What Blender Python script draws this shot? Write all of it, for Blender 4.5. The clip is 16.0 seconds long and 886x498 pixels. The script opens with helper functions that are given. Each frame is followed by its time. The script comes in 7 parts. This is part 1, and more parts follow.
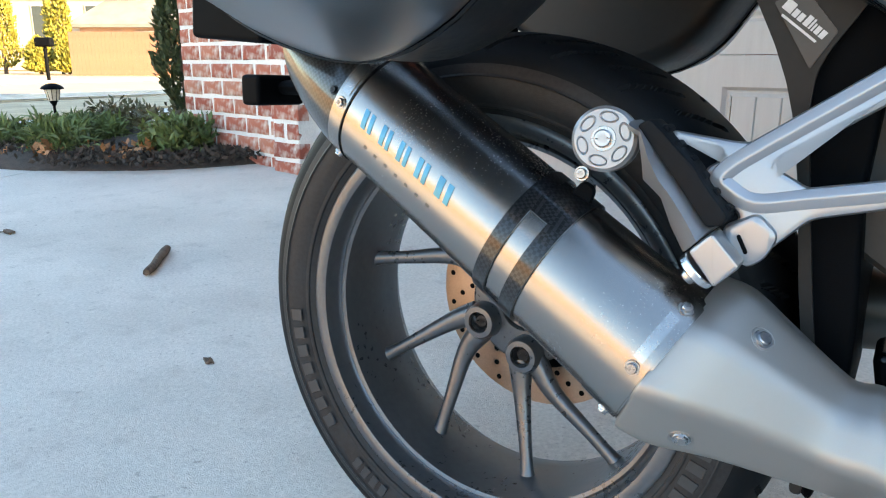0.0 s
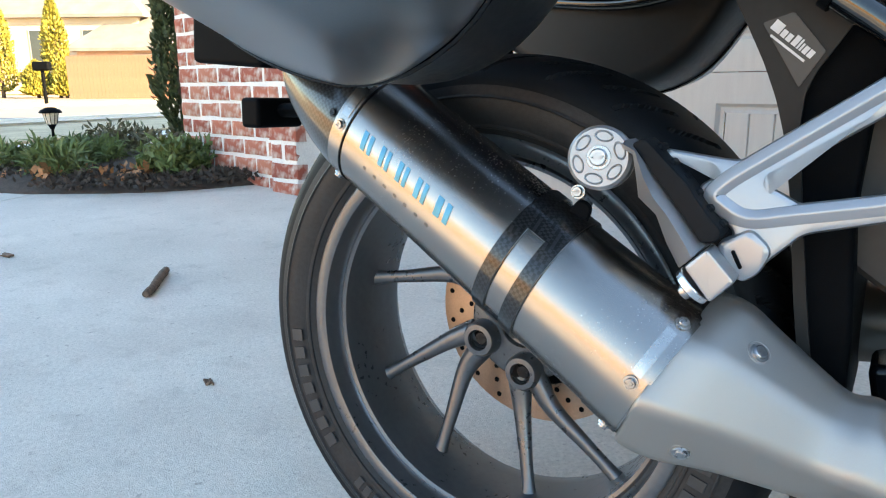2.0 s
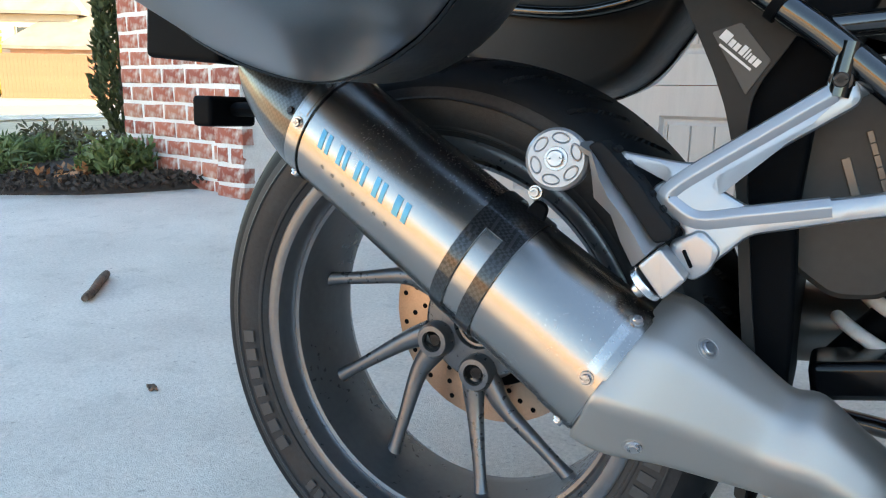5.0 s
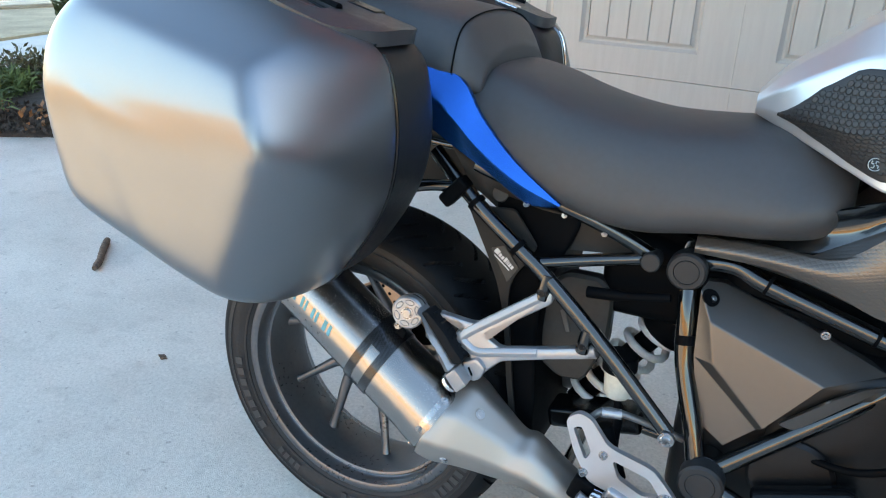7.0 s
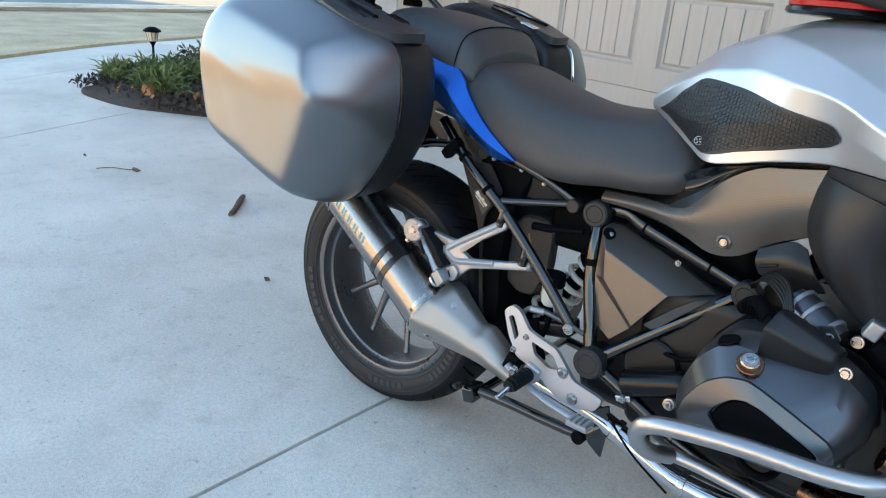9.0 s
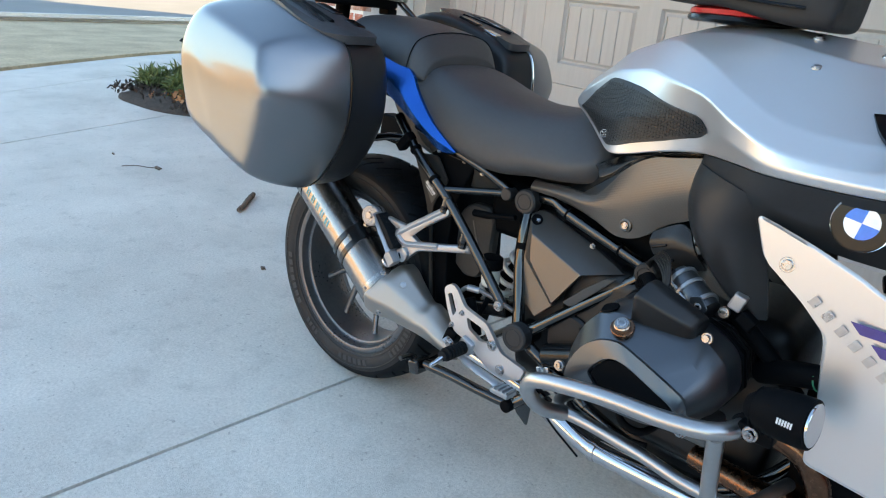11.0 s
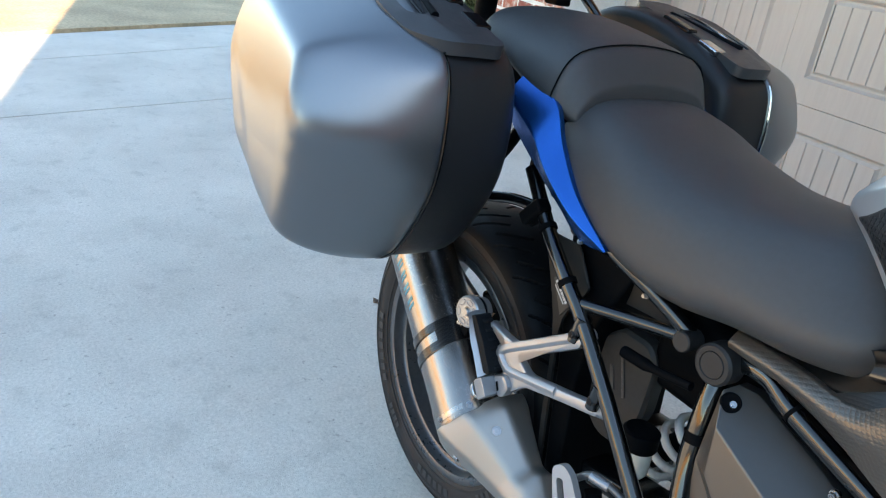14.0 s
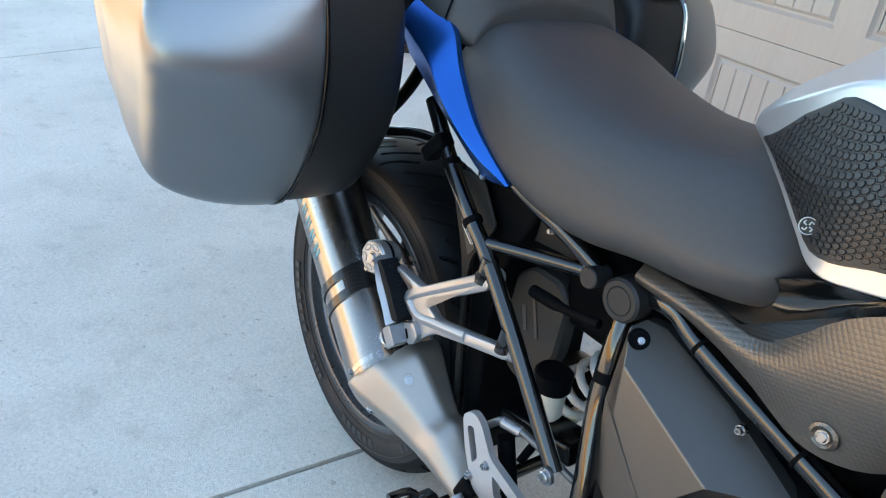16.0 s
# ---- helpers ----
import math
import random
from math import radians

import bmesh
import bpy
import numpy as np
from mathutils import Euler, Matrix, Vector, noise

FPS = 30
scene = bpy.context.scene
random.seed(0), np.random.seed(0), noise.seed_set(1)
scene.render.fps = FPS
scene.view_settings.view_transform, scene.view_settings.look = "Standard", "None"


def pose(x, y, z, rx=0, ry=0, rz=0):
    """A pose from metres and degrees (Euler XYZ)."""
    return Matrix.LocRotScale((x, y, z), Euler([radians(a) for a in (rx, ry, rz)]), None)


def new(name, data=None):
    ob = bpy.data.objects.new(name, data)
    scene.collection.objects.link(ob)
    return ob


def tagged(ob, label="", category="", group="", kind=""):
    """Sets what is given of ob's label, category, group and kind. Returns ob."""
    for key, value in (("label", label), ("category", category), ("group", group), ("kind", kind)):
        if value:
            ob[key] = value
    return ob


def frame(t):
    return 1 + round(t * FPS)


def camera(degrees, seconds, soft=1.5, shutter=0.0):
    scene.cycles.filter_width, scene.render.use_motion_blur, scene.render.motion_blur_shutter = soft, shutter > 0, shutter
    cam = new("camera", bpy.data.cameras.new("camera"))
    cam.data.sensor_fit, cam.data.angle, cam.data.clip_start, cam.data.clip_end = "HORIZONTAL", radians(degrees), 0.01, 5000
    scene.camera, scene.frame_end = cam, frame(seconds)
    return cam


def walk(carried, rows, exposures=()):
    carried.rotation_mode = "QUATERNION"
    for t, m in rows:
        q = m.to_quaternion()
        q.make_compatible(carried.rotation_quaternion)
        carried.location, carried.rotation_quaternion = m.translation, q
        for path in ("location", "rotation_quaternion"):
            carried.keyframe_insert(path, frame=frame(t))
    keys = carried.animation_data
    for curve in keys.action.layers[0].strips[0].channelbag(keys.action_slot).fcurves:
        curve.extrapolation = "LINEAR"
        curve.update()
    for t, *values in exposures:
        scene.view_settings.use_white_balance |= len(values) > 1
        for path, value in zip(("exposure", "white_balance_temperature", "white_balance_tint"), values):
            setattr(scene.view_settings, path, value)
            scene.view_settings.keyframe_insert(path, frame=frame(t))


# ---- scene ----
from mathutils.bvhtree import BVHTree

cam = camera(62.70, 16.0, 1.15)
# seconds, eye, turn about x, y, z
PATH = [
    (0.0, 0.3726, -0.7035, 0.6007, 75.47, -0.05, 33.15),
    (0.5, 0.3724, -0.7071, 0.6002, 75.37, 0.30, 33.11),
    (1.0, 0.3748, -0.7051, 0.5947, 75.32, 0.53, 33.13),
    (1.5, 0.3716, -0.7071, 0.5975, 75.48, 0.51, 33.16),
    (2.0, 0.3760, -0.7112, 0.6030, 76.92, 0.56, 32.82),
    (2.5, 0.3730, -0.7093, 0.5712, 78.33, 0.91, 31.80),
    (3.0, 0.3727, -0.7105, 0.5704, 79.32, 1.04, 30.99),
    (5.5, 0.3698, -0.7318, 0.6206, 75.96, -2.78, 26.95),
    (6.0, 0.4141, -0.7939, 0.8211, 70.18, -6.66, 27.22),
    (6.5, 0.5268, -0.8789, 1.0138, 69.45, -5.16, 28.93),
    (7.0, 0.6384, -1.0216, 1.0473, 67.77, -1.79, 26.52),
    (7.5, 0.6720, -1.2170, 1.0447, 67.18, -1.93, 22.80),
    (8.0, 0.7782, -1.3540, 1.0742, 68.32, -3.86, 24.77),
    (8.5, 0.9720, -1.3126, 1.0698, 68.54, -4.47, 32.89),
    (9.0, 1.1233, -1.3155, 1.0790, 68.88, -4.34, 38.73),
    (9.5, 1.2647, -1.3730, 1.0616, 69.30, -4.87, 40.13),
    (9.7, 1.3205, -1.3898, 1.0733, 69.30, -5.15, 40.36),
    (11.8, 1.3890, -1.1708, 1.0900, 70.05, -4.28, 42.81),
    (12.0, 1.3112, -1.1270, 1.0954, 70.20, -4.39, 41.49),
    (12.5, 1.1589, -1.0197, 1.1161, 70.72, -4.78, 42.14),
    (13.0, 1.0578, -0.8768, 1.1327, 70.87, -5.27, 50.20),
    (13.5, 1.0268, -0.8018, 1.1204, 69.31, -6.90, 55.62),
    (14.0, 0.9833, -0.7704, 1.0876, 66.17, -7.50, 59.54),
    (14.5, 0.9764, -0.7449, 1.0854, 64.44, -6.78, 60.45),
    (15.0, 0.9777, -0.7078, 1.0677, 63.23, -6.02, 58.47),
    (15.5, 0.9703, -0.6844, 1.0627, 62.32, -6.30, 56.15),
    (16.0, 0.9692, -0.6762, 1.0651, 62.23, -6.76, 54.82),
]
EXPOSURE, KELVIN, TINT = 2.88, 8450.0, 5.0
walk(cam, [(t, pose(x, y, z, rx, ry, rz)) for t, x, y, z, rx, ry, rz in PATH], exposures=[(0.0, EXPOSURE + 0.18, KELVIN, TINT), (7.5, EXPOSURE + 0.18, KELVIN, TINT), (9.0, EXPOSURE, KELVIN, TINT), (9.7, EXPOSURE - 0.02, KELVIN, TINT), (12.0, EXPOSURE - 0.12, KELVIN, TINT), (14.0, EXPOSURE - 0.06, KELVIN, TINT), (15.0, EXPOSURE + 0.05, KELVIN, TINT), (16.0, EXPOSURE + 0.15, KELVIN, TINT)])

# low winter sun from behind the garage, blue sky over a shaded driveway
SUN_EL, SUN_AZ = 22.0, 84.0  # elevation; azimuth from +y towards +x
world = bpy.data.worlds.new("sky")
scene.world = world
world.use_nodes = True
wn = world.node_tree.nodes
sky = wn.new("ShaderNodeTexSky")
sky.sky_type = "NISHITA"
sky.sun_disc = False
sky.sun_elevation = radians(SUN_EL)
sky.sun_rotation = radians(SUN_AZ)
sky.air_density = 1.0
sky.dust_density = 0.2
sky.ozone_density = 3.0
wn["Background"].inputs["Strength"].default_value = 0.11
world.node_tree.links.new(sky.outputs[0], wn["Background"].inputs["Color"])
sun = new("sun", bpy.data.lights.new("sun", "SUN"))
sun.data.energy, sun.data.angle, sun.data.color = 4.4, radians(0.5), (1.0, 0.79, 0.54)
to_sun = Vector((math.sin(radians(SUN_AZ)) * math.cos(radians(SUN_EL)), math.cos(radians(SUN_AZ)) * math.cos(radians(SUN_EL)), math.sin(radians(SUN_EL))))
sun.rotation_euler = to_sun.to_track_quat("Z", "Y").to_euler()

# ---- mesh tools ----
def flat(name, bm, material=None, angle=38, parent=None, label=""):
    """A mesh object from a bmesh: smooth but for edges sharper than angle."""
    bm.normal_update()
    lim = radians(angle)
    for e in bm.edges:
        e.smooth = not (len(e.link_faces) == 2 and e.calc_face_angle(0) > lim)
    for f in bm.faces:
        f.smooth = True
    me = bpy.data.meshes.new(name)
    bm.to_mesh(me)
    bm.free()
    if material:
        me.materials.append(material)
    ob = new(name, me)
    if len(me.polygons) < 6000:
        w = ob.modifiers.new("normals", "WEIGHTED_NORMAL")
        w.keep_sharp = True
    if parent:
        ob.parent = parent
    if label:
        ob["label"] = label
    return ob


def part(name, bm, material, parent, label="", angle=38, subsurf=0):
    ob = flat(name, bm, material, angle, parent, label)
    if subsurf:
        for p in ob.data.edges:
            p.use_edge_sharp = False
        m = ob.modifiers.new("round", "SUBSURF")
        m.levels = m.render_levels = subsurf
    return ob


def thing(name, label, category, group="", kind="", m=None):
    ob = new(name)
    ob.empty_display_size = 0.1
    if m is not None:
        ob.matrix_world = m
    return tagged(ob, label, category, group, kind)


def curve(pts, k=6):
    """Catmull-Rom points through pts."""
    P = [Vector(p) for p in pts]
    if len(P) < 3:
        return P
    Q = [2 * P[0] - P[1], *P, 2 * P[-1] - P[-2]]
    out = []
    for i in range(1, len(Q) - 2):
        a, b, c, d = Q[i - 1:i + 3]
        for j in range(k):
            t = j / k
            out.append(0.5 * (2 * b + (c - a) * t + (2 * a - 5 * b + 4 * c - d) * t * t + (3 * b - a - 3 * c + d) * t ** 3))
    out.append(P[-1])
    return out


def loft(rings, bm=None, cap=True, closed=True):
    bm = bm or bmesh.new()
    vs = [[bm.verts.new(p) for p in r] for r in rings]
    n = len(rings[0])
    for a, b in zip(vs, vs[1:]):
        for i in range(n if closed else n - 1):
            j = (i + 1) % n
            bm.faces.new((a[i], a[j], b[j], b[i]))
    if cap and closed:
        bm.faces.new(list(reversed(vs[0])))
        bm.faces.new(vs[-1])
    bmesh.ops.recalc_face_normals(bm, faces=bm.faces[:])
    return bm


def sweep(pts, r, n=14, bm=None, flatten=1.0):
    """A round tube along points; r a number or one for each point."""
    P = [Vector(p) for p in pts]
    rs = r if isinstance(r, (list, tuple)) else [r] * len(P)
    up = Vector((0, 0, 1))
    rings, side = [], None
    for i, p in enumerate(P):
        d = (P[min(i + 1, len(P) - 1)] - P[max(i - 1, 0)]).normalized()
        if side is None:
            side = d.cross(up if abs(d.z) < 0.9 else Vector((1, 0, 0))).normalized()
        else:
            side = (side - d * side.dot(d)).normalized()
        o = d.cross(side)
        rings.append([p + rs[i] * (math.cos(2 * math.pi * k / n) * side + flatten * math.sin(2 * math.pi * k / n) * o) for k in range(n)])
    return loft(rings, bm)


def rod(a, b, r, n=14, bm=None):
    return sweep([a, b], r, n, bm)


def disc(c, axis, r, h, n=24, bm=None, bev=0.12):
    """A flat round with softened rims, centred at c, h thick along axis."""
    c, d = Vector(c), Vector(axis).normalized()
    e = min(r, h) * bev
    return sweep([c - d * h / 2, c - d * (h / 2 - e), c + d * (h / 2 - e), c + d * h / 2], [r - e, r, r, r - e], n, bm)


def lathe(profile, centre=(0, 0, 0), n=48, bm=None, axis="y"):
    """Turns (radius, offset) pairs about an axis through centre; an open profile gives a closed ring of faces."""
    c = Vector(centre)
    rings = []
    for k in range(n):
        a = 2 * math.pi * k / n
        if axis == "y":
            rings.append([c + Vector((r * math.cos(a), o, r * math.sin(a))) for r, o in profile])
        else:
            rings.append([c + Vector((r * math.cos(a), r * math.sin(a), o)) for r, o in profile])
    rings.append(rings[0])
    bm = loft(rings, bm, cap=False, closed=False)
    bmesh.ops.remove_doubles(bm, verts=bm.verts[:], dist=1e-5)
    bmesh.ops.recalc_face_normals(bm, faces=bm.faces[:])
    return bm


def rounded(pts, r=0.008, k=4):
    """A closed outline with rounded corners."""
    P = [Vector(p) for p in pts]
    out = []
    for i, p in enumerate(P):
        a, b = P[i - 1], P[(i + 1) % len(P)]
        u, v = (a - p), (b - p)
        e = min(r, u.length * 0.45, v.length * 0.45)
        s, t = p + u.normalized() * e, p + v.normalized() * e
        for j in range(k + 1):
            w = j / k
            out.append((1 - w) ** 2 * s + 2 * w * (1 - w) * p + w * w * t)
    return out


def plate(pts, thick, normal=(0, -1, 0), r=0.006, bev=0.002, bm=None):
    """A rounded plate: outline pts (3D), grown by thick along normal."""
    n = Vector(normal).normalized()
    out = rounded(pts, r) if r else [Vector(p) for p in pts]
    c = sum(out, Vector()) / len(out)
    inset = [p + (c - p).normalized() * bev for p in out]
    return loft([inset, [p + n * bev for p in out], [p + n * (thick - bev) for p in out], [p + n * thick for p in inset]] if bev else [out, [p + n * thick for p in out]], bm)


def rbox(c, size, bev=0.01, rot=(0, 0, 0), bm=None, seg=3):
    own = bmesh.new()
    bmesh.ops.create_cube(own, size=1.0, matrix=pose(*c, *rot) @ Matrix.Diagonal((*size, 1)))
    if bev:
        bmesh.ops.bevel(own, geom=own.edges[:], offset=bev, segments=seg, profile=0.5, affect="EDGES")
    if bm is None:
        return own
    me = bpy.data.meshes.new("tmp")
    own.to_mesh(me)
    own.free()
    bm.from_mesh(me)
    bpy.data.meshes.remove(me)
    return bm


def bolt(c, axis, r=0.006, h=0.005, bm=None):
    """A socket-head screw: washer rim, head and recessed hexagon."""
    c, d = Vector(c), Vector(axis).normalized()
    bm = sweep([c - d * 0.004, c, c + d * 0.0012, c + d * 0.0012, c + d * h * 0.8, c + d * h, c + d * h, c + d * h * 0.35], [r * 1.45, r * 1.45, r * 1.35, r, r, r * 0.85, r * 0.5, r * 0.45], 16, bm)
    return bm


# ---- materials ----
def mat(name, col, rough=0.5, metal=0.0, var=0.12, scale=8.0, fine=120.0, bump=0.0, bscale=300.0, rvar=0.08, coat=0.0, spec=0.5, stretch=None, second=None):
    m = bpy.data.materials.new(name)
    m.use_nodes = True
    nt = m.node_tree
    b = nt.nodes["Principled BSDF"]
    tc = nt.nodes.new("ShaderNodeTexCoord")
    src = tc.outputs["Object"]
    if stretch:
        mp = nt.nodes.new("ShaderNodeMapping")
        mp.inputs["Scale"].default_value = stretch
        nt.links.new(src, mp.inputs["Vector"])
        src = mp.outputs[0]

    def noise_tex(s, detail=4):
        t = nt.nodes.new("ShaderNodeTexNoise")
        t.inputs["Scale"].default_value, t.inputs["Detail"].default_value = s, detail
        nt.links.new(src, t.inputs["Vector"])
        return t.outputs["Fac"]

    big, small = noise_tex(scale), noise_tex(fine, 6)
    mix = nt.nodes.new("ShaderNodeMath")
    mix.operation = "MULTIPLY_ADD"
    nt.links.new(small, mix.inputs[0])
    mix.inputs[1].default_value = 0.5
    half = nt.nodes.new("ShaderNodeMath")
    half.operation = "MULTIPLY"
    half.inputs[1].default_value = 0.5
    nt.links.new(big, half.inputs[0])
    nt.links.new(half.outputs[0], mix.inputs[2])
    ramp = nt.nodes.new("ShaderNodeValToRGB")
    lo = [max(0, c * (1 - var * 1.6)) for c in col]
    hi = list(second) if second else [min(1, c * (1 + var * 1.6)) for c in col]
    ramp.color_ramp.elements[0].position, ramp.color_ramp.elements[0].color = 0.3, (*lo, 1)
    ramp.color_ramp.elements[1].position, ramp.color_ramp.elements[1].color = 0.7, (*hi, 1)
    nt.links.new(mix.outputs[0], ramp.inputs[0])
    nt.links.new(ramp.outputs[0], b.inputs["Base Color"])
    rr = nt.nodes.new("ShaderNodeMapRange")
    rr.inputs["From Min"].default_value, rr.inputs["From Max"].default_value = 0.3, 0.7
    rr.inputs["To Min"].default_value, rr.inputs["To Max"].default_value = max(0.02, rough - rvar), min(1, rough + rvar)
    nt.links.new(mix.outputs[0], rr.inputs["Value"])
    nt.links.new(rr.outputs[0], b.inputs["Roughness"])
    b.inputs["Metallic"].default_value = metal
    b.inputs["Specular IOR Level"].default_value = spec
    b.inputs["Coat Weight"].default_value = coat
    b.inputs["Coat Roughness"].default_value = 0.08
    if bump:
        bp = nt.nodes.new("ShaderNodeBump")
        bp.inputs["Strength"].default_value, bp.inputs["Distance"].default_value = bump, 0.002
        nt.links.new(noise_tex(bscale, 3), bp.inputs["Height"])
        nt.links.new(bp.outputs[0], b.inputs["Normal"])
    return m


BLACK_PLASTIC = mat("black_plastic", (0.0026, 0.0032, 0.0042), 0.60, bump=0.15, bscale=900, var=0.2, spec=0.045)
BLACK_GLOSS = mat("black_gloss", (0.0035, 0.004, 0.005), 0.20, rvar=0.05, spec=0.30)
BLACK_PAINT = mat("black_frame_paint", (0.003, 0.0035, 0.004), 0.16, rvar=0.03, var=0.15, spec=0.5, coat=0.9)
DARK_GREY = mat("dark_grey_panel", (0.126, 0.119, 0.113), 0.35, metal=0.78, bump=0.05, bscale=1800, var=0.02, rvar=0.02, spec=0.35)
CASE_GREY = mat("case_grey_lacquer", (0.196, 0.214, 0.236), 0.30, metal=0.85, var=0.03, rvar=0.015, fine=900)
SEAT = mat("seat_vinyl", (0.043, 0.044, 0.047), 0.46, bump=0.25, bscale=1400, var=0.08, spec=0.5, rvar=0.03)
RUBBER = mat("tyre_rubber", (0.0058, 0.0072, 0.0092), 0.60, spec=0.14, var=0.25, bump=0.1, bscale=500, scale=14)
RIM = mat("rim_paint", (0.120, 0.128, 0.140), 0.31, metal=0.65, var=0.1)
SILVER = mat("silver_paint", (0.545, 0.56, 0.58), 0.33, metal=0.70, var=0.02, rvar=0.01, fine=1500, coat=0.25)
ALU = mat("satin_aluminium", (0.35, 0.36, 0.38), 0.36, metal=0.65, var=0.02, fine=1800, rvar=0.015)
ALU_RAW = mat("machined_aluminium", (0.72, 0.72, 0.73), 0.22, metal=1.0, var=0.02, rvar=0.02)
TITAN = mat("brushed_titanium", (0.33, 0.31, 0.295), 0.27, metal=1.0, var=0.012, fine=500, rvar=0.008)
COVER = mat("sandblasted_titanium", (0.36, 0.34, 0.32), 0.46, metal=0.85, var=0.03, fine=1500, rvar=0.02)
CHROME = mat("chrome", (0.62, 0.62, 0.64), 0.10, metal=1.0, var=0.03, rvar=0.02)
STEEL = mat("brushed_steel_bar", (0.44, 0.43, 0.43), 0.33, metal=1.0, var=0.03, rvar=0.03)
BLUE = mat("blue_metallic_paint", (0.0, 0.115, 0.45), 0.26, metal=0.9, var=0.012, fine=300, rvar=0.01, coat=0.12)
REARSET = mat("machined_silver", (0.58, 0.58, 0.60), 0.36, metal=0.75, var=0.02, rvar=0.02)
HANDLE_GREY = mat("dark_grey_moulding", (0.040, 0.041, 0.045), 0.40, bump=0.1, bscale=1500, var=0.05)
COIL = mat("semi_gloss_black_plastic", (0.010, 0.010, 0.011), 0.38, spec=0.4, bump=0.1, bscale=1200)
CHEEK = mat("satin_black_fairing", (0.037, 0.040, 0.045), 0.36, metal=0.6, var=0.04, rvar=0.02, bump=0.05, bscale=1800)
SIDE_SATIN = mat("satin_black_cover", (0.085, 0.074, 0.066), 0.34, metal=0.6, var=0.05, rvar=0.03, bump=0.08, bscale=1500)
CAPS = mat("matt_black_plug", (0.018, 0.019, 0.021), 0.48, spec=0.4, bump=0.1, bscale=1500)
CASE_BLACK = mat("case_black_plastic", (0.013, 0.014, 0.016), 0.46, spec=0.35, bump=0.12, bscale=1300)
SCREW = mat("screw_steel", (0.40, 0.40, 0.41), 0.28, metal=1.0)


def closed_curve(P, k):
    n, out = len(P), []
    for i in range(n):
        a, b, c, d = (Vector(P[(i + j) % n]) for j in (-1, 0, 1, 2))
        for j in range(k):
            t = j / k
            out.append(0.5 * (2 * b + (c - a) * t + (2 * a - 5 * b + 4 * c - d) * t * t + (3 * b - a - 3 * c + d) * t ** 3))
    return out


def skin(rings, ku=4, kv=4, closed=True, cap=True, bm=None):
    """A smooth skin through all points of the rings."""
    rs = [closed_curve(r, ku) if closed else curve(r, ku) for r in rings]
    cols = [curve([r[i] for r in rs], kv) for i in range(len(rs[0]))]
    return loft([[c[j] for c in cols] for j in range(len(cols[0]))], bm, cap=cap, closed=closed)


def sheet(rows, thick, ku=4, kv=4, normal=(0, 1, 0)):
    """A smooth open panel through rows of points, with thickness along normal."""
    rs = [curve(r, ku) for r in rows]
    cols = [curve([r[i] for r in rs], kv) for i in range(len(rs[0]))]
    a = [[c[j] for c in cols] for j in range(len(cols[0]))]
    n = Vector(normal) * thick
    rings = [r + [p + n for p in reversed(r)] for r in a]
    return loft(rings)


def holed(outline, holes, thick, normal=(0, -1, 0), r=0.005, hr=0.004):
    """A plate with rounded openings that go through it."""
    bm = bmesh.new()
    n = Vector(normal).normalized()
    edges = []
    for loop, rad in [(outline, r)] + [(h, hr) for h in holes]:
        vs = [bm.verts.new(p) for p in rounded(loop, rad, 3)]
        edges += [bm.edges.new((vs[i - 1], vs[i])) for i in range(len(vs))]
    bmesh.ops.triangle_fill(bm, use_beauty=True, use_dissolve=False, edges=edges)
    ext = bmesh.ops.extrude_face_region(bm, geom=bm.faces[:])
    bmesh.ops.translate(bm, vec=n * thick, verts=[v for v in ext["geom"] if isinstance(v, bmesh.types.BMVert)])
    bmesh.ops.recalc_face_normals(bm, faces=bm.faces[:])
    return bm


def facets(rings, r=0.01, kv=4, k=3):
    """Flat facets with eased creases: rings with rounded corners, joined smoothly lengthwise."""
    rs = [rounded(q, r, k) for q in rings]
    cols = [curve([q[i] for q in rs], kv) for i in range(len(rs[0]))]
    return loft([[c[j] for c in cols] for j in range(len(cols[0]))])


def casting(outline, thick, normal, bev=0.003, r=0.005):
    """A flat casting of any outline with bevelled rims."""
    bm = bmesh.new()
    n = Vector(normal).normalized()
    out = rounded(outline, r, 4)
    a = bm.faces.new([bm.verts.new(p) for p in out])
    b = bm.faces.new([bm.verts.new(p + n * thick) for p in reversed(out)])
    va, vb = list(a.verts), list(reversed(b.verts))
    for i in range(len(va)):
        j = (i + 1) % len(va)
        bm.faces.new((va[j], va[i], vb[i], vb[j]))
    bmesh.ops.recalc_face_normals(bm, faces=bm.faces[:])
    rim = [e for f in bm.faces if len(f.verts) > 4 for e in f.edges]
    bmesh.ops.bevel(bm, geom=rim, offset=bev, segments=2, profile=0.5, affect="EDGES")
    bmesh.ops.triangulate(bm, faces=[f for f in bm.faces if len(f.verts) > 4])
    return bm


def xz(y, *pts):
    return [Vector((x, y, z)) for x, z in pts]

# ---- the place ----
U = Vector((0.9811, -0.1934, 0))  # along the garage wall
N = Vector((0.1934, 0.9811, 0))   # into the garage
DOOR0 = Vector((-0.828, 2.078, 0))  # on the door's face, left edge of one panel


def rise(x, y):
    k = min(max((x + 9) / 4, 0), 1)
    return 0.045 * min(max(y, -2.0), 2.5) * k


CONCRETE = mat("broom_finished_concrete", (0.52, 0.486, 0.442), 0.85, var=0.15, scale=1.3, fine=140, bump=0.8, bscale=420)
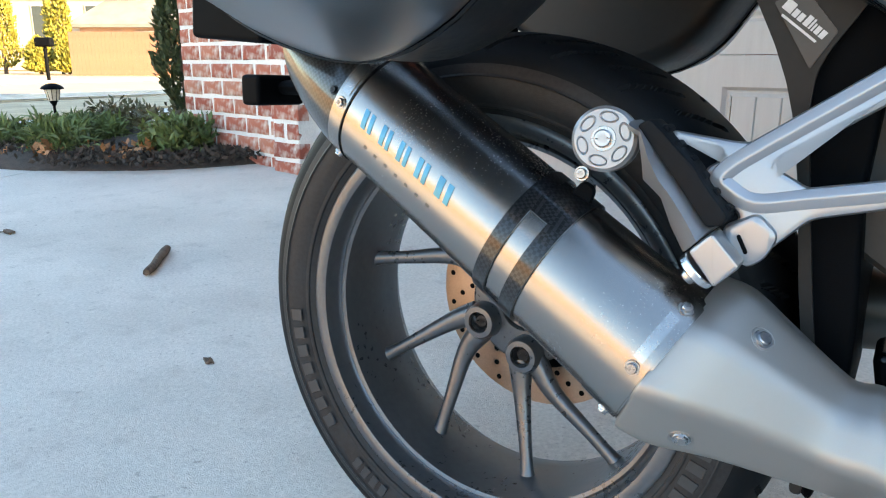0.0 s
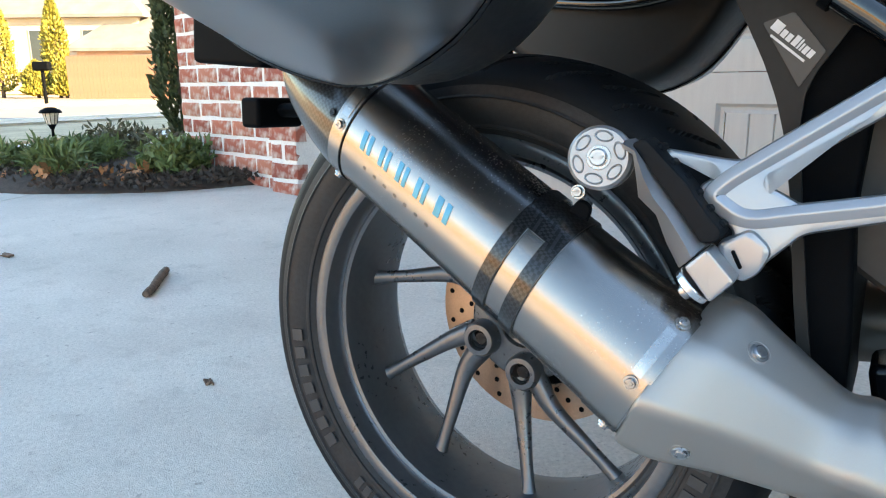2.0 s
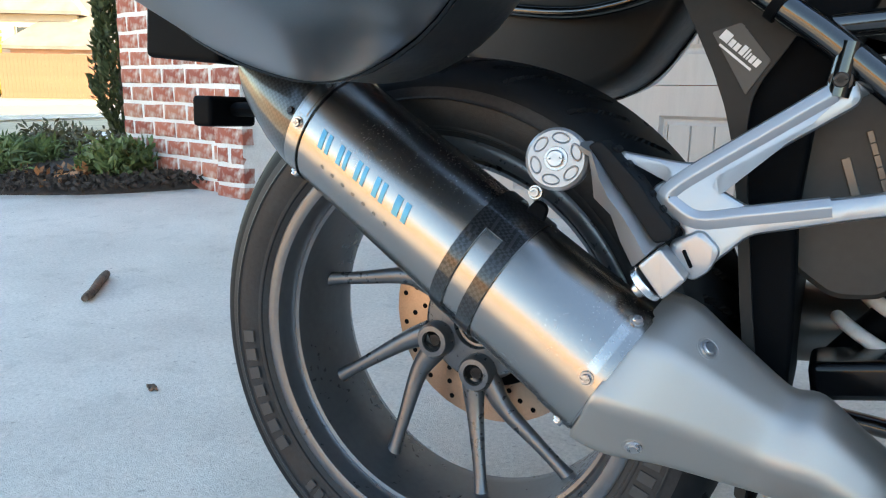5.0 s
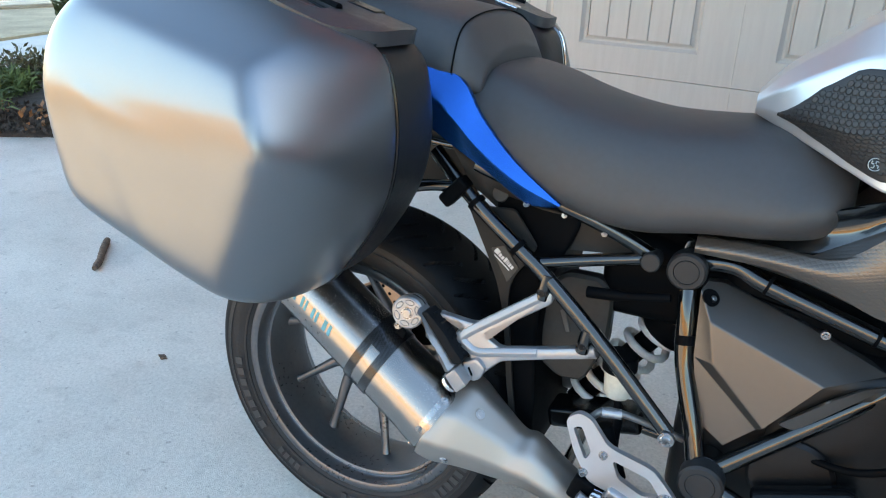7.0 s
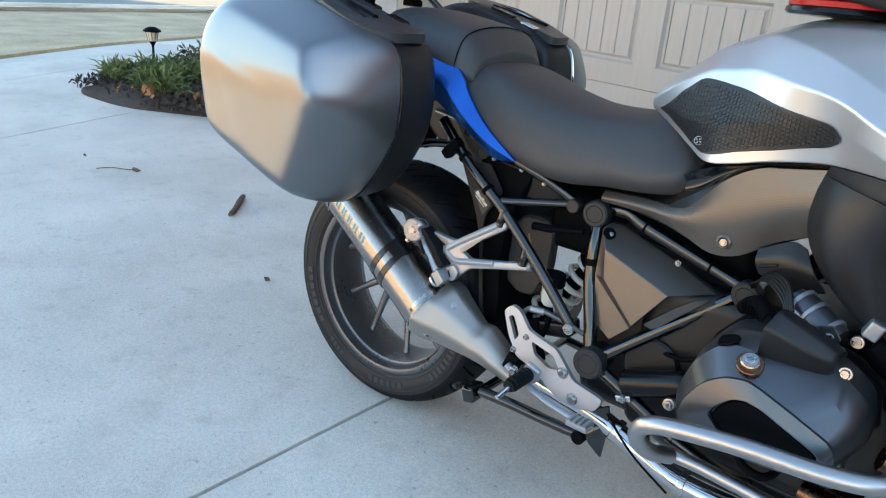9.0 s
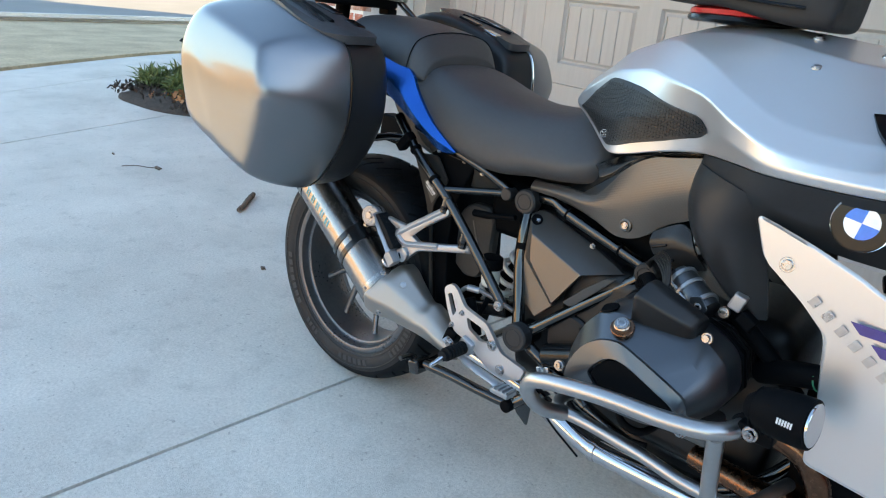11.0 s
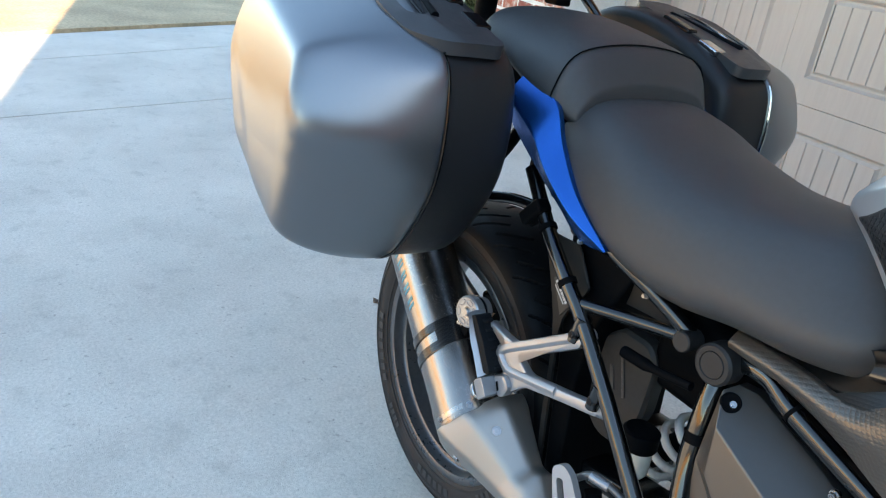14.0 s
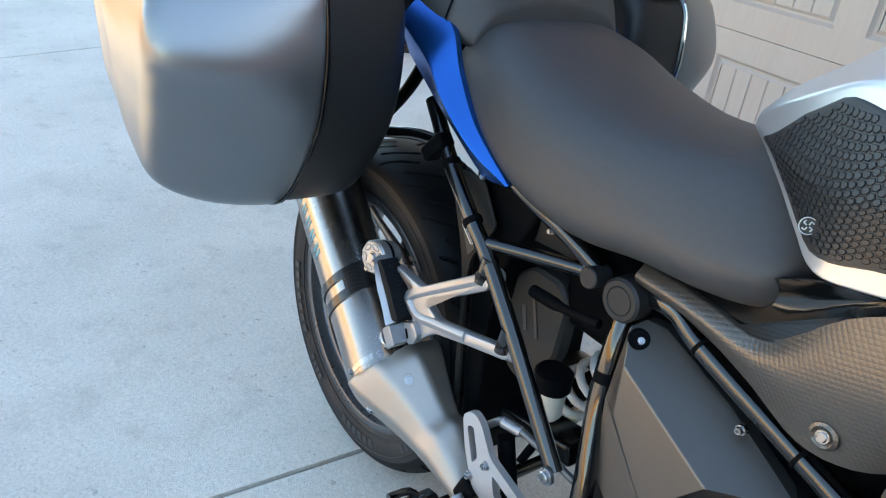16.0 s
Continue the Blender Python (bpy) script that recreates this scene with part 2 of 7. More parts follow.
# darker blotches and pits over the broom finish
nt = CONCRETE.node_tree
cb = nt.nodes["Principled BSDF"]
base = cb.inputs["Base Color"].links[0].from_socket
tcn = nt.nodes.new("ShaderNodeTexCoord")
for sc, lo, hi, k in ((13.0, 0.56, 0.80, 0.87), (3.1, 0.45, 0.75, 0.92), (55.0, 0.67, 0.74, 0.72), (230.0, 0.60, 0.75, 0.72)):
    nz, mr, mx = (nt.nodes.new(q) for q in ("ShaderNodeTexNoise", "ShaderNodeMapRange", "ShaderNodeMix"))
    nz.inputs["Scale"].default_value, nz.inputs["Detail"].default_value = sc, 3
    nt.links.new(tcn.outputs["Object"], nz.inputs["Vector"])
    mr.inputs["From Min"].default_value, mr.inputs["From Max"].default_value, mr.inputs["To Min"].default_value, mr.inputs["To Max"].default_value = lo, hi, 1.04, k
    nt.links.new(nz.outputs["Fac"], mr.inputs["Value"])
    mx.data_type, mx.blend_type = "RGBA", "MULTIPLY"
    mx.inputs[0].default_value = 1.0
    nt.links.new(base, mx.inputs[6])
    nt.links.new(mr.outputs[0], mx.inputs[7])
    base = mx.outputs[2]
nt.links.new(base, cb.inputs["Base Color"])
GRASS = mat("dormant_lawn", (0.44, 0.33, 0.21), 0.95, var=0.25, scale=2.0, fine=40, bump=0.9, bscale=90)
ASPHALT = mat("street_asphalt", (0.16, 0.165, 0.17), 0.9, var=0.12, scale=0.8, fine=60)
MORTAR = mat("mortar", (0.70, 0.68, 0.65), 0.9, var=0.1, bump=0.4)
BRICK = mat("red_brick", (0.36, 0.105, 0.07), 0.85, var=0.3, scale=9, fine=60, bump=0.7, bscale=160)
DOOR_PAINT = mat("taupe_door_paint", (0.40, 0.355, 0.322), 0.5, var=0.05, scale=2, fine=50, bump=0.15, bscale=200, stretch=(30, 30, 3))
TRIM = mat("trim_paint", (0.44, 0.39, 0.345), 0.55, var=0.05)


def ground_sheet():
    bm = bmesh.new()
    xs = [-600, -200, -80, -40, -25, -18, -14, -12, -10.5, -9] + [-8.5 + 0.5 * i for i in range(27)] + [6, 8, 12, 20, 40, 90, 250, 600]
    ys = [-600, -200, -80, -40, -20, -12, -8, -5, -3.5, -2.5] + [-2 + 0.5 * i for i in range(10)] + [3.5, 5, 8, 12, 20, 40, 90, 250, 600]
    vs = [[bm.verts.new((x, y, rise(x, y) - 0.03)) for y in ys] for x in xs]
    for a, b in zip(vs, vs[1:]):
        for i in range(len(ys) - 1):
            bm.faces.new((a[i], b[i], b[i + 1], a[i + 1]))
    return tagged(flat("ground", bm, GRASS), "pale dormant winter lawn around the driveway", "ground", kind="structure")


ground_sheet()


def slab(name, x0, x1, y0, y1, material, lift, label, category, parent=None, edge=0.0, skew=(0.0, 0.0)):
    """A piece of paving that follows the rise of the ground; its ends may be skewed."""
    bm = bmesh.new()
    nx, ny = max(2, int((x1 - x0) / 0.4)), max(2, int((y1 - y0) / 0.4))
    top = []
    for i in range(nx + 1):
        row = []
        for j in range(ny + 1):
            y = y0 + (y1 - y0) * j / ny
            a, b = x0 + skew[0] * y, x1 + skew[1] * y
            x = a + (b - a) * i / nx
            row.append(bm.verts.new((x, y, rise(x, y) + lift)))
        top.append(row)
    for a, b in zip(top, top[1:]):
        for j in range(ny):
            bm.faces.new((a[j], b[j], b[j + 1], a[j + 1]))
    rim = [e for e in bm.edges if len(e.link_faces) == 1]
    ext = bmesh.ops.extrude_edge_only(bm, edges=rim)
    for v in ext["geom"]:
        if isinstance(v, bmesh.types.BMVert):
            v.co.z -= 0.05
    ob = flat(name, bm, material, 30)
    if parent:
        ob.parent = parent
    if label:
        tagged(ob, label, category, kind="structure")
    return ob

# driveway slabs with open joints, one at the rear wheel, one further out
driveway = tagged(new("driveway"), "pale broom-finished concrete driveway in slabs", "driveway", kind="structure")
J = 0.006
for a, b, sk in ((-5.42, -4.55, (-0.36, -0.30)), (-4.55, -3.18, (-0.30, -0.16)), (-3.18, 0.035, (-0.16, 0.11)), (0.035, 3.4, (0.11, 0.11)), (3.4, 9.0, (0.11, 0.11))):
    slab("concrete_slab", a + J, b - J, -4.4, 5.5 if b < -3 else 3.3, CONCRETE, 0.0, "", "", driveway, skew=sk)
slab("concrete_slab", -5.42, 9, -9.0, -4.414, CONCRETE, 0.0, "", "", driveway)

WALL0 = 1.38 * N  # brick front of the garage


def on_wall(s, off, z):
    """A point s metres along the garage front, off metres in from the brick face."""
    return WALL0 + s * U + off * N + Vector((0, 0, z))


def wall_box(bm, s0, s1, o0, o1, z0, z1, bev=0.0):
    c = on_wall((s0 + s1) / 2, (o0 + o1) / 2, (z0 + z1) / 2)
    return rbox(c, (s1 - s0, o1 - o0, z1 - z0), bev, (0, 0, -11.15), bm, 1)


S_CORNER, S_PIER, S_DOOR = -3.51, -2.56, -2.33   # wall's corner, pier, opening
S_END = 3.45
bm = wall_box(None, S_CORNER + 0.008, S_DOOR - 0.012, 0.005, 0.32, -0.2, 3.0)
wall_box(bm, S_PIER + 0.012, S_DOOR - 0.012, -0.038, 0.05, -0.2, 3.0)
wall_box(bm, S_CORNER + 0.012, S_CORNER + 0.3, 0.3, 7.0, -0.2, 3.0)
wall_left = tagged(flat("wall_left", bm, MORTAR), "red brick garage wall with pale mortar joints", "wall", kind="structure")
bm = wall_box(None, S_END, 9.0, 0.0, 0.32, -0.2, 3.0)
tagged(flat("wall_right", bm, BRICK), "red brick garage wall", "wall", kind="structure")
bm = wall_box(None, S_DOOR, S_END, 0.0, 0.32, 2.24, 3.0)
tagged(flat("wall_header", bm, BRICK), "red brick wall over the garage door", "wall", kind="structure")
# jambs of the opening
for s0, s1, nm in ((S_DOOR - 0.01, S_DOOR + 0.12, "door_jamb"), (S_END - 0.12, S_END + 0.01, "door_jamb")):
    tagged(flat(nm, wall_box(None, s0, s1, 0.32, 0.52, 0.0, 2.4, 0.004), TRIM), "taupe painted door jamb", "jamb", kind="structure")
# eaves, roof and the rest of the garage, which keep the sun off the driveway
bm = bmesh.new()
a, b = -4.0, 9.5
prof = [(-0.55, 2.86), (-0.55, 3.02), (4.0, 5.6), (8.6, 3.02), (8.6, 2.86)]
loft([[on_wall(a, o, z) for o, z in prof], [on_wall(b, o, z) for o, z in prof]], bm)
tagged(flat("roof", bm, mat("roof_shingle", (0.09, 0.08, 0.075), 0.9, var=0.2, bump=0.5, bscale=40)), "brown shingled garage roof with wide eaves", "roof", kind="structure")
bm = wall_box(None, S_CORNER, 9.0, 7.0, 7.3, -0.2, 3.0)
wall_box(bm, 8.7, 9.0, 0.32, 7.0, -0.2, 3.0, 0)
tagged(flat("wall_back", bm, BRICK), "red brick garage wall", "wall", kind="structure")

# unseen block at the drive's end, added to hide bright sky near the sun
bm = rbox((11.6, -1.4, 1.2), (5.6, 2.0, 2.8), 0.0)
tagged(flat("wall_wing", bm, BRICK), "unseen red brick wall added to block bright sky", "wall", kind="structure")
bm = bmesh.new()
loft([[Vector((x, y, z)) for y, z in ((-2.8, 2.5), (-2.8, 2.62), (-1.4, 3.9), (0.0, 2.62), (0.0, 2.5))] for x in (8.4, 14.9)], bm)
tagged(flat("roof_wing", bm, bpy.data.materials["roof_shingle"]), "unseen brown shingled roof added to block bright sky", "roof", kind="structure")

# sectional garage door: four sections of recessed beaded panels
door = tagged(new("door_1"), "closed taupe sectional garage door with beaded panels", "garage door", kind="structure")
S0 = -0.401  # first panel edge, along the wall from its origin
DOFF = 0.4986  # door face behind the brick face
PITCH, PW, GAP, SEC = 1.382, 0.488, 0.130, 0.533
d0 = DOOR0.dot(U)
cols = []
for k in range(-1, 3):
    for off in (0.0, PW + GAP):
        cols.append(d0 + PITCH * k + off)
s_lo, s_hi = cols[0] - 0.13, cols[-1] + PW + 0.13


def door_grid(z0):
    """One section: a face with rectangular openings where the panels sink in."""
    bm = bmesh.new()
    ss = [S_DOOR - 0.02] + [v for c in cols for v in (c, c + PW)] + [S_END]
    zs = [z0 + 0.0012, z0 + 0.105, z0 + 0.428, z0 + SEC - 0.0012]
    g = [[bm.verts.new(on_wall(s, DOFF, z)) for z in zs] for s in ss]
    for i in range(len(ss) - 1):
        for j in range(3):
            if j == 1 and i % 2 == 1:
                continue
            bm.faces.new((g[i][j], g[i + 1][j], g[i + 1][j + 1], g[i][j + 1]))
    rim = [e for e in bm.edges if len(e.link_faces) == 1]
    ext = bmesh.ops.extrude_edge_only(bm, edges=rim)
    for v in ext["geom"]:
        if isinstance(v, bmesh.types.BMVert):
            v.co += N * 0.03
    return bm


def panel_mesh(z0=0.0):
    """A recessed panel: moulded rim, then beaded boards."""
    bm = bmesh.new()
    w, h = PW, 0.323

    def ring(e, d):
        return [Vector((e, d, e)), Vector((w - e, d, e)), Vector((w - e, d, h - e)), Vector((e, d, h - e))]
    loft([ring(0, 0.001), ring(0.012, 0.014), ring(0.020, 0.014), ring(0.032, 0.006)], bm, cap=False)
    x0, x1, nb = 0.032, w - 0.032, 5
    bw = (x1 - x0) / nb
    for i in range(nb):
        a, b = x0 + i * bw, x0 + (i + 1) * bw
        g = 0.004
        pts = [(a, 0.011), (a + g, 0.006), (b - g, 0.006), (b, 0.011)]
        loft([[Vector((x, y, 0.032)) for x, y in pts], [Vector((x, y, h - 0.032)) for x, y in pts]], bm, cap=False, closed=False)
    for f in bm.faces:
        if f.normal.y > 0:
            f.normal_flip()
    return bm


pm = flat("door_panel", panel_mesh(), DOOR_PAINT, 20)
pmesh = pm.data
bpy.data.objects.remove(pm)
ROT = pose(0, 0, 0, 0, 0, -11.15)
for r in range(4):
    z0 = 0.087 + SEC * r
    sec = flat("door_section", door_grid(z0), DOOR_PAINT, 20, door)
    for c in cols:
        ob = new("door_panel", pmesh)
        ob.parent = door
        ob.matrix_world = Matrix.Translation(on_wall(c, DOFF, z0 + 0.105)) @ ROT
# narrow pressed lines between the panel pairs
bm = bmesh.new()
for k in range(-1, 3):
    s = d0 + PITCH * k + PW * 2 + GAP + 0.138
    for r in range(4):
        wall_box(bm, s - 0.0025, s + 0.0025, DOFF - 0.0015, DOFF + 0.004, 0.09 + SEC * r, 0.087 + SEC * (r + 1) - 0.004)
flat("pressed_line", bm, TRIM, 20, door)


# ---- front bed, lawn, street, what stands beyond ----
MULCH = mat("bark_mulch", (0.050, 0.036, 0.028), 0.95, var=0.5, scale=25, fine=140, bump=1.0, bscale=120)
LEAF = mat("green_leaves", (0.095, 0.16, 0.050), 0.6, var=0.45, scale=6, fine=30, second=(0.20, 0.26, 0.08))
LEAF_RED = mat("reddish_leaves", (0.14, 0.055, 0.045), 0.6, var=0.4, scale=6, fine=30, second=(0.12, 0.13, 0.05))
EVERGREEN = mat("dark_evergreen", (0.035, 0.060, 0.022), 0.7, var=0.4, scale=8, fine=30, second=(0.075, 0.095, 0.03))
CONIFER = mat("sunlit_conifer", (0.20, 0.21, 0.03), 0.7, var=0.4, scale=1.5, fine=6, second=(0.34, 0.30, 0.05))

bed_edge = [(-2.42, 2.0), (-2.50, 1.86), (-2.66, 1.66), (-2.87, 1.49), (-3.17, 1.34), (-3.48, 1.21), (-3.80, 1.18), (-4.10, 1.20), (-4.30, 1.34), (-4.42, 1.62), (-4.50, 2.1), (-4.45, 2.6), (-4.1, 3.0), (-3.5, 3.1), (-3.3, 2.2)]
bc = Vector((-3.55, 2.0, 0))
outer = closed_curve([Vector((x, y, 0)) for x, y in bed_edge], 5)
rings = []
for f, h in ((1.0, -0.03), (1.0, 0.004), (0.97, 0.013), (0.88, 0.034), (0.8, 0.045), (0.55, 0.06), (0.3, 0.065), (0.1, 0.065)):
    r = []
    for p in outer:
        q = bc + (p - bc) * f
        r.append(Vector((q.x, q.y, rise(q.x, q.y) + h + 0.012 * noise.noise(q * 9))))
    rings.append(r)
tagged(flat("flower_bed", loft(rings), MULCH, 80), "flower bed of dark bark mulch", "flower bed", kind="structure")


def scatter(name, material, label, category, clumps, size, count, thin=0.35, kind="stuff", droop=0.0, up=0.3, seed=1):
    """Many small leaves round clump centres (x, y, z, radius x, radius z)."""
    rng = np.random.default_rng(seed)
    verts, faces = [], []
    for cx, cy, cz, rx, rz in clumps:
        for _ in range(count):
            d = rng.normal(size=3)
            d /= np.linalg.norm(d) + 1e-9
            r = rng.random() ** 0.45
            p = np.array((cx + d[0] * rx * r, cy + d[1] * rx * r, cz + d[2] * rz * r))
            a = rng.normal(size=3) + np.array((0, 0, up))
            a /= np.linalg.norm(a)
            b = np.cross(a, rng.normal(size=3))
            b /= np.linalg.norm(b) + 1e-9
            s = size * (0.6 + 0.8 * rng.random())
            tip = p + a * s - np.array((0, 0, droop * s))
            m = p + a * s * 0.5
            n0 = len(verts)
            verts += [tuple(p), tuple(m + b * s * thin * 0.5), tuple(tip), tuple(m - b * s * thin * 0.5)]
            faces.append((n0, n0 + 1, n0 + 2, n0 + 3))
    me = bpy.data.meshes.new(name)
    me.from_pydata(verts, [], faces)
    me.materials.append(material)
    return tagged(new(name, me), label, category, kind=kind)


# loose bark chips
scatter("bark_chips", MULCH, "loose dark bark chips on the bed", "mulch", [(x * 0.86 + bc.x * 0.14, y * 0.86 + bc.y * 0.14, rise(x, y) + 0.055, 0.24, 0.012) for x, y in bed_edge[:11] if y > 1.3] + [(-3.2, 1.7, 0.13, 0.35, 0.01), (-3.8, 1.6, 0.13, 0.4, 0.01)], 0.035, 420, 0.5, up=0.0, seed=3)
scatter("fallen_leaves", mat("dry_leaf", (0.30, 0.13, 0.05), 0.7, var=0.4), "dry brown leaves on the mulch", "leaves", [(-3.6, 1.45, 0.14, 0.28, 0.02), (-3.1, 1.62, 0.14, 0.2, 0.02)], 0.05, 60, 0.55, up=0.0, seed=4)
GC = []
rng = np.random.default_rng(11)
for i in range(26):
    x, y = -3.95 + 0.32 * rng.normal() * 0.8, 1.74 + 0.20 * rng.normal()
    x, y = max(x, -4.25), max(y, 1.53)
    GC.append((x, y, 0.145 + 0.03 * rng.random(), 0.10, 0.07))
plants = scatter("daylily_clump", LEAF, "bushy green perennials with narrow leaves", "plant", GC, 0.12, 170, 0.10, kind="", droop=0.25, up=1.1, seed=5)
scatter("low_shrub", LEAF, "low green leafy shrub on the mulch", "plant", [(-3.02 + 0.1 * math.cos(k), 1.86 + 0.1 * math.sin(k * 2), 0.20 + 0.03 * math.sin(k * 3), 0.13, 0.10) for k in range(7)], 0.055, 260, 0.35, kind="", up=0.5, seed=6)
scatter("heavenly_bamboo", LEAF_RED, "reddish-leaved winter shrub growing in the mulch", "plant", [(-4.12 + 0.16 * math.cos(k * 1.3), 2.25 + 0.14 * math.sin(k * 2.1), 0.22 + 0.03 * math.sin(k * 3), 0.17, 0.11) for k in range(8)], 0.05, 130, 0.35, kind="stuff", up=0.4, seed=7)
scatter("heavenly_bamboo", LEAF_RED, "reddish-leaved winter shrub growing in the mulch", "plant", [(-3.45 + 0.14 * math.cos(k * 1.3), 2.2 + 0.12 * math.sin(k * 2.1), 0.22 + 0.03 * math.sin(k * 3), 0.16, 0.10) for k in range(6)], 0.05, 120, 0.35, kind="stuff", up=0.4, seed=8)


def conifer(x, y, z, h, r, material, name, label, n, size, seed):
    """A narrow conifer: trunk and a crown of many small sprays."""
    tree = thing(name, label, "tree", m=Matrix.Translation((x, y, z)))
    part("trunk", sweep([(0, 0, -0.05), (0, 0, h * 0.5), (0.01, 0, h * 0.9)], [r * 0.14, r * 0.09, 0.01], 8), mat("bark", (0.09, 0.06, 0.045), 0.9) if "bark" not in bpy.data.materials else bpy.data.materials["bark"], tree)
    rng = np.random.default_rng(seed)
    verts, faces = [], []
    for _ in range(n):
        u = rng.random() ** 0.8
        zz = 0.06 * h + u * h * 0.94
        rad = r * (min(1.0, 6 * (u + 0.05)) * (1 - u ** 2.2) + 0.06) * (0.72 + 0.35 * rng.random()) * (1 + 0.16 * math.sin(9 * u + 3 * rng.random()))
        a = rng.random() * 2 * math.pi
        p = np.array((rad * math.cos(a), rad * math.sin(a), zz))
        d = np.array((0.55 * math.cos(a), 0.55 * math.sin(a), 0.9)) + 0.45 * rng.normal(size=3)
        d /= np.linalg.norm(d)
        b = np.cross(d, rng.normal(size=3))
        b /= np.linalg.norm(b) + 1e-9
        s = size * (0.6 + 0.8 * rng.random())
        k = len(verts)
        verts += [tuple(p - d * s * 0.4), tuple(p + b * s * 0.22), tuple(p + d * s * 0.6), tuple(p - b * s * 0.22)]
        faces.append((k, k + 1, k + 2, k + 3))
    me = bpy.data.meshes.new("crown")
    me.from_pydata(verts, [], faces)
    me.materials.append(material)
    c = new("crown", me)
    c.parent = tree
    return tree


conifer(-3.92, 2.62, 0.13, 2.3, 0.155, EVERGREEN, "columnar_shrub", "slender dark evergreen shrub at the wall's corner", 9000, 0.055, 21)

# solar path lamp in the bed
lampx = thing("solar_lamp", "small black solar path lamp with ribbed glass", "garden lamp", m=Matrix.Translation((-4.62, 2.08, 0.10)))
part("stake", rod((0, 0, -0.05), (0, 0, 0.22), 0.009), BLACK_PLASTIC, lampx)
part("collar", sweep([(0, 0, 0.20), (0, 0, 0.235)], [0.012, 0.03], 20), BLACK_PLASTIC, lampx)
part("glass", lathe([(0.034, 0.235), (0.050, 0.315), (0.046, 0.315), (0.031, 0.238), (0.034, 0.235)], (0, 0, 0), 24, None, "z"), mat("ribbed_glass", (0.72, 0.60, 0.46), 0.25, spec=0.7), lampx)
part("cap", lathe([(0.001, 0.350), (0.030, 0.347), (0.062, 0.330), (0.074, 0.315), (0.070, 0.310), (0.001, 0.318)], (0, 0, 0), 28, None, "z"), BLACK_PLASTIC, lampx)
for k in range(10):
    a = 2 * math.pi * k / 10
    part("glass_rib", rod((0.0345 * math.cos(a), 0.0345 * math.sin(a), 0.236), (0.0505 * math.cos(a), 0.0505 * math.sin(a), 0.314), 0.0022, 6), BLACK_PLASTIC, lampx)

# lawn strip, kerb, street
slab("lawn", -10.4, -5.45, -9, 16, GRASS, 0.025, "dormant straw-coloured lawn in the shade", "lawn", skew=(0.0, -0.36))
slab("verge", -12.0, -11.6, -60, 60, CONCRETE, 0.02, "pale concrete gutter of the street", "kerb", skew=(0.05, 0.05))
slab("kerb", -11.6, -11.45, -60, 60, CONCRETE, 0.09, "pale concrete kerb", "kerb", skew=(0.05, 0.05))
slab("street", -19.4, -12.0, -60, 60, ASPHALT, -0.01, "grey asphalt street", "street", skew=(0.05, 0.05))
slab("kerb", -19.6, -19.4, -60, 60, CONCRETE, 0.09, "pale concrete kerb", "kerb", skew=(0.05, 0.05))

# across the street: conifers, fence, houses
for i, (x, y, h, r) in enumerate(((-33.8, 19.0, 4.6, 0.62), (-36.0, 17.5, 4.8, 0.7), (-33.7, 17.9, 1.6, 0.62), (-32.6, 18.6, 1.5, 0.6), (-31.6, 19.2, 1.15, 0.55))):
    conifer(x, y, 0.0 if i > 1 else -0.03, h, r, CONIFER, "garden_conifer", "clipped golden conifer across the street" if i > 1 else "tall golden conifer across the street", 3800, 0.2, 30 + i)
FENCE = mat("cedar_fence", (0.22, 0.11, 0.075), 0.8, var=0.15, scale=2)
fence = thing("wooden_fence", "reddish-brown board fence across the street", "fence")
fmesh = None
for i in range(34):
    o = Vector((-29.2, 17.0, 0.85)) + Vector((0.836, 0.549, 0)) * (0.15 * i - 0.2)
    if fmesh is None:
        ob = flat("fence_board", rbox((0, 0, 0), (0.143, 0.02, 1.75), 0.003, (0, 0, 33.3), None, 1), FENCE, 30, fence)
        fmesh = ob.data
    else:
        ob = new("fence_board", fmesh)
        ob.parent = fence
    ob.location = o
STUCCO = mat("cream_wall", (0.45, 0.37, 0.28), 0.8, var=0.06, scale=0.6)
ROOF = mat("grey_shingles", (0.16, 0.15, 0.15), 0.9, var=0.2, scale=1.5, bump=0.5, bscale=10)
HBRICK = mat("far_brick", (0.40, 0.25, 0.19), 0.85, var=0.12, scale=2, fine=12)


